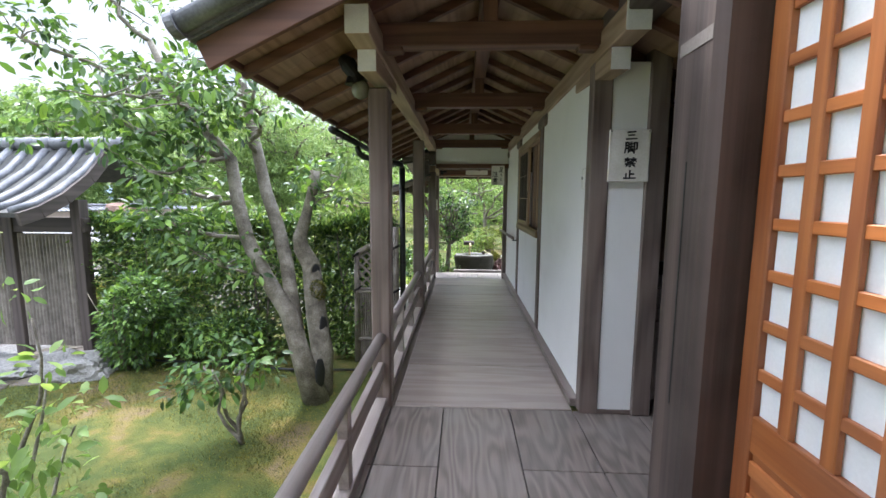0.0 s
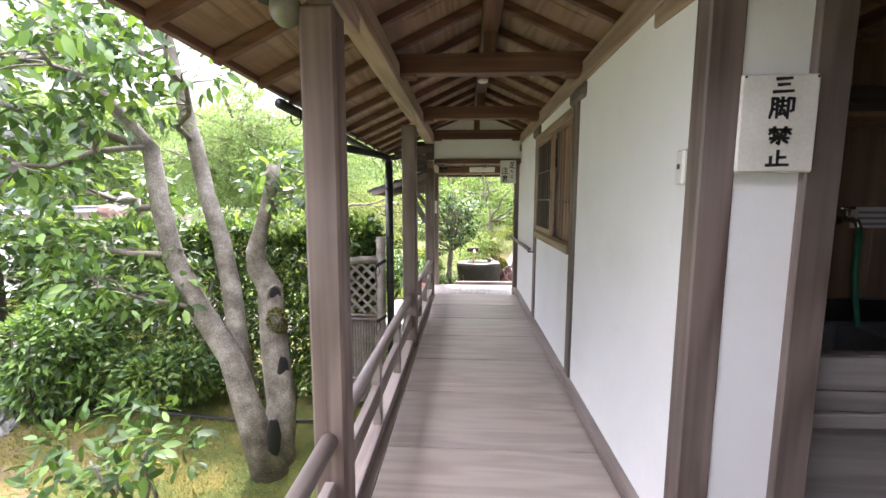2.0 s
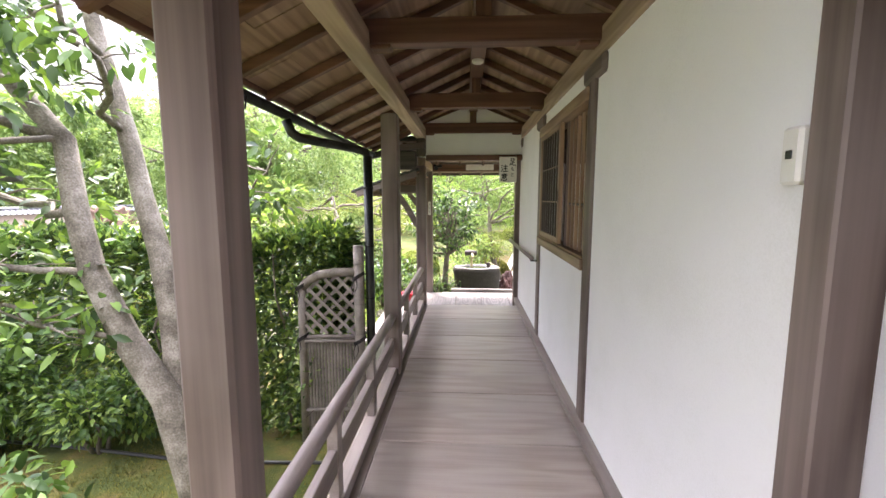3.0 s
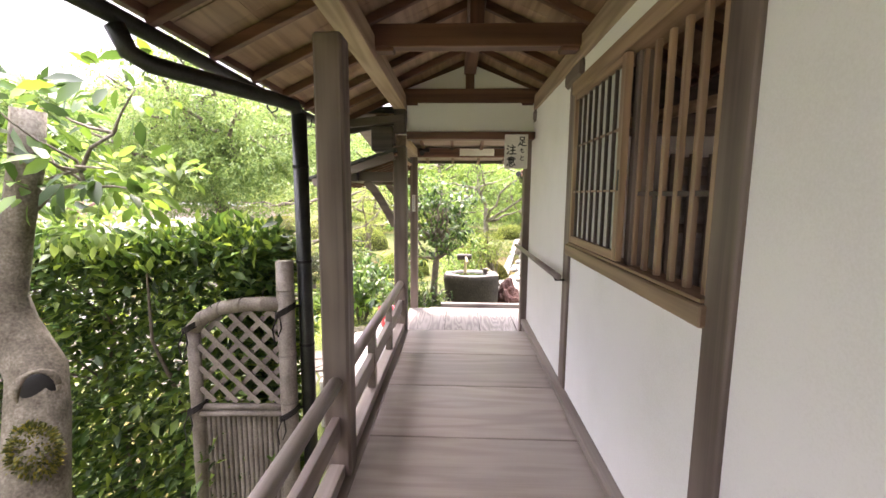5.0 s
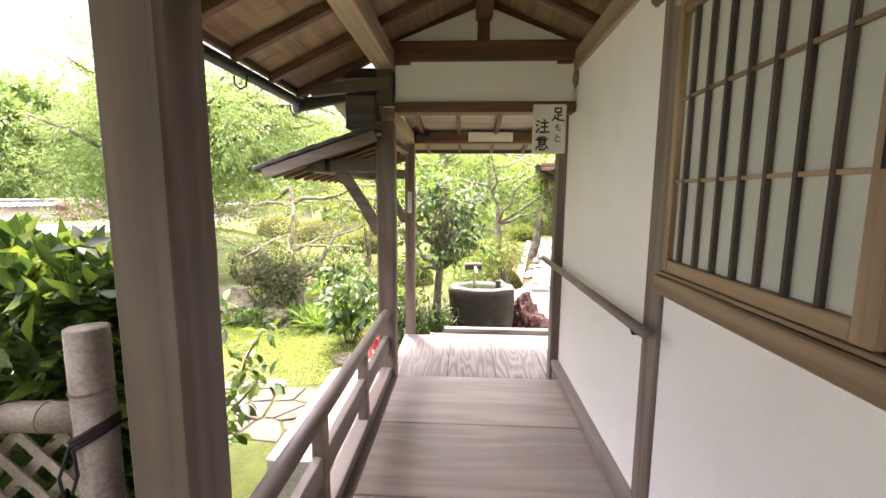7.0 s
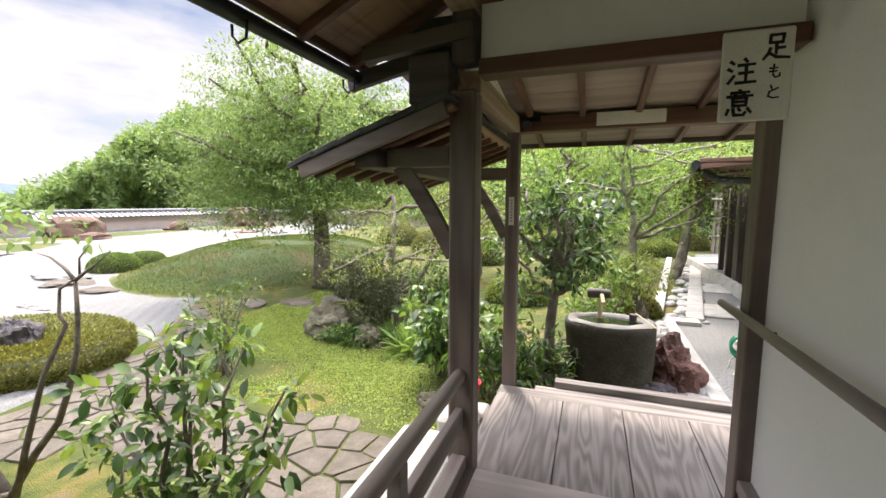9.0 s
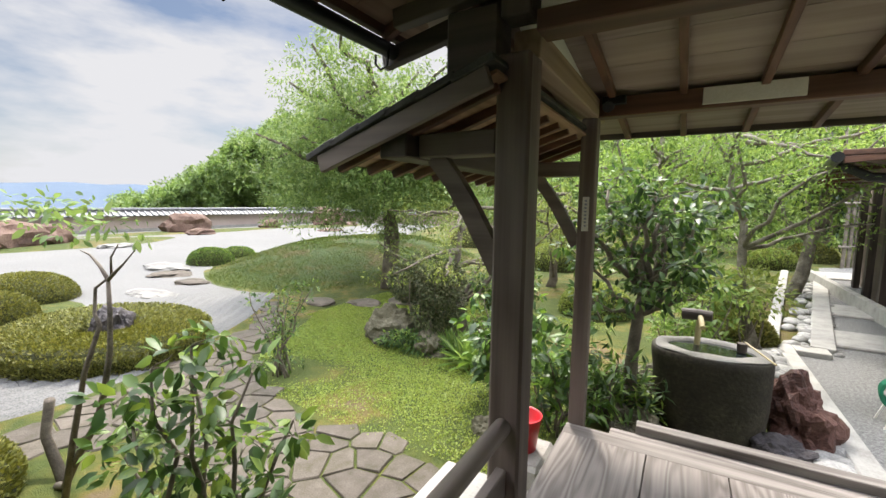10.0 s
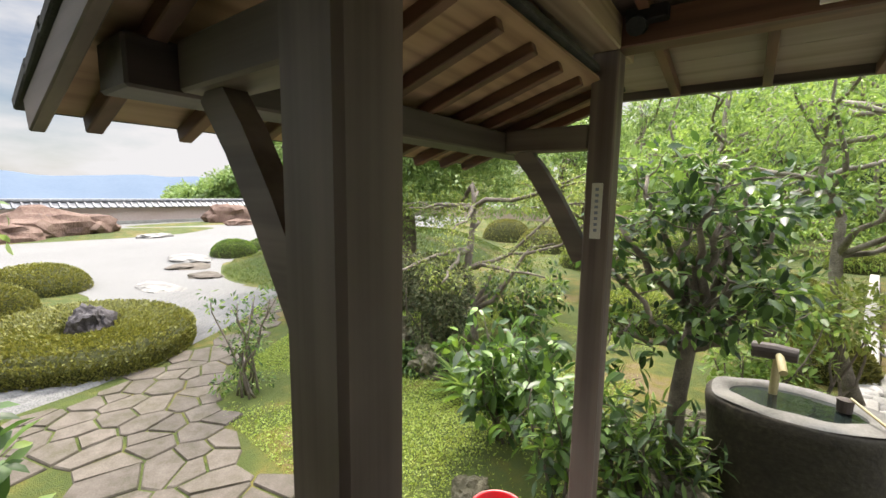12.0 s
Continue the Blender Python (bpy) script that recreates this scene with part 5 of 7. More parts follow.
m, nn, l, bs = mat_base("still_water")
bs.inputs["Base Color"].default_value = (0.012, 0.018, 0.016, 1)
bs.inputs["Roughness"].default_value = 0.03
wv = nn.new("ShaderNodeTexNoise")
wv.inputs["Scale"].default_value = 9
bp = nn.new("ShaderNodeBump")
bp.inputs["Strength"].default_value, bp.inputs["Distance"].default_value = 0.12, 0.02
l.new(wv.outputs[0], bp.inputs["Height"])
l.new(bp.outputs[0], bs.inputs["Normal"])
b = bmesh.new()
bmesh.ops.create_circle(b, cap_ends=True, segments=36, radius=1)
for v in b.verts:
    v.co = Vector((v.co.x * 0.375 - 0.02, v.co.y * 0.225 + 0.03, 0.785))
part("water", b, m, basin, "still dark water reflecting the sky")
spout = empty("bamboo_spout", "bamboo water spout on a dark log", "spout")
part("log", tube([(0.12, 11.42, 0.30), (0.26, 11.40, 0.31), (0.385, 11.38, 0.31)], [0.06, 0.058, 0.052], 14), M["dark_x"], spout)
part("upright", tube([(0.265, 11.36, -0.06), (0.27, 11.37, 0.12), (0.275, 11.39, 0.28)], 0.028, 12), M["bamboo_g"], spout)
part("pipe", tube([(0.275, 11.38, 0.31), (0.29, 11.28, 0.265), (0.30, 11.20, 0.225)], 0.026, 12), M["bamboo_g"], spout)
b = tube([(0.86, 11.0, 0.03), (0.66, 11.28, 0.12)], 0.009, 8)
ladle = empty("bamboo_ladle", "wooden ladle resting on the basin's rim", "ladle")
part("handle", b, M["bamboo_g"], ladle)
part("cup", tube([(0.64, 11.30, 0.015), (0.64, 11.30, 0.10)], [0.042, 0.045], 14), M["dark_z"], ladle)
rock("red_rock", (1.10, 11.42, GZ + 0.18), (0.27, 0.36, 0.40), M["redrock"], "dark red jasper boulder beside the basin", 2, 0.5)
rock("grey_rock", (0.98, 10.98, GZ + 0.0), (0.25, 0.24, 0.16), M["darkrock"], "wet dark stone at the foot of the basin", 4, 0.5)
rock("grey_rock", (-0.28, 10.8, GZ + 0.02), (0.26, 0.22, 0.2), M["mossrock"], "dark mossy stone under the shrubs", 6, 0.5)
rock("grey_rock", (-0.1, 11.7, GZ + 0.05), (0.4, 0.3, 0.35), M["mossrock"], "dark stone behind the basin", 9, 0.5)
kerbs = empty("kerb_stones", "pale concrete kerbs edging a pebble drain", "kerb", kind="structure")
for x0, x1, y0, y1 in ((1.42, 1.62, 10.4, 14.6), (1.62, 2.05, 14.3, 14.6)):
    part("kerb", box(x0, x1, y0, y1, GZ - 0.05, GZ + 0.09, 0.012), M["concrete"], kerbs)
part("kerb", beam((2.0, 14.6, GZ + 0.03), (4.0, 24.5, GZ + 0.03), 0.3, 0.14, 0.012), M["concrete"], kerbs)
part("kerb", beam((1.15, 13.4, GZ + 0.02), (3.1, 24.5, GZ + 0.02), 0.2, 0.12, 0.012), M["concrete"], kerbs)
apron = bmesh.new()
apron.faces.new([apron.verts.new((x, y, GZ + 0.012)) for x, y in ((1.6, 10.0), (4.2, 10.0), (8.0, 29), (4.4, 26.5), (2.1, 14.6), (1.62, 14.3))])
M["gravel_grey"] = surface("grey_fine_gravel", [(0.10, 0.10, 0.097), (0.19, 0.19, 0.185), (0.3, 0.3, 0.29)], 30, 0.9, 0.8, 0.02, fine=120)
tagged(part("ground_gravel_alley", apron, M["gravel_grey"]), "strip of grey gravel beside the building", "gravel", kind="structure")
slabs = [(2.5, 15.6, 0.55), (3.2, 18.2, 0.6), (4.4, 24.2, 0.8)]
for x, y, s in slabs:
    tagged(part("paving_slab", box(x - s, x + s * 1.3, y - s, y + s, GZ - 0.02, GZ + 0.06, 0.02), M["concrete"]), "flat paving slab in the gravel", "slab")
peb = []
for i in range(4):
    b = bmesh.new()
    bmesh.ops.create_icosphere(b, subdivisions=2, radius=1)
    for v in b.verts:
        v.co *= 1 + 0.25 * noise.noise(v.co * 1.2 + Vector((i * 5, 0, 0)))
    me = bpy.data.meshes.new("pebble")
    b.to_mesh(me)
    b.free()
    me.materials.append(M["pebble"])
    me.polygons.foreach_set("use_smooth", [True] * len(me.polygons))
    peb.append(me)
drain = empty("ground_pebble_drain", "drain bed of rounded river pebbles", "pebbles", kind="structure")
rng = random.Random(9)
count = 0
while count < 290:
    t = rng.random() ** 1.5
    y = 10.7 + 13.5 * t
    x = 1.18 + 0.22 * rng.random() if y < 13.5 else 1.2 + (y - 13.4) * 0.2 + rng.uniform(0.1, 0.75)
    if y < 14.3 and y > 11.8:
        x = rng.uniform(1.12 + max(0, y - 13.4) * .2, 1.40 + max(0, y - 13) * 0.05)
    s = rng.uniform(0.05, 0.11)
    ob = finish("pebble", rng.choice(peb), None, drain)
    ob.matrix_basis = Matrix.LocRotScale((x, y, GZ + s * 0.35), Euler((0, 0, rng.uniform(0, 6))), (s * 1.3, s, s * 0.65))
    count += 1
step = tagged(part("shoe_stone", box(-1.2, -0.62, 7.3, 8.76, GZ - 0.05, -0.30, 0.02), M["concrete"]), "pale dressed stone step beside the veranda", "step")
# red bucket
bk = empty("red_bucket", "red plastic fire bucket with white print", "bucket", (-0.86, 9.28, -0.38))
b = bmesh.new()
prof = [(0.0, 0.10), (0.005, 0.105), (0.24, 0.135), (0.255, 0.145), (0.26, 0.138), (0.25, 0.128), (0.02, 0.097)]
rings = [[b.verts.new((r * math.cos(2 * math.pi * i / 28), r * math.sin(2 * math.pi * i / 28), h)) for i in range(28)] for h, r in prof]
for r0, r1 in zip(rings, rings[1:]):
    for i in range(28):
        b.faces.new((r0[i], r0[(i + 1) % 28], r1[(i + 1) % 28], r1[i]))
b.faces.new(rings[0][::-1])
b.faces.new(rings[-1])
part("pail", b, M["red"], bk, "", True)
part("bail", tube([(0.14 * math.cos(a), 0.03, 0.245 - 0.10 * math.sin(a)) for a in np.linspace(0, math.pi, 12)], 0.004, 6), M["chrome"], bk, "thin metal bail")
for i in range(3):
    part("print_mark", box(0.04 - 0.035 * i, 0.06 - 0.035 * i, -0.1315, -0.127, 0.09, 0.13, 0.001), M["plastic_white"], bk)
tagged(part("bucket_stand", box(-1.05, -0.66, 9.06, 9.48, GZ - 0.02, -0.38, 0.03), M["concrete"]), "rough pale stone block beside the post", "stone")
bk2 = copy_thing(bk, pose(2.35, 12.35, GZ + 0.36))
tagged(bk2, "red plastic bucket hanging over a low stand")
bk3 = copy_thing(bk, pose(2.42, 12.1, GZ + 0.1, 0, 0, 40))
stand = tagged(part("low_stand", box(2.15, 2.65, 12.2, 12.6, GZ, GZ + 0.36, 0.02), M["concrete"]), "low pale stand holding a bucket", "stand")
reel = empty("hose_reel", "green hose reel with white handle on the gravel", "hose reel", (2.05, 12.2, GZ))
for i in range(5):
    part("hose_coil", tube([(0.16 * math.cos(a) * (1 - 0.06 * i), 0.04 * i - 0.08, 0.36 + 0.16 * math.sin(a) * (1 - 0.06 * i)) for a in np.linspace(0, 2 * math.pi, 20)], 0.017, 8), M["hose"], reel)
part("hub", tube([(0, -0.14, 0.36), (0, 0.14, 0.36)], 0.05, 12), M["plastic_white"], reel)
for sgn in (-1, 1):
    part("leg", tube([(-0.12, 0.13 * sgn, 0), (0, 0.13 * sgn, 0.36), (0.12, 0.13 * sgn, 0)], 0.012, 8), M["plastic_white"], reel)

# building along the alley, seen past the wall's end
bld = empty("side_building", "dark timber side building with low tiled eave", "building")
part("plinth", box(3.4, 3.55, 15.4, 24, GZ, GZ + 0.3, 0.01), M["concrete"], bld)
for y in (12.0, 14.0, 16.0, 18.0, 20.0, 22.0):
    part("post", box(2.42 + (y - 11) * .16, 2.56 + (y - 11) * .16, y, y + 0.14, GZ, 2.0, 0.006), M["dark_z"], bld)
part("wall", beam((2.72, 11.6, 0.6), (4.7, 23.6, 0.6), 0.1, 2.76, 0), M["voidwall"], bld)
part("white_panel", beam((2.68, 12.3, 0.75), (2.9, 13.7, 0.75), 0.04, 1.5, 0), M["plaster"], bld)
part("eave", beam((1.85, 11.6, 1.93), (3.8, 23.8, 1.93), 1.1, 0.05, 0.004), M["beam_y"], bld)
for i in range(9):
    y = 11.7 + 1.4 * i
    part("rafter", beam((1.3 + (y - 11.6) * .16, y, 1.86), (2.5 + (y - 11.6) * .16, y - 0.1, 1.96), 0.045, 0.06, 0.003), M["beam_x"], bld)
part("gutter", tube([(1.25, 11.6, 1.88), (3.2, 23.8, 1.88)], 0.05, 10), M["metal_dark"], bld)
part("gutter_pipe", tube([(1.36, 12.0, 1.84), (1.6, 12.05, 1.72), (2.45, 12.1, 1.68)], 0.045, 10), M["metal_dark"], bld)
# bamboo screen at the end of the alley
fen = empty("bamboo_screen", "grey bamboo screen fence at the alley's end", "fence")
for i in range(16):
    part("cane", tube([(5.2 + 0.16 * i, 27.2 + 0.02 * i, GZ), (5.2 + 0.16 * i, 27.2 + 0.02 * i, 1.9 + 0.03 * (i % 3))], 0.06, 8), M["bamboo"], fen)
for z in (0.0, 0.8, 1.6):
    part("rail", tube([(5.0, 27.12, z), (7.9, 27.45, z)], 0.05, 8), M["bamboo"], fen)

# ---- garden wall with tiled cap ----
gw = empty("garden_wall", "long pinkish plaster garden wall with grey tile cap", "wall")
part("wall", box(-33.3, -33.0, -25, 42.3, GZ - 0.5, 0.25, 0), M["wallpink"], gw)
part("footing", box(-33.4, -32.9, -25, 42.3, GZ - 0.5, GZ + 0.2, 0.02), M["concrete"], gw)
part("end_wall", box(-33.3, -14, 42.3, 42.6, GZ - 0.5, 0.25, 0), M["wallpink"], gw)
b = bmesh.new()
for s in (-1, 1):
    beam((-33.15, 8.65, 0.62), (-33.15 + s * 0.55, 8.65, 0.30), 67.6, 0.06, 0.01, b)
    for i in range(170):
        y = -25 + 0.397 * i
        tube([(-33.15, y, 0.67), (-33.15 + s * 0.58, y, 0.33)], 0.075, 5, b)
tube([(-33.15, -25, 0.74), (-33.15, 42.4, 0.74)], 0.13, 8, b)
beam((-23.5, 42.15, 0.55), (-23.5, 41.7, 0.33), 19, 0.06, 0.01, b)
for i in range(48):
    tube([(-33 + 0.4 * i, 42.4, 0.62), (-33 + 0.4 * i, 41.7, 0.36)], 0.075, 5, b)
part("tile_cap", b, M["tile"], gw, "grey tile cap with round cover tiles")

# rocks on the gravel
for i, (x, y, s, h, m) in enumerate(((-25.8, 12.0, (1.3, 1.9, 1.0), 0.45, "brownrock"), (-26.5, 13.9, (1.2, 1.4, 0.75), 0.3, "brownrock"), (-24.5, 10.6, (0.9, 1.3, 0.6), 0.2, "brownrock"),
                                     (-30.0, 22.6, (0.9, 1.4, 0.95), 0.4, "brownrock"), (-27.0, 21.9, (0.5, 0.9, 0.35), 0.08, "brownrock"), (-30, 29.5, (0.6, 0.9, 0.5), 0.2, "brownrock"),
                                     (-29.5, 35.6, (1.0, 1.7, 1.25), 0.5, "brownrock"), (-27.6, 36.6, (0.5, 0.6, 0.35), 0.1, "brownrock"), (-22.5, 15.4, (0.5, 0.8, 0.16), 0.04, "greyrock"),
                                     (-23.5, 29.8, (0.8, 1.0, 0.16), 0.02, "brownrock"), (-21, 31.0, (0.5, 0.4, 0.12), 0.02, "greyrock"), (-14.3, 13.5, (1.0, 0.6, 0.12), 0.03, "greyrock"),
                                     (-12.9, 12.9, (0.6, 0.5, 0.10), 0.02, "flag"), (-10.6, 11.3, (0.8, 0.35, 0.06), 0.02, "greyrock"), (-11.2, 12.6, (0.5, 0.4, 0.1), 0.01, "flag"), (-24.0, 4.0, (1.2, 1.8, 0.7), 0.3, "brownrock"))):
    rock("garden_rock", (x, y, GZ + h), s, M[m], "weathered reddish brown garden rock" if m == "brownrock" else "low flat grey stone in the gravel", 11 + i, 0.42, sub=3)
for i, (x, y) in enumerate(((-5.85, 13.3), (-5.2, 13.9), (-6.7, 12.85))):
    rock("stepping_stone", (x, y, GZ + 0.01 + float(mound(np.array([x]), np.array([y]))[0])), (0.4, 0.3, 0.09), M["flag"], "flat stepping stone in the moss", 40 + i, 0.25, sub=3)
rock("ring_rock", (-7.45, 9.3, GZ + 0.25), (0.26, 0.22, 0.32), M["darkrock"], "dark pointed rock inside the clipped ring hedge", 31, 0.5)
rock("grey_rock", (-3.95, 11.75, GZ + 0.16), (0.42, 0.36, 0.36), M["mossrock"], "mossy grey rock beside the azalea", 33, 0.45)
rock("grey_rock", (-3.0, 11.5, GZ + 0.05), (0.24, 0.24, 0.24), M["mossrock"], "pitted mossy rock under the azalea", 35, 0.6)
rock("grey_rock", (-4.9, 5.1, GZ + 0.05), (0.45, 0.3, 0.25), M["greyrock"], "grey boulder at the moss edge", 37, 0.4)
rock("grey_rock", (-5.8, 5.0, GZ + 0.02), (0.5, 0.35, 0.18), M["greyrock"], "low grey boulder at the moss edge", 38, 0.4)
rock("grey_rock", (-1.45, 10.0, GZ + 0.0), (0.16, 0.15, 0.13), M["mossrock"], "small stone at the lawn's edge", 39, 0.4)


# ---- plants ----
def plant(name, label, cat, trunks, leaves, mat, bark, seg=9, kind="", group="", leaf_label=""):
    """A woody plant: trunk and limbs in one part, a crown of single leaves in another."""
    t = empty(name, label, cat, group=group, kind=kind)
    tw, big = None, max(r[0] if isinstance(r, (list, tuple)) else r for _, r in trunks)
    for pts, rad in trunks:
        if rad[0] > 0.5 * big:
            part("trunk", tube(pts, rad, seg), M[bark], t, "", True)
        elif rad[0] > 0.012:
            part("limb", tube(pts, rad, max(6, seg - 2)), M[bark], t, "", True)
        else:
            tw = tube(pts, rad, 5, tw)
    if tw:
        part("twig_mass", tw, M[bark], t, "", True)["kind"] = "stuff"
    fast("crown", leaves[0], leaves[1], M[mat], t, leaf_label)
    return t


rng = random.Random(21)


def twigs(tips, n, reach, r, up=0.2):
    """Side shoots from limb points: limbs and clump centres."""
    out, cs = [], []
    for p in tips:
        for _ in range(n):
            d = Vector((rng.uniform(-1, 1), rng.uniform(-1, 1), rng.uniform(-0.35, 0.6) + up)).normalized() * reach * rng.uniform(0.6, 1.2)
            q = Vector(p) + d
            out.append(limb(p, q, r, r * 0.3, 0.25, 4, rng))
            cs.append(q)
    return out, cs


# old tree beside the corridor
TY = 4.6
A = [(-1.55, TY, GZ - 0.05), (-1.72, TY, -0.25), (-1.84, TY, 0.22), (-2.08, TY, 0.62), (-2.28, TY + .02, 1.05), (-2.38, TY + .05, 1.45), (-2.46, TY + .1, 1.9), (-2.75, TY + .1, 2.25), (-3.05, TY + .1, 2.6), (-3.2, TY, 3.1)]
B = [(-1.75, TY + .05, -0.2), (-1.86, TY + .15, 0.3), (-1.95, TY + .25, 0.75), (-2.08, TY + .36, 1.15), (-2.25, TY + .46, 1.55), (-2.34, TY + .48, 2.0), (-2.4, TY + .4, 2.5), (-2.5, TY + .3, 3.3), (-2.45, TY + .2, 3.9)]
C = [(-1.56, 4.72, GZ - 0.05), (-1.60, 4.95, -0.35), (-1.72, 5.12, 0.05), (-1.80, 5.26, 0.45), (-1.84, 5.32, 0.65), (-1.97, 5.35, 0.85), (-1.985, 5.35, 1.0), (-1.88, 5.35, 1.32), (-1.80, 5.35, 1.6), (-1.765, 5.35, 1.83)]
trunks = [(A, [.15, .11, .095, .085, .075, .07, .065, .055, .045, .03]), (B, [.085, .08, .078, .075, .07, .065, .055, .04, .025]), (C, [.14, .13, .125, .12, .115, .10, .085, .062, .064, .062])]
ends = []
for p, q, r in ((A[6], (-3.4, 4.2, 2.25), .035), (A[5], (-3.3, 4.9, 1.55), .03), (A[4], (-3.0, 4.3, 1.15), .028), (A[7], (-3.7, 4.8, 2.7), .03), (B[5], (-1.9, 4.2, 2.5), .028),
                (B[6], (-2.6, 4.0, 3.0), .03), (A[8], (-4.2, 4.2, 3.0), .03), (A[9], (-3.7, 4.4, 3.7), .025), (A[6], (-2.9, 4.0, 1.75), .025), (C[7], (-1.5, 5.5, 1.75), .015), (A[3], (-2.7, 4.3, 0.95), .02), (A[7], (-2.4, 3.8, 2.4), .022), (A[8], (-2.9, 3.6, 2.3), .02), (A[8], (-4.6, 4.9, 2.2), .02)):
    lb = limb(p, q, r, r * 0.5, 0.22, 6, rng)
    trunks.append(lb)
    ends += [lb[0][3], lb[0][4], lb[0][6]]
tw, cs = twigs(ends, 3, 0.36, 0.009, 0.1)
trunks += tw
lv = clusters([(c.x, c.y, c.z, rng.uniform(0.15, 0.26)) for c in cs], 0.11, 62, width=0.45, droop=0.3, long=True)
OLD_TREE = plant("garden_tree", "old grey multi-stemmed tree with glossy leaves beside the corridor", "tree", trunks, lv, "leaf_tree", "bark")
def hollow(c, d, w, h, lip_r=0.0):
    """A rotten hole in a trunk: a thin black lens paints its inner shade, with a swollen bark lip; d is the way it
    faces.
    """
    c, d = Vector(c), Vector(d).normalized()
    u = Vector((-d.y, d.x, 0))
    b = bmesh.new()
    bmesh.ops.create_icosphere(b, subdivisions=3, radius=1)
    for v in b.verts:
        k = 1 + 0.18 * noise.noise(v.co * 1.7 + c)
        v.co = c + u * v.co.x * w * k + d * v.co.y * 0.016 + Vector((0, 0, 1)) * v.co.z * h * k
    # no cavity is cut, black colour stands for the shade within
    part("hollow", b, M["ink_and_hole_shade"], OLD_TREE, "rotten hollow in the trunk, its shade painted black", True)
    if not lip_r:
        return
    lip = [c - d * 0.004 + u * w * 1.12 * math.cos(a) * (1 + 0.12 * noise.noise((a, h, w))) + Vector((0, 0, h * 1.1 * math.sin(a))) for a in np.linspace(0, 2 * math.pi, 25)]
    part("bark_lip", tube(lip, [lip_r + 0.004 * math.sin(3 * a) for a in np.linspace(0, 2 * math.pi, 25)], 8), M["bark"], OLD_TREE, "", True)


hollow((-1.752, 5.232, 0.60), (0.8, -0.6, 0), 0.06, 0.075, 0.013)
hollow((-1.595, 4.995, -0.1), (0.85, -0.52, 0), 0.06, 0.2)
hollow((-1.50, 4.56, -0.45), (0.75, -0.66, 0), 0.06, 0.18)
p, u = blob((-1.70, 5.14, 0.36), (0.10, 0.07, 0.13), 1500, 0.6)
v, f = leaf_arrays(p, u, 0.022, width=0.5, droop=0.0)
fast("moss_cushion", v, f, M["moss_tuft"], OLD_TREE, "yellow-green moss below the hollow")
# bright young shoots on the stub
lv = clusters([(-1.8 + rng.uniform(-.4, .45), 5.78 + rng.uniform(-.25, .25), 1.42 + rng.uniform(-.2, .26), 0.11) for _ in range(15)], 0.09, 130, width=0.45, long=True)
fast("shoot_foliage", lv[0], lv[1], M["leaf_lime"], OLD_TREE, "bright green shoots growing from the stub")

# hedge behind it
def hedge(name, x0, x1, y0, y1, z0, z1, n, size, mat, label, fluff=0.08):
    t = empty(name, label, "hedge")
    p = np.stack([RNG.uniform(x0, x1, n), RNG.uniform(y0, y1, n), RNG.uniform(z0, z1, n)], 1)
    face = RNG.integers(0, 5, n)
    face[RNG.random(n) < 0.25] = 9
    dirs = np.zeros((n, 3))
    for fidx, (ax, val, d) in enumerate(((1, y0, -1), (1, y0, -1), (2, z1, 1), (1, y1, 1), (0, x1, 1))):
        s = face == fidx
        p[s, ax] = val - d * np.abs(RNG.normal(0, fluff, s.sum()))
        dirs[s, ax] = d
    p += RNG.normal(0, 0.05, p.shape)
    bump = np.array([noise.noise((a * 1.6, c * 1.6, e * 1.6)) for a, c, e in p]) * 0.14
    p += dirs * bump[:, None]
    v, f = leaf_arrays(p, dirs + np.array([0, 0, 0.25]), size, width=0.46, droop=0.2)
    fast("foliage", v, f, M[mat], t)
    b = bmesh.new()
    m = int((x1 - x0) / 0.35)
    for i in range(m):
        x, y = x0 + 0.35 * (i + 0.5), rng.uniform(y0 + 0.2, y1 - 0.2)
        pts, rad = limb((x, y, GZ), (x + rng.uniform(-.3, .3), y + rng.uniform(-.2, .2), z1 - 0.15), 0.02, 0.006, 0.15, 5, rng)
        tube(pts, rad, 6, b)
        for _ in range(6):
            k = rng.randrange(1, 5)
            d = Vector((rng.uniform(-.5, .5), rng.uniform(-.45, .35), rng.uniform(0, .4)))
            tube([pts[k], pts[k] + d * 0.5, pts[k] + d], [0.008, 0.006, 0.003], 5, b)
    part("stem_mass", b, M["bark_d"], t)["kind"] = "stuff"
    return t


hedge("tall_hedge", -5.25, -1.0, 5.86, 6.1, GZ + 0.02, 1.18, 35000, 0.09, "leaf_hedge", "tall clipped evergreen hedge behind the moss")

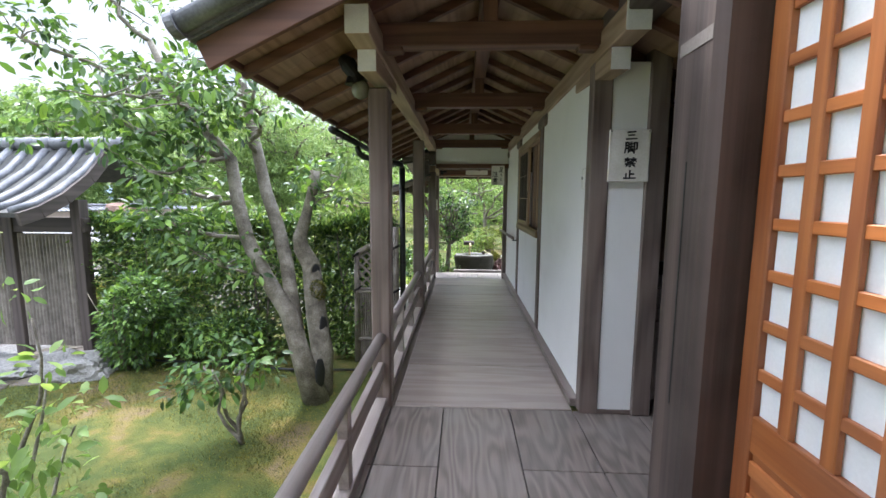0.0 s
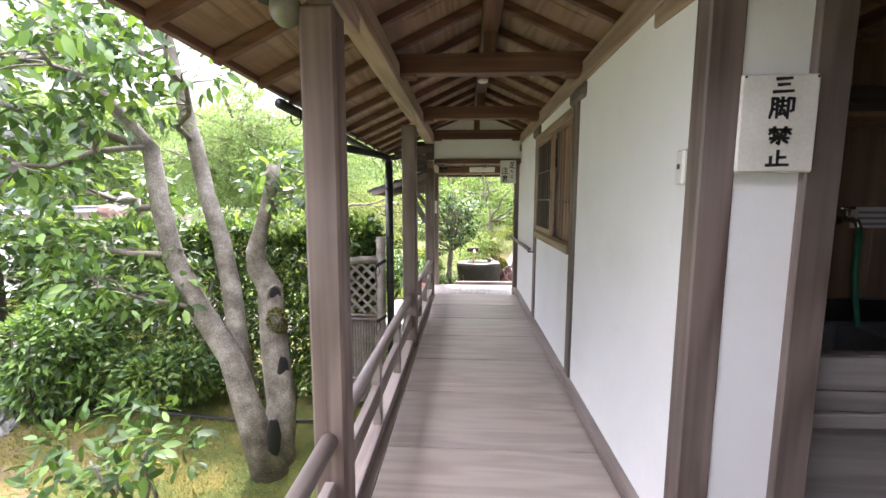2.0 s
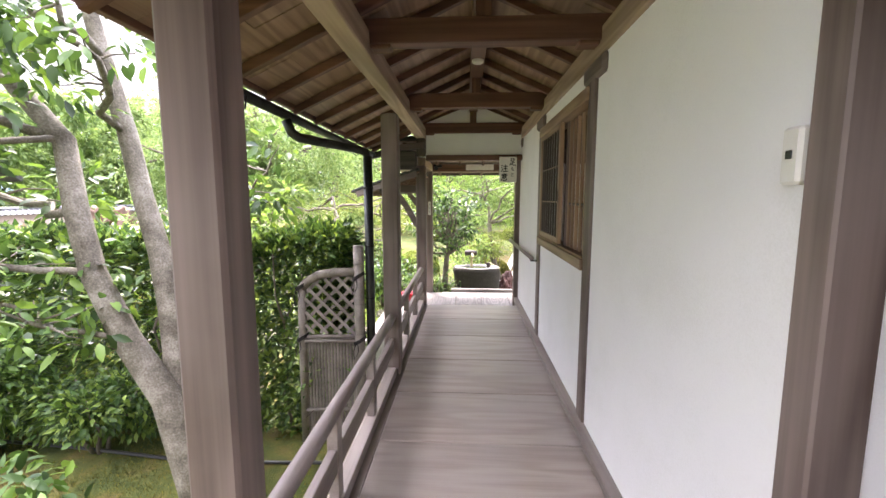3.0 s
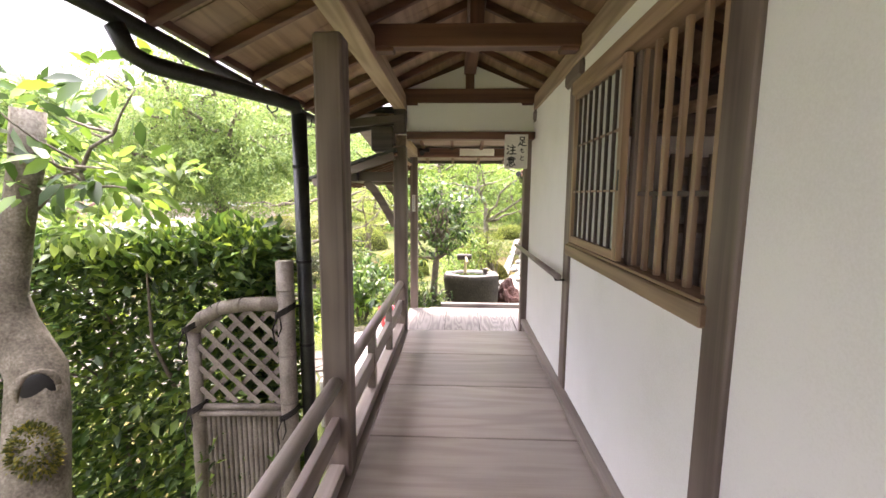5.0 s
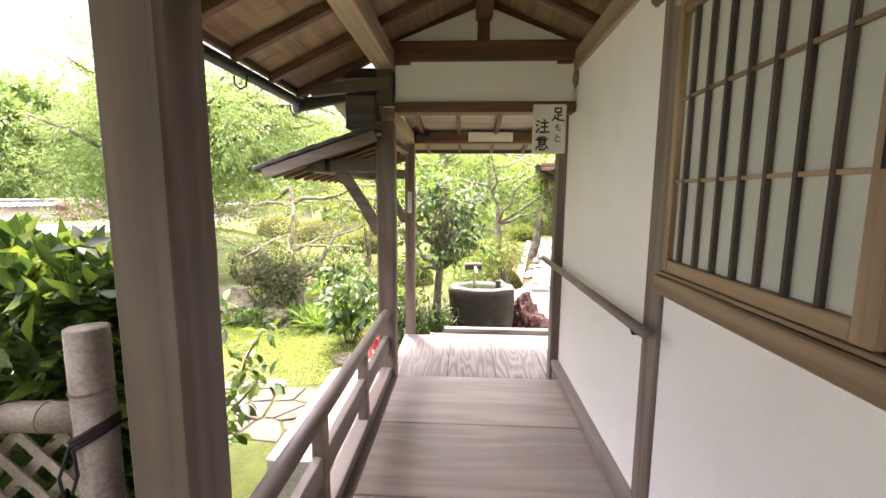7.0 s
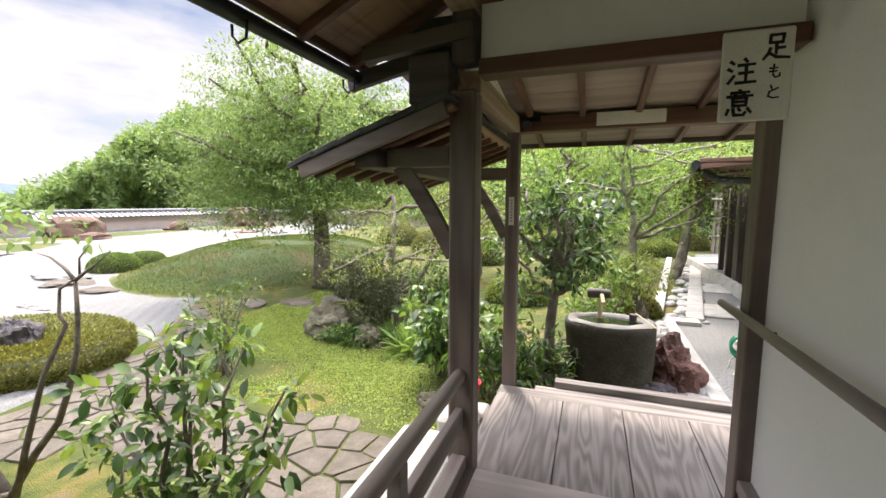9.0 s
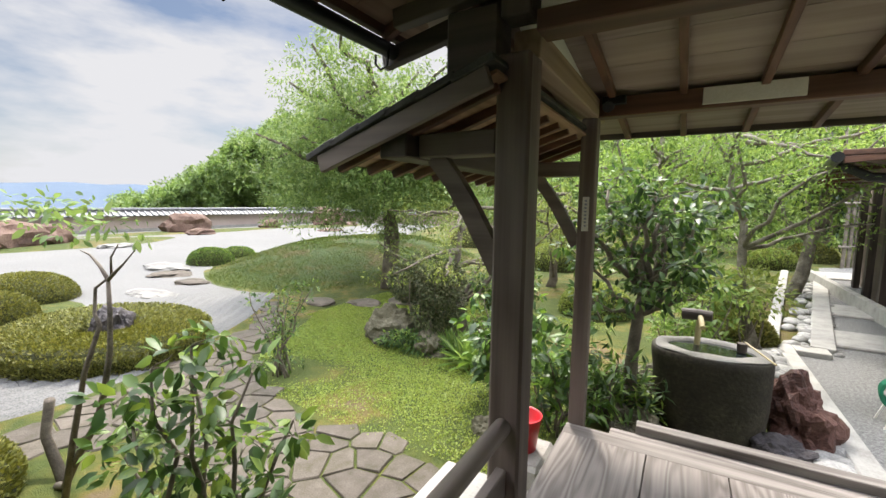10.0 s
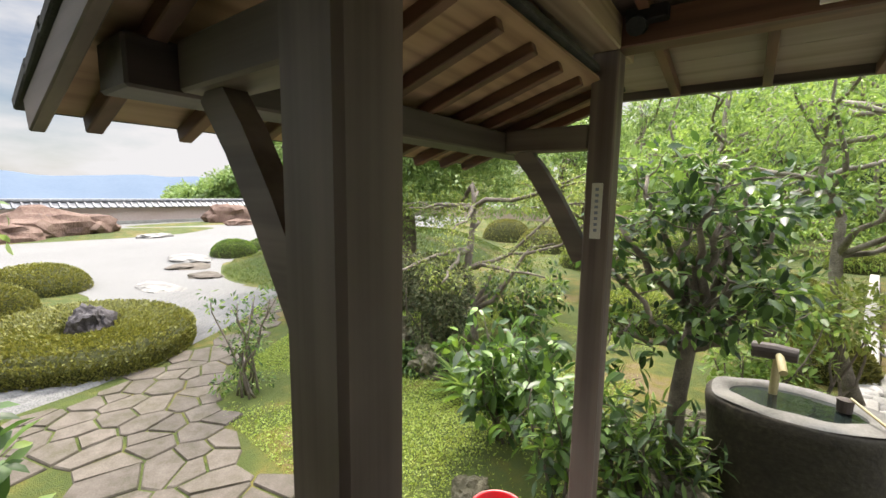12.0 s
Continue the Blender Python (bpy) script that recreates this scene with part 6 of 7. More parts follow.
# bushy shrub in front of the shed
def bush(name, label, c, r, n, size, mat, stems=5, long=False, shell=0.55, bark="bark_d", cat="shrub", z0=None, width=0.45):
    z0 = GZ if z0 is None else z0
    arrs = []
    k = 7 + int(3 * max(r))
    for i in range(k):
        u = Vector((rng.gauss(0, 1), rng.gauss(0, 1), rng.gauss(0, 1))).normalized()
        cc = (c[0] + u.x * r[0] * 0.55, c[1] + u.y * r[1] * 0.55, c[2] + u.z * r[2] * 0.55)
        p, o = blob(cc, [q * rng.uniform(0.38, 0.55) for q in r], n // k, shell)
        arrs.append(leaf_arrays(p, o, size, long=long, width=width))
    v, f = merge(arrs)
    keepz = v[:, 2] < z0 - 0.02
    v[keepz, 2] = z0 + 0.02
    tr = []
    for i in range(stems):
        a = 6.28 * i / stems
        tr.append(limb((c[0] + 0.05 * math.cos(a), c[1] + 0.05 * math.sin(a), z0 - 0.02), (c[0] + r[0] * 0.6 * math.cos(a), c[1] + r[1] * 0.6 * math.sin(a), c[2] + r[2] * 0.4), 0.02, 0.005, 0.2, 5, rng))
    return plant(name, label, cat, tr, (v, f), mat, bark, 6)


bush("shrub", "loose pale green shrub in front of the hedge", (-4.3, 5.3, 0.0), (0.75, 0.5, 0.75), 4200, 0.085, "leaf_tree")
bush("shrub", "loose evergreen shrub at the hedge's foot", (-3.2, 5.5, -0.35), (0.7, 0.4, 0.45), 2600, 0.08, "leaf_hedge")
# small shrub standing in the moss
tr = [limb((-1.95, 3.72, GZ), (-2.05 + dx, 3.7 + dy, -0.08 + dz), 0.022, 0.008, 0.25, 6, rng) for dx, dy, dz in ((-.3, .1, 0), (.18, .05, .05), (-.05, -.15, .1), (.05, .2, -.05))]
lv = clusters([(-2.02 + rng.uniform(-.42, .4), 3.7 + rng.uniform(-.3, .3), 0.02 + rng.uniform(-.22, .2), 0.14) for _ in range(26)], 0.10, 60, width=0.45, long=True)
plant("small_shrub", "small twisted shrub growing in the moss", "shrub", tr, lv, "leaf_tree", "bark")
# leaves close to the veranda where the walk begins
lv = clusters([(-2.35 + rng.uniform(-.4, .35), 2.0 + rng.uniform(-.4, .5), 0.35 + rng.uniform(-1.0, 0.75), 0.16) for _ in range(30)], 0.10, 42, width=0.5, long=True)
tr = [limb((-2.4, 2.1, GZ), (-2.35 + rng.uniform(-.35, .35), 2.1 + rng.uniform(-.4, .4), rng.uniform(-.2, 1.1)), 0.02, 0.005, 0.2, 6, rng) for _ in range(7)]
plant("veranda_shrub", "leafy shrub with young yellow-green leaves by the veranda", "shrub", tr, lv, "leaf_lime", "bark")
# shrub by the platform
tr = [limb((-1.95, 7.5, GZ), (-1.9 + dx, 7.5 + dy * 0.8, 0.38 + dz * 0.85), 0.022, 0.006, 0.14, 6, rng) for dx, dy, dz in ((-.62, .0, -.12), (.6, .1, .12), (-.1, -.15, .3), (.25, .2, .25), (-.35, .15, .2), (.62, -.1, -.25), (.0, .0, .42), (-.65, -.1, -.4))]
tw, cs = twigs([t[0][k] for t in tr for k in (2, 3, 4, 5, 6)], 2, 0.13, 0.004, 0.3)
lv = clusters([(c.x, c.y, c.z, 0.08) for c in cs], 0.10, 150, width=0.5, long=True)
plant("platform_shrub", "open camellia-like shrub beside the veranda", "shrub", tr + tw, lv, "leaf_hedge", "bark_d")
# bare crooked sapling
SY = 7.55
tr = [([(-3.95, SY, GZ), (-3.8, SY, -0.72), (-3.45, SY, -0.32), (-3.16, SY, -0.04), (-3.01, SY, 0.22), (-2.89, SY, 0.5), (-2.855, SY, 0.72), (-2.845, SY, 0.95)], [.032, .028, .025, .022, .019, .016, .014, .011]),
      ([(-3.72, SY - .03, GZ), (-3.48, SY - .03, -0.25), (-3.2, SY - .03, 0.3), (-2.92, SY - .03, 0.66), (-2.98, SY - .03, 0.72), (-2.97, SY - .02, 0.88), (-2.87, SY, 0.94)], [.024, .021, .016, .013, .011, .009, .007]),
      ([(-2.845, SY, 0.94), (-2.95, SY, 1.02), (-3.07, SY, 1.076), (-3.2, SY, 1.093)], [.013, .01, .007, .003]), ([(-2.845, SY, 0.94), (-2.74, SY, 1.0), (-2.638, SY, 1.054), (-2.5, SY, 1.14)], [.012, .01, .006, .003]),
      ([(-2.80, SY, 0.97), (-2.79, SY, 1.08), (-2.69, SY, 1.16)], [.008, .006, .003]), ([(-4.0, SY + .05, GZ), (-4.3, SY + .05, -0.5), (-4.14, SY + .05, -0.16)], [.042, .036, .036])]
lv = clusters([(-3.9 + rng.uniform(-.75, .75), SY + .2 + rng.uniform(-.3, .3), 1.27 + rng.uniform(-.12, .16), 0.11) for _ in range(26)], 0.085, 60, width=0.45, long=True)
plant("crooked_sapling", "thin crooked sapling with a few bright leaves", "tree", tr, lv, "leaf_willow", "bark_d")
# slender speckled plants on the lawn
tr = [limb((-4.22 + rng.uniform(-.15, .15), 9.85 + rng.uniform(-.1, .1), GZ), (-4.18 + rng.uniform(-.42, .42), 9.85 + rng.uniform(-.3, .3), 0.22 + rng.uniform(-.45, .2)), 0.015, 0.005, 0.12, 6, rng) for _ in range(9)]
lv = clusters([(t[0][k].x, t[0][k].y, t[0][k].z + 0.03, 0.10) for t in tr for k in (3, 4, 5, 6)] + [(-4.2 + rng.uniform(-.3, .3), 9.85 + rng.uniform(-.3, .3), GZ + 0.12, 0.12) for _ in range(8)], 0.065, 130, width=0.38)
plant("nandina", "slender upright shrub with fine leaves on the lawn", "shrub", tr, lv, "leaf_hedge", "bark_d")

# clipped ring hedge and round bushes
def clipped(name, label, c, r, h, n, ring=0.0, mat="leaf_clip", size=0.045, top=0.35):
    t = empty(name, label, "clipped bush")
    a = RNG.uniform(0, 2 * np.pi, n)
    inner = ring
    if ring:
        w = RNG.uniform(0, 1, n)
        prof_r = inner + (1 - inner) * w
        edge = np.minimum((1 - w) / 0.16, w / 0.2).clip(0, 1)
        z = h * np.sqrt(1 - (1 - edge) ** 2)
        side = RNG.random(n) < 0.4
        prof_r = np.where(side, np.where(RNG.random(n) < 0.75, 1.0, inner), prof_r)
        z = np.where(side, RNG.uniform(0, h * 0.8, n), z)
    else:
        w = np.sqrt(RNG.uniform(0, 1, n))
        prof_r = w
        z = h * np.sqrt(np.maximum(0, 1 - w ** 2.4))
        side = RNG.random(n) < 0.35
        s2 = RNG.uniform(0, 0.8, n)
        prof_r, z = np.where(side, (1 - s2 ** 2) ** (1 / 2.4), prof_r), np.where(side, s2 * h, z)
    x, y = c[0] + r[0] * prof_r * np.cos(a), c[1] + r[1] * prof_r * np.sin(a)
    p = np.stack([x, y, GZ + z + RNG.normal(0, 0.012, n)], 1)
    o = np.stack([np.cos(a) * 0.6, np.sin(a) * 0.6, np.full(n, 0.9)], 1)
    v, f = leaf_arrays(p, o, size, width=0.55, droop=0.0)
    fast("foliage", v, f, M[mat], t)
    # an added dark shell stands for the shade between the inner leaves
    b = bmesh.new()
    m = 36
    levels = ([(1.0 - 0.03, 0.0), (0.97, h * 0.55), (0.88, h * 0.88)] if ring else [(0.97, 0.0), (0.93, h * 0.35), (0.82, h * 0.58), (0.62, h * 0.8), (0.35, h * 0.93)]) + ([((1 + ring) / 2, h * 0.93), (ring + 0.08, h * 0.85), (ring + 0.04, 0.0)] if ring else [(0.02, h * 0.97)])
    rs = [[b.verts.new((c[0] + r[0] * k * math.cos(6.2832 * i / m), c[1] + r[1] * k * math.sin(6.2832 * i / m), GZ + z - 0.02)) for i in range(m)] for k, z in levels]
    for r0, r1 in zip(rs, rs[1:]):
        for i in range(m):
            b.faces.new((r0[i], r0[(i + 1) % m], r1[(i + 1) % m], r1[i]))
    part("inner_mass", b, M["clip_shade_core"], t)
    return t


# shade inside the bushes, put into a dark colour
M["clip_shade_core"] = surface("clipped_bush_inner_shade", [(0.03, 0.035, 0.01), (0.06, 0.065, 0.018)], 14, 0.95, 0.5, 0.02)
clipped("ring_hedge", "low clipped ring-shaped hedge round a rock", (-7.35, 9.2), (1.55, 1.28), 0.34, 30000, 0.28)
clipped("round_bush", "dense clipped dome bush beside the gravel", (-10.4, 8.6), (0.75, 0.7), 0.52, 7000)
clipped("round_bush", "broad clipped dome bush beside the gravel", (-12.3, 9.6), (1.15, 0.9), 0.55, 9000)
clipped("round_bush", "small dark clipped bush on the mossy shore", (-14.2, 14.9), (0.85, 0.7), 0.55, 6000, mat="leaf_hedge")
clipped("round_bush", "low clipped bush on the mossy hill", (-15.2, 16.6), (0.7, 0.6), 0.38, 3500, mat="leaf_hedge")
clipped("round_bush", "low clipped bush at the path's edge", (-4.6, 6.9), (0.8, 0.6), 0.38, 7000)
# azalea on its rock, fern-like plants
bush("azalea", "dense variegated azalea growing over grey rocks", (-3.35, 11.95, 0.0), (0.72, 0.6, 0.62), 11000, 0.055, "leaf_azalea", 7, shell=0.7)
bush("low_plant", "low mossy plants at the rock's foot", (-3.35, 11.45, -0.64), (0.6, 0.3, 0.15), 1600, 0.07, "leaf_hedge", 4)
for x, y, s in ((-2.35, 11.4, 1.0), (-2.75, 11.7, 0.9), (-1.95, 11.3, 0.8), (-2.1, 12.0, 1.1)):
    p = np.repeat(np.array([[x, y, GZ + 0.02]]), 160, 0) + RNG.normal(0, 0.07, (160, 3)) * np.array([1, 1, 0])
    o = unit(RNG.normal(0, 1, (160, 3)) * np.array([1, 1, 0.35]) + np.array([0, 0, 0.75]))
    v, f = leaf_arrays(p, o, 0.42 * s, width=0.09, droop=-0.1, long=True)
    tagged(fast("grass_clump", v, f, M["leaf_lime"]), "arching green lily-like clump on the lawn", "plant", "lily clumps")
# leafy shrubs between the posts
def loose(name, label, x, y, rx, ry, z1, stems, leaf, mat, per=110, width=0.45, low=2):
    """An open shrub: upright stems, side shoots, leaves in small tufts along them."""
    tr = []
    for i in range(stems):
        a = 6.2832 * (i + rng.random()) / stems
        k = rng.uniform(0.35, 1.0)
        tr.append(limb((x + 0.06 * math.cos(a), y + 0.06 * math.sin(a), GZ - 0.02), (x + rx * k * math.cos(a), y + ry * k * math.sin(a), GZ + (z1 - GZ) * rng.uniform(0.55, 1.0)), 0.014, 0.004, 0.16, 6, rng))
    tw, cs = twigs([t[0][k] for t in tr for k in range(low, 7)], 2, 0.17, 0.004, 0.15)
    lv = clusters([(c.x, c.y, max(c.z, GZ + 0.1), rng.uniform(0.08, 0.13)) for c in cs], leaf, per, width=width, long=True)
    return plant(name, label, "shrub", tr + tw, lv, mat, "bark_d", 7)


loose("shrub", "leafy bright shrub beside the red bucket", -1.6, 10.8, 0.5, 0.45, 0.42, 9, 0.14, "leaf_tree", 62)
loose("shrub", "upright leafy shrub behind the platform post", -0.85, 10.3, 0.28, 0.28, 0.35, 6, 0.12, "leaf_tree", 62)
loose("shrub", "low bamboo-grass in front of the basin", -0.62, 10.75, 0.35, 0.3, -0.1, 8, 0.15, "leaf_tree", 42, 0.22, 1)
loose("shrub", "low bamboo-grass beside the basin's foot", -0.3, 11.0, 0.3, 0.25, -0.3, 8, 0.13, "leaf_hedge", 55, 0.25, 1)
loose("shrub", "thin bright shrub beyond the basin", 0.2, 12.6, 0.6, 0.5, 0.5, 9, 0.09, "leaf_lime", 100)
loose("shrub", "leafy shrub behind the lawn", -2.6, 13.3, 0.7, 0.5, 0.5, 10, 0.10, "leaf_hedge", 110)
for x, y in ((-1.42, 9.95), (-1.22, 9.72)):
    tagged(part("ground_cap", tube([(x, y, GZ - 0.05), (x, y, GZ + 0.05)], 0.04, 14), M["concrete"]), "small grey pipe cap set in the lawn", "pipe cap")
# camellia by the basin
T = [(-0.30, 11.0, GZ - 0.05), (-0.31, 11.0, -0.35), (-0.295, 11.0, 0.0), (-0.265, 11.0, 0.32), (-0.24, 11.0, 0.52)]
trunks = [(T, [.08, .068, .06, .056, .05])]
ends = []
for q, r in (((-0.75, 10.9, 1.2), .042), ((-0.12, 10.95, 1.25), .045), ((-0.4, 11.2, 1.45), .038), ((0.22, 11.0, 0.85), .03), ((-0.85, 11.1, 0.85), .03), ((0.15, 11.3, 1.3), .03), ((-0.15, 10.75, 1.5), .034), ((-0.6, 11.1, 1.55), .034), ((0.0, 11.2, 1.55), .034), ((0.22, 10.9, 0.55), .028), ((-0.75, 10.75, 0.4), .028), ((-0.05, 10.8, 0.9), .028)):
    lb = limb(T[4] if r > 0.03 else T[3], q, r, r * 0.4, 0.2, 6, rng)
    trunks.append(lb)
    ends += [lb[0][4], lb[0][5], lb[0][6]]
tw, cs = twigs(ends, 3, 0.3, 0.008, 0.05)
lv = clusters([(c.x, c.y, c.z, rng.uniform(0.09, 0.15)) for c in cs], 0.10, 105, width=0.46, long=True)
plant("camellia_tree", "open glossy camellia tree beside the water basin", "tree", trunks + tw, lv, "leaf_camellia", "bark_d")


def big_tree(name, label, base, top, spread, n_limb, leaf, per, mat, bark, r=0.16, weep=0.0, clump=0.55, z_lo=0.4, fork=0.35):
    base, top = Vector(base), Vector(top)
    tk = limb(base - Vector((0, 0, 0.1)), top, r, r * 0.25, 0.08, 8, rng)
    trunks, cs = [tk], []
    for i in range(n_limb):
        k = rng.randrange(int(8 * fork), 9)
        p = tk[0][k]
        a = 6.2832 * (i + rng.random()) / n_limb
        q = Vector((base.x + spread * math.cos(a) * rng.uniform(0.5, 1.05), base.y + spread * math.sin(a) * rng.uniform(0.5, 1.05), base.z + (top.z - base.z) * rng.uniform(z_lo, 1.08)))
        lb = limb(p, q, r * 0.4, r * 0.1, 0.2, 6, rng)
        trunks.append(lb)
        for s in lb[0][2:]:
            for _ in range(2):
                c = s + Vector((rng.uniform(-1, 1), rng.uniform(-1, 1), rng.uniform(-.6, .6))) * clump
                cs.append((c.x, c.y, c.z, clump * rng.uniform(0.55, 1.0)))
                if weep:
                    for j in range(3):
                        w = weep * rng.uniform(0.3, 1.0)
                        cs.append((c.x + rng.uniform(-.4, .4), c.y + rng.uniform(-.4, .4), c.z - w, clump * 0.5))
    lv = clusters(cs, leaf, per, width=0.4)
    return plant(name, label, "tree", trunks, lv, mat, bark, 8)


# twisted fruit tree on the hill, middle-distance trees
big_tree("twisted_tree", "low twisted tree with yellow-green leaves on the hill", (-3.15, 12.75, GZ), (-3.35, 12.9, 1.55), 1.7, 15, 0.055, 60, "leaf_pine", "bark_d", 0.1, clump=0.27, z_lo=0.5, fork=0.3)
big_tree("twisted_tree", "low spreading tree with yellow-green leaves", (-3.0, 17.5, GZ), (-2.6, 17.8, 1.7), 2.2, 11, 0.08, 40, "leaf_pine", "bark_d", 0.13, clump=0.4, z_lo=0.5, fork=0.2)
big_tree("weeping_tree", "tall weeping cherry tree beside the mossy hill", (-6.4, 14.9, GZ + 0.1), (-7.1, 15.0, 4.3), 3.2, 42, 0.095, 50, "leaf_willow", "bark_d", 0.24, weep=1.6, clump=0.5, z_lo=0.62, fork=0.5)
big_tree("maple", "slender maple with bright leaves behind the basin", (1.15, 13.5, GZ), (0.45, 13.3, 2.4), 1.7, 16, 0.06, 52, "leaf_lime", "bark", 0.085, clump=0.32, z_lo=0.55, fork=0.5)
big_tree("maple", "bright green maple behind the garden", (-0.5, 21.0, GZ), (-0.8, 21.5, 4.8), 3.2, 14, 0.15, 17, "leaf_lime", "bark", 0.15, clump=0.65, z_lo=0.3)
big_tree("maple", "leaning maple over the pebble drain", (2.4, 19.5, GZ), (3.2, 21, 5.0), 3.0, 13, 0.15, 16, "leaf_lime", "bark", 0.16, clump=0.65, z_lo=0.35)
big_tree("evergreen_tree", "dark evergreen tree at the garden's end", (5.5, 31, GZ), (5.5, 31, 7.0), 3.6, 16, 0.26, 9, "leaf_dark", "bark_d", 0.22, clump=0.9, z_lo=0.15)
big_tree("evergreen_tree", "evergreen tree behind the maples", (0.5, 31, GZ), (0.5, 31, 6.5), 4.0, 16, 0.26, 9, "leaf_bamboo", "bark_d", 0.22, clump=0.9, z_lo=0.1)
big_tree("evergreen_tree", "broad green tree behind the maples", (-4.5, 30, GZ), (-4.5, 30, 6.0), 4.2, 16, 0.26, 9, "leaf_willow", "bark_d", 0.22, clump=0.9, z_lo=0.1)
big_tree("evergreen_tree", "broad green tree behind the hill", (-9.5, 33, GZ), (-9.5, 33, 5.5), 4.2, 16, 0.26, 9, "leaf_bamboo", "bark_d", 0.22, clump=0.9, z_lo=0.1)
for i, (x, y, rr2) in enumerate(((-1.4, 15.2, 0.7), (0.9, 14.6, 0.55), (-3.8, 20.8, 1.0), (0.9, 19.5, 0.6), (2.9, 25.5, 0.8), (-6.5, 23.5, 1.1), (-1.5, 25.0, 1.1), (-9.5, 26, 1.2), (0.4, 13.1, 0.4), (4.6, 28.8, 0.9))):
    clipped("round_bush", "rounded clipped azalea bush in the back garden", (x, y), (rr2, rr2 * 0.9), rr2 * 0.85, 4500, mat="leaf_clip" if i % 2 else "leaf_pine", size=0.06)
bush("shrub", "thin light shrub over the basin's back", (0.75, 13.2, 0.05), (0.7, 0.6, 0.65), 2200, 0.075, "leaf_pine", 7)


# ---- woods and distance ----
def woods(name, label, spots, leaf, mat, per):
    """Far foliage in many small plumes with ragged edges."""
    arrs = []
    for x, y, z, r in spots:
        p, u = blob((x, y, z), (r * 0.75, r * 0.75, r * rng.uniform(0.7, 1.7)), per, 0.1)
        arrs.append(leaf_arrays(p, u, leaf, width=0.45, droop=0.6))
    v, f = merge(arrs)
    return tagged(fast(name, v, f, M[mat]), label, "woods", kind="stuff")


spots = []
for i in range(900):
    t = rng.random()
    az = radians(68 - 46 * t)
    d = rng.uniform(50, 78)
    h = 1.5 + 12.5 * float(smooth(0.0, 0.42, t))
    spots.append((-d * math.sin(az), 6 + d * math.cos(az), GZ + h * rng.uniform(0.05, 1.0) * (d / 64), rng.uniform(0.6, 1.5)))
woods("bamboo_grove", "dense bamboo grove on the slope behind the wall", spots, 0.5, "leaf_bamboo", 230)
spots = [(-45 + rng.uniform(-4, 4), 38 + rng.uniform(0, 22), GZ + rng.uniform(-4, 1.0), rng.uniform(1.5, 2.6)) for _ in range(40)]
woods("slope_woods", "bushy slope falling away behind the garden wall", spots, 0.6, "leaf_bamboo", 550)
spots = [(-14 + 38 * rng.random(), 38 + rng.uniform(0, 12), GZ + rng.uniform(0, 8.5), rng.uniform(0.9, 2.0)) for _ in range(330)]
woods("back_woods", "bright mixed woods behind the garden", spots, 0.5, "leaf_willow", 300)
spots = [(-46 - rng.uniform(0, 20), -2 + rng.uniform(-26, 30), GZ - 3 + rng.uniform(-4, 0.5), rng.uniform(2, 3.5)) for _ in range(60)]
woods("valley_woods", "treetops on the slope below the wall", spots, 0.8, "leaf_bamboo", 380)
# far hills as one low range, aerial haze put into their colour
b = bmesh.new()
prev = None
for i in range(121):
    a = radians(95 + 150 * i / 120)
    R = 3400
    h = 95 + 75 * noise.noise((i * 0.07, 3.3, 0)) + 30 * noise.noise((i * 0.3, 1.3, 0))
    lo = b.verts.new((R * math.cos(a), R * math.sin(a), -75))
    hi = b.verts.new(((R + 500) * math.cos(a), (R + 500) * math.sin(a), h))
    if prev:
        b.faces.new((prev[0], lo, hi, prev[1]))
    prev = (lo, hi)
tagged(part("backdrop_hills", b, M["hill"], None, "", True), "hills on the far horizon, painted blue for haze", "hills", kind="structure")

# ---- gatehouse beyond the moss garden ----
gh = empty("gatehouse", "small gatehouse with curved tile roof and bamboo panels", "building")
GX0, GX1 = -9.0, -5.2
pr = [(6.25, 2.16), (5.9, 1.80), (5.5, 1.52), (5.15, 1.35), (4.88, 1.27)]
b = bmesh.new()
for (ya, za), (yb, zb) in zip(pr, pr[1:]):
    beam(((GX0 + GX1) / 2, ya, za), ((GX0 + GX1) / 2, yb, zb), GX1 - GX0, 0.06, 0.004, b)
beam(((GX0 + GX1) / 2, 6.25, 2.16), ((GX0 + GX1) / 2, 6.9, 1.75), GX1 - GX0, 0.06, 0.004, b)
part("roof_deck", b, M["bark_roof"], gh)
for i in range(14):
    x = GX0 + 0.1 + (GX1 - GX0 - 0.15) * i / 13
    part("cover_tile", tube([(x, y, z + 0.05) for y, z in pr], 0.055, 8), M["tile"], gh, "", True)
for i in range(15):
    x = GX0 + (GX1 - GX0) * i / 14
    part("ridge_tile", tube([(x, 6.25, 2.27), (x + 0.24, 6.25, 2.27)], [0.085, 0.1], 12), M["tile"], gh, "", True)
b = bmesh.new()
for (ya, za), (yb, zb) in zip(pr, pr[1:]):
    beam((GX1 + 0.02, ya, za - 0.05), (GX1 + 0.02, yb, zb - 0.05), 0.05, 0.16, 0.004, b)
part("verge_board", b, M["dark_y"], gh)
part("beam", box(GX0, GX1 + 0.05, 5.7, 5.82, 1.0, 1.2, 0.005), M["dark_x"], gh)
for x in (-8.7, -7.4, -6.25, -5.25):
    part("post", box(x - 0.07, x + 0.07, 5.68, 5.83, GZ, 1.45, 0.006), M["dark_z"], gh)
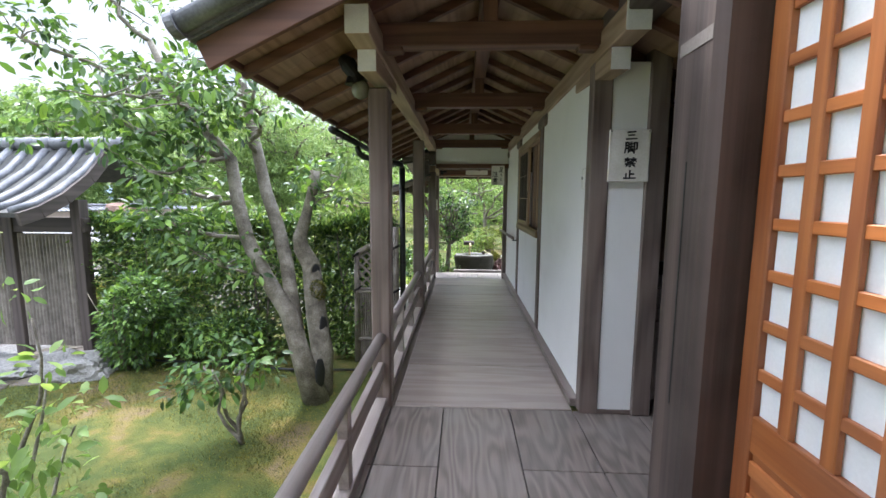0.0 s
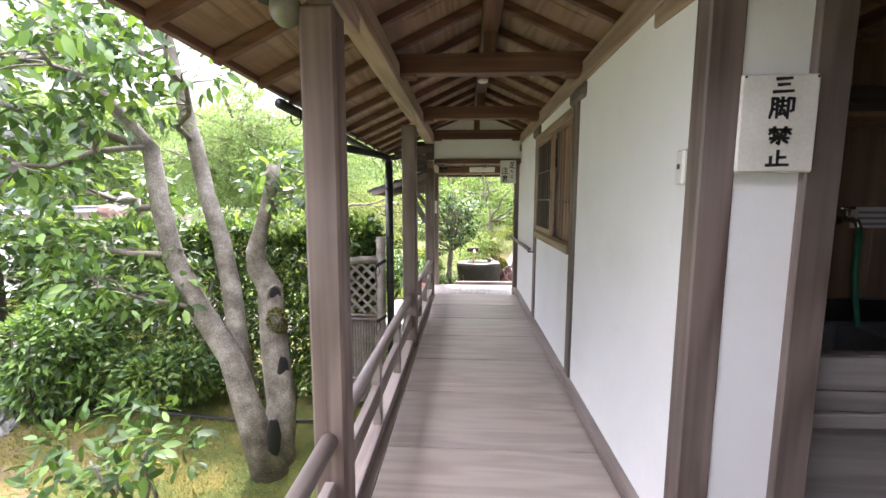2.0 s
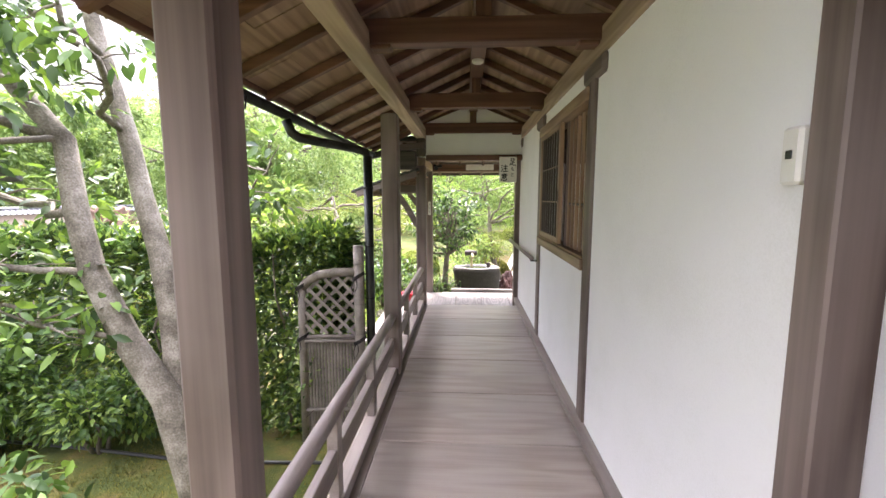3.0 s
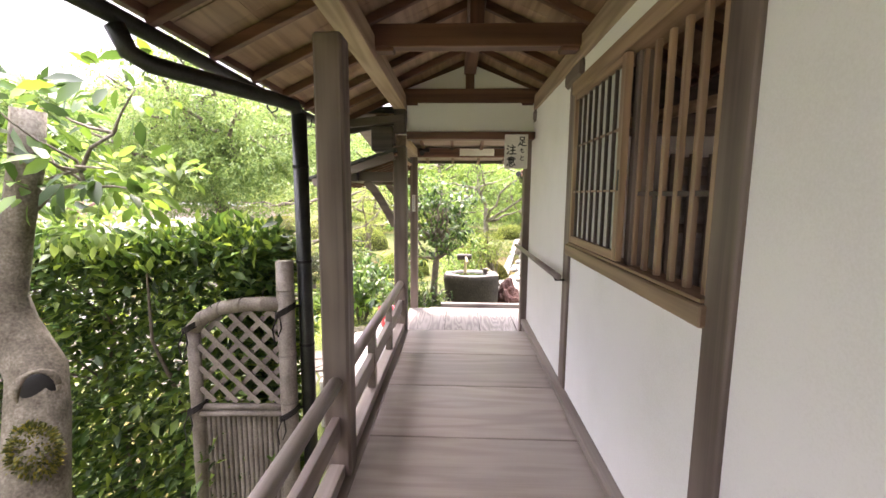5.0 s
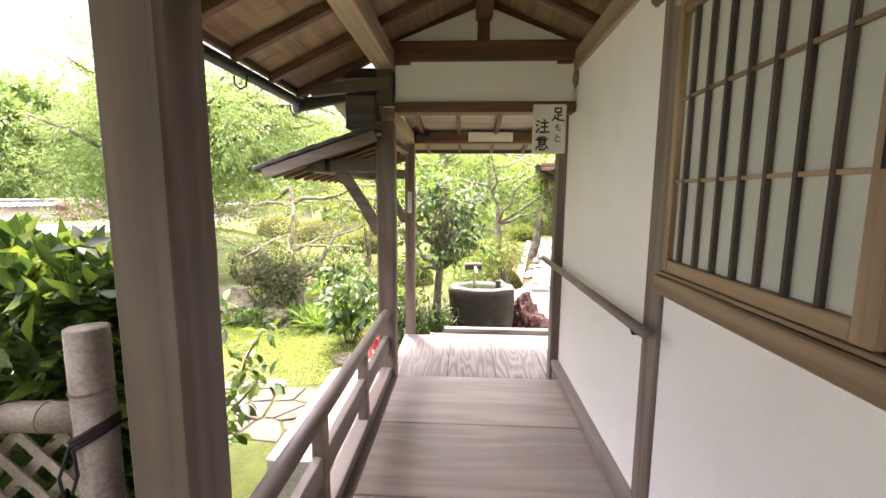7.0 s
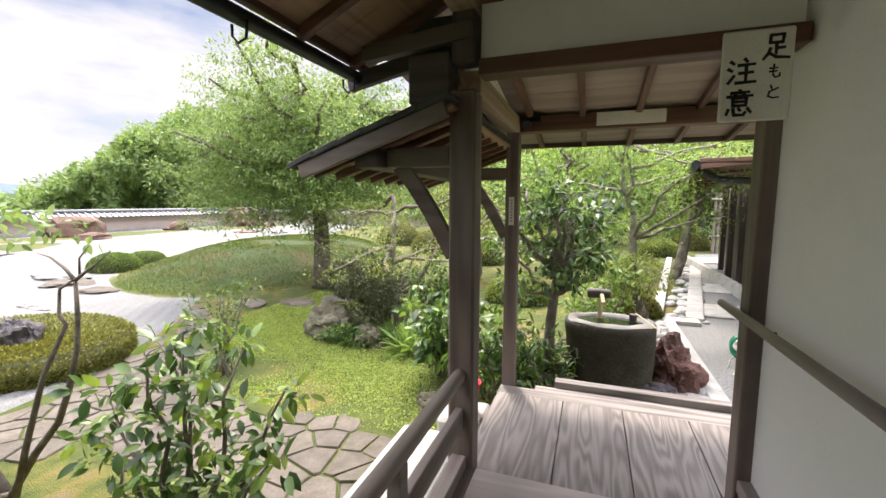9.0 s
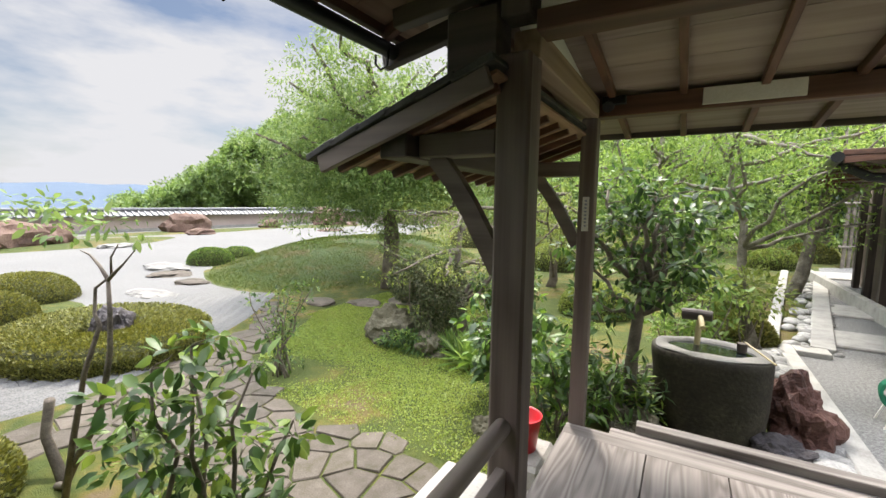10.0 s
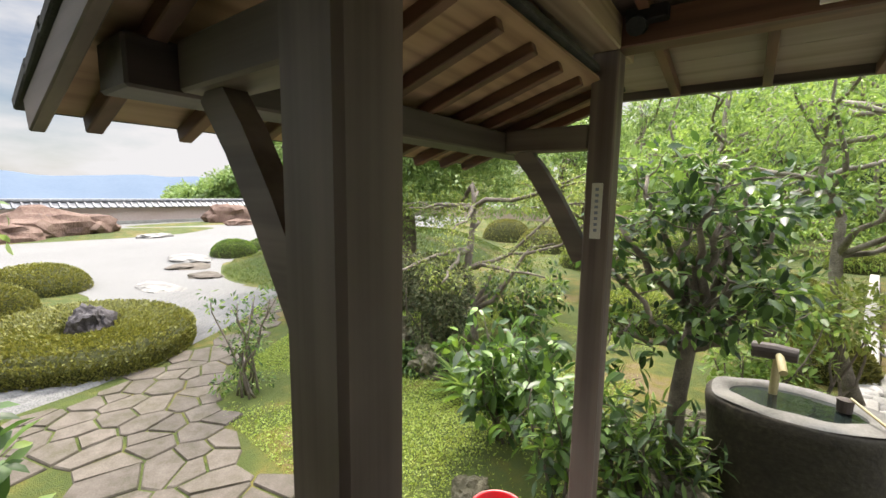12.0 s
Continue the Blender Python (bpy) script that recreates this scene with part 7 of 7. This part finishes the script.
for x0, x1 in ((-8.6, -7.5), (-7.3, -6.35), (-6.15, -5.35)):
    pn = part("panel_frame", box(x0, x1, 5.735, 5.75, GZ + 0.15, 0.98, 0.003), M["grey_z"], gh)
    m = int((x1 - x0) / 0.05)
    for i in range(m):
        part("bamboo_slat", tube([(x0 + 0.05 * (i + .5), 5.72, GZ + 0.15), (x0 + 0.05 * (i + .5), 5.72, 0.98)], 0.022, 6), M["bamboo"], pn)

# ---- bamboo wicket gate by the post ----
wk = empty("bamboo_gate", "low bamboo wicket gate with lattice top and rope ties", "gate")
GYY = 5.75
part("post", tube([(-0.84, GYY, GZ), (-0.835, GYY, 0.1), (-0.83, GYY, 1.11)], 0.047, 14), M["bamboo"], wk, "", True)
for z in (0.3, 0.58, 0.95):
    part("node_ring", tube([(-0.832, GYY, z - .004), (-0.832, GYY, z + .004)], 0.0495, 14), M["bamboo"], wk)
part("top_bar", tube([(-0.86, GYY, 0.87), (-1.05, GYY, 0.865), (-1.2, GYY, 0.84), (-1.31, GYY, 0.78), (-1.36, GYY, 0.72)], 0.04, 12), M["bamboo"], wk, "", True)
for x, z in ((-0.96, .868), (-1.08, .862), (-1.2, .84), (-1.3, .787)):
    part("node_ring", tube([(x - .003, GYY, z), (x + .003, GYY, z)], 0.043, 12), M["bamboo"], wk)
part("side_bar", tube([(-1.365, GYY, 0.74), (-1.37, GYY, 0.3), (-1.38, GYY, GZ)], 0.036, 12), M["bamboo"], wk, "", True)
for z in (0.26, 0.22, -0.45):
    part("cross_bar", tube([(-1.36, GYY - .01, z), (-0.86, GYY - .01, z + 0.012)], 0.02, 10), M["bamboo"], wk, "", True)
X0, X1, Z0, Z1 = -1.335, -0.875, 0.29, 0.83
for sgn in (-1, 1):
    for i in range(-6, 10):
        c = i * 0.125
        seg2 = []
        for x in np.linspace(X0, X1, 30):
            z = (Z0 + c + (x - X0)) if sgn > 0 else (Z0 + c + (X1 - x))
            if Z0 <= z <= Z1 - 0.12 * max(0, (-1.15 - x) / 0.2):
                seg2.append((x, GYY + 0.014 * sgn, z))
        if len(seg2) > 2:
            part("lattice_strip", beam(seg2[0], seg2[-1], 0.007, 0.03, 0.001), M["bamboo"], wk)
for i in range(17):
    x = -1.345 + 0.03 * i
    part("reed", tube([(x, GYY + 0.01, GZ + 0.06), (x, GYY + 0.01, 0.245)], 0.0135, 7), M["bamboo"], wk)
for x, z in ((-0.835, 0.82), (-0.835, 0.22), (-1.365, 0.72), (-1.37, 0.24)):
    tie = bmesh.new()
    for k in range(3):
        tube([(x + 0.052 * math.cos(a), GYY + 0.052 * math.sin(a), z + 0.012 * k + 0.03 * math.cos(a)) for a in np.linspace(0, 6.28, 14)], 0.006, 6, tie)
    tube([(x - 0.02, GYY - 0.055, z), (x - 0.05, GYY - 0.06, z - 0.08), (x - 0.04, GYY - 0.06, z - 0.15)], 0.004, 6, tie)
    tube([(x - 0.01, GYY - 0.055, z), (x - 0.0, GYY - 0.06, z - 0.07), (x - 0.02, GYY - 0.06, z - 0.12)], 0.004, 6, tie)
    tube([(x, GYY, z + .02), (x + 0.09 if x > -1 else x - 0.02, GYY + 0.06, z + .03)], 0.006, 6, tie)
    part("rope_tie", tie, M["rope"], wk, "black rope tie")
# irrigation pipe on the moss
tagged(part("garden_pipe", tube([(-5, 5.6, GZ + 0.03), (-3.5, 5.5, GZ + .03), (-2.2, 5.35, GZ + .03), (-1.0, 5.4, GZ + .03)], 0.015, 8), M["blackp"]), "thin black pipe lying along the hedge", "pipe")

# ---- grass and moss tufts ----
def blades(n, region, size, mat, name, label, up=1.0, z=None):
    p = region(n)
    o = unit(RNG.normal(0, 0.5, (len(p), 3)) + np.array([0, 0, up]))
    v, f = leaf_arrays(p, o, size, width=0.16, droop=-0.2)
    return tagged(fast(name, v, f, M[mat]), label, "grass", kind="stuff")


def lawn(n):
    x, y = RNG.uniform(-6.2, -0.9, n), RNG.uniform(8.9, 14.5, n)
    ok = (y > np.interp(x, [-6, -4.9, -4, -2.5, -1], [12.0, 9.95, 9.45, 9.3, 9.4])) & (np.hypot(x + 3.6, y - 12.6) > 0.7)
    dens = np.array([noise.noise((a * 0.8, c * 0.8, 0.5)) for a, c in zip(x, y)])
    ok &= dens + RNG.normal(0, 0.15, n) > -0.18
    return np.stack([x[ok], y[ok], np.full(ok.sum(), GZ - 0.002)], 1)


def mossy(n):
    x, y = RNG.uniform(-6, -0.7, n), RNG.uniform(0.5, 5.9, n)
    dens = np.array([noise.noise((a * 1.1, c * 1.1, 4.5)) for a, c in zip(x, y)])
    ok = dens + RNG.normal(0, 0.2, n) > -0.15
    return np.stack([x[ok], y[ok], np.full(ok.sum(), GZ - 0.002)], 1)


blades(95000, lawn, 0.028, "blade", "lawn_grass", "short bright grass on the garden lawn")
def clover(n):
    p = lawn(n)
    p[:, 2] += RNG.uniform(0.004, 0.022, len(p))
    return p


p = clover(110000)
v, f = leaf_arrays(p, unit(RNG.normal(0, 1, (len(p), 3)) * np.array([1, 1, 0.3])), 0.024, width=0.7, droop=0.0)
tagged(fast("lawn_clover", v, f, M["clover"]), "low clover-like leaves in the lawn", "grass", kind="stuff")
blades(110000, mossy, 0.03, "moss_tuft", "moss_tufts", "yellow-green moss tufts under the trees")

def hill_moss(n):
    x, y = RNG.uniform(-16, -4.5, n), RNG.uniform(12.2, 24, n)
    h = mound(x, y)
    dens = np.array([noise.noise((a * 0.6, c * 0.6, 8.5)) for a, c in zip(x, y)])
    ok = (h > 0.02) & (dens + RNG.normal(0, 0.2, n) > -0.2)
    return np.stack([x[ok], y[ok], GZ + h[ok] - 0.004], 1)


M["hill_moss"] = leaf_mat("hill_moss_leaf", [(0.035, 0.075, 0.007), (0.07, 0.12, 0.010), (0.14, 0.16, 0.014)], 0.7, 0.2, 1.0)
blades(150000, hill_moss, 0.055, "hill_moss", "hill_moss", "deep green moss and thin grass on the long hill")

# ---- flagstones ----
for i in np.nonzero(keep)[0]:
    c = seeds[i]
    d = np.hypot(seeds[:, 0] - c[0], seeds[:, 1] - c[1])
    near = [seeds[j] for j in np.argsort(d)[1:13]]
    poly = cell(c, near, rng.uniform(0.007, 0.015))
    if len(poly) >= 3:
        stone_slab(c, poly, GZ + 0.016 + rng.uniform(-.004, .004), 0.08, M["flag"], pav, "flagstone", rng)
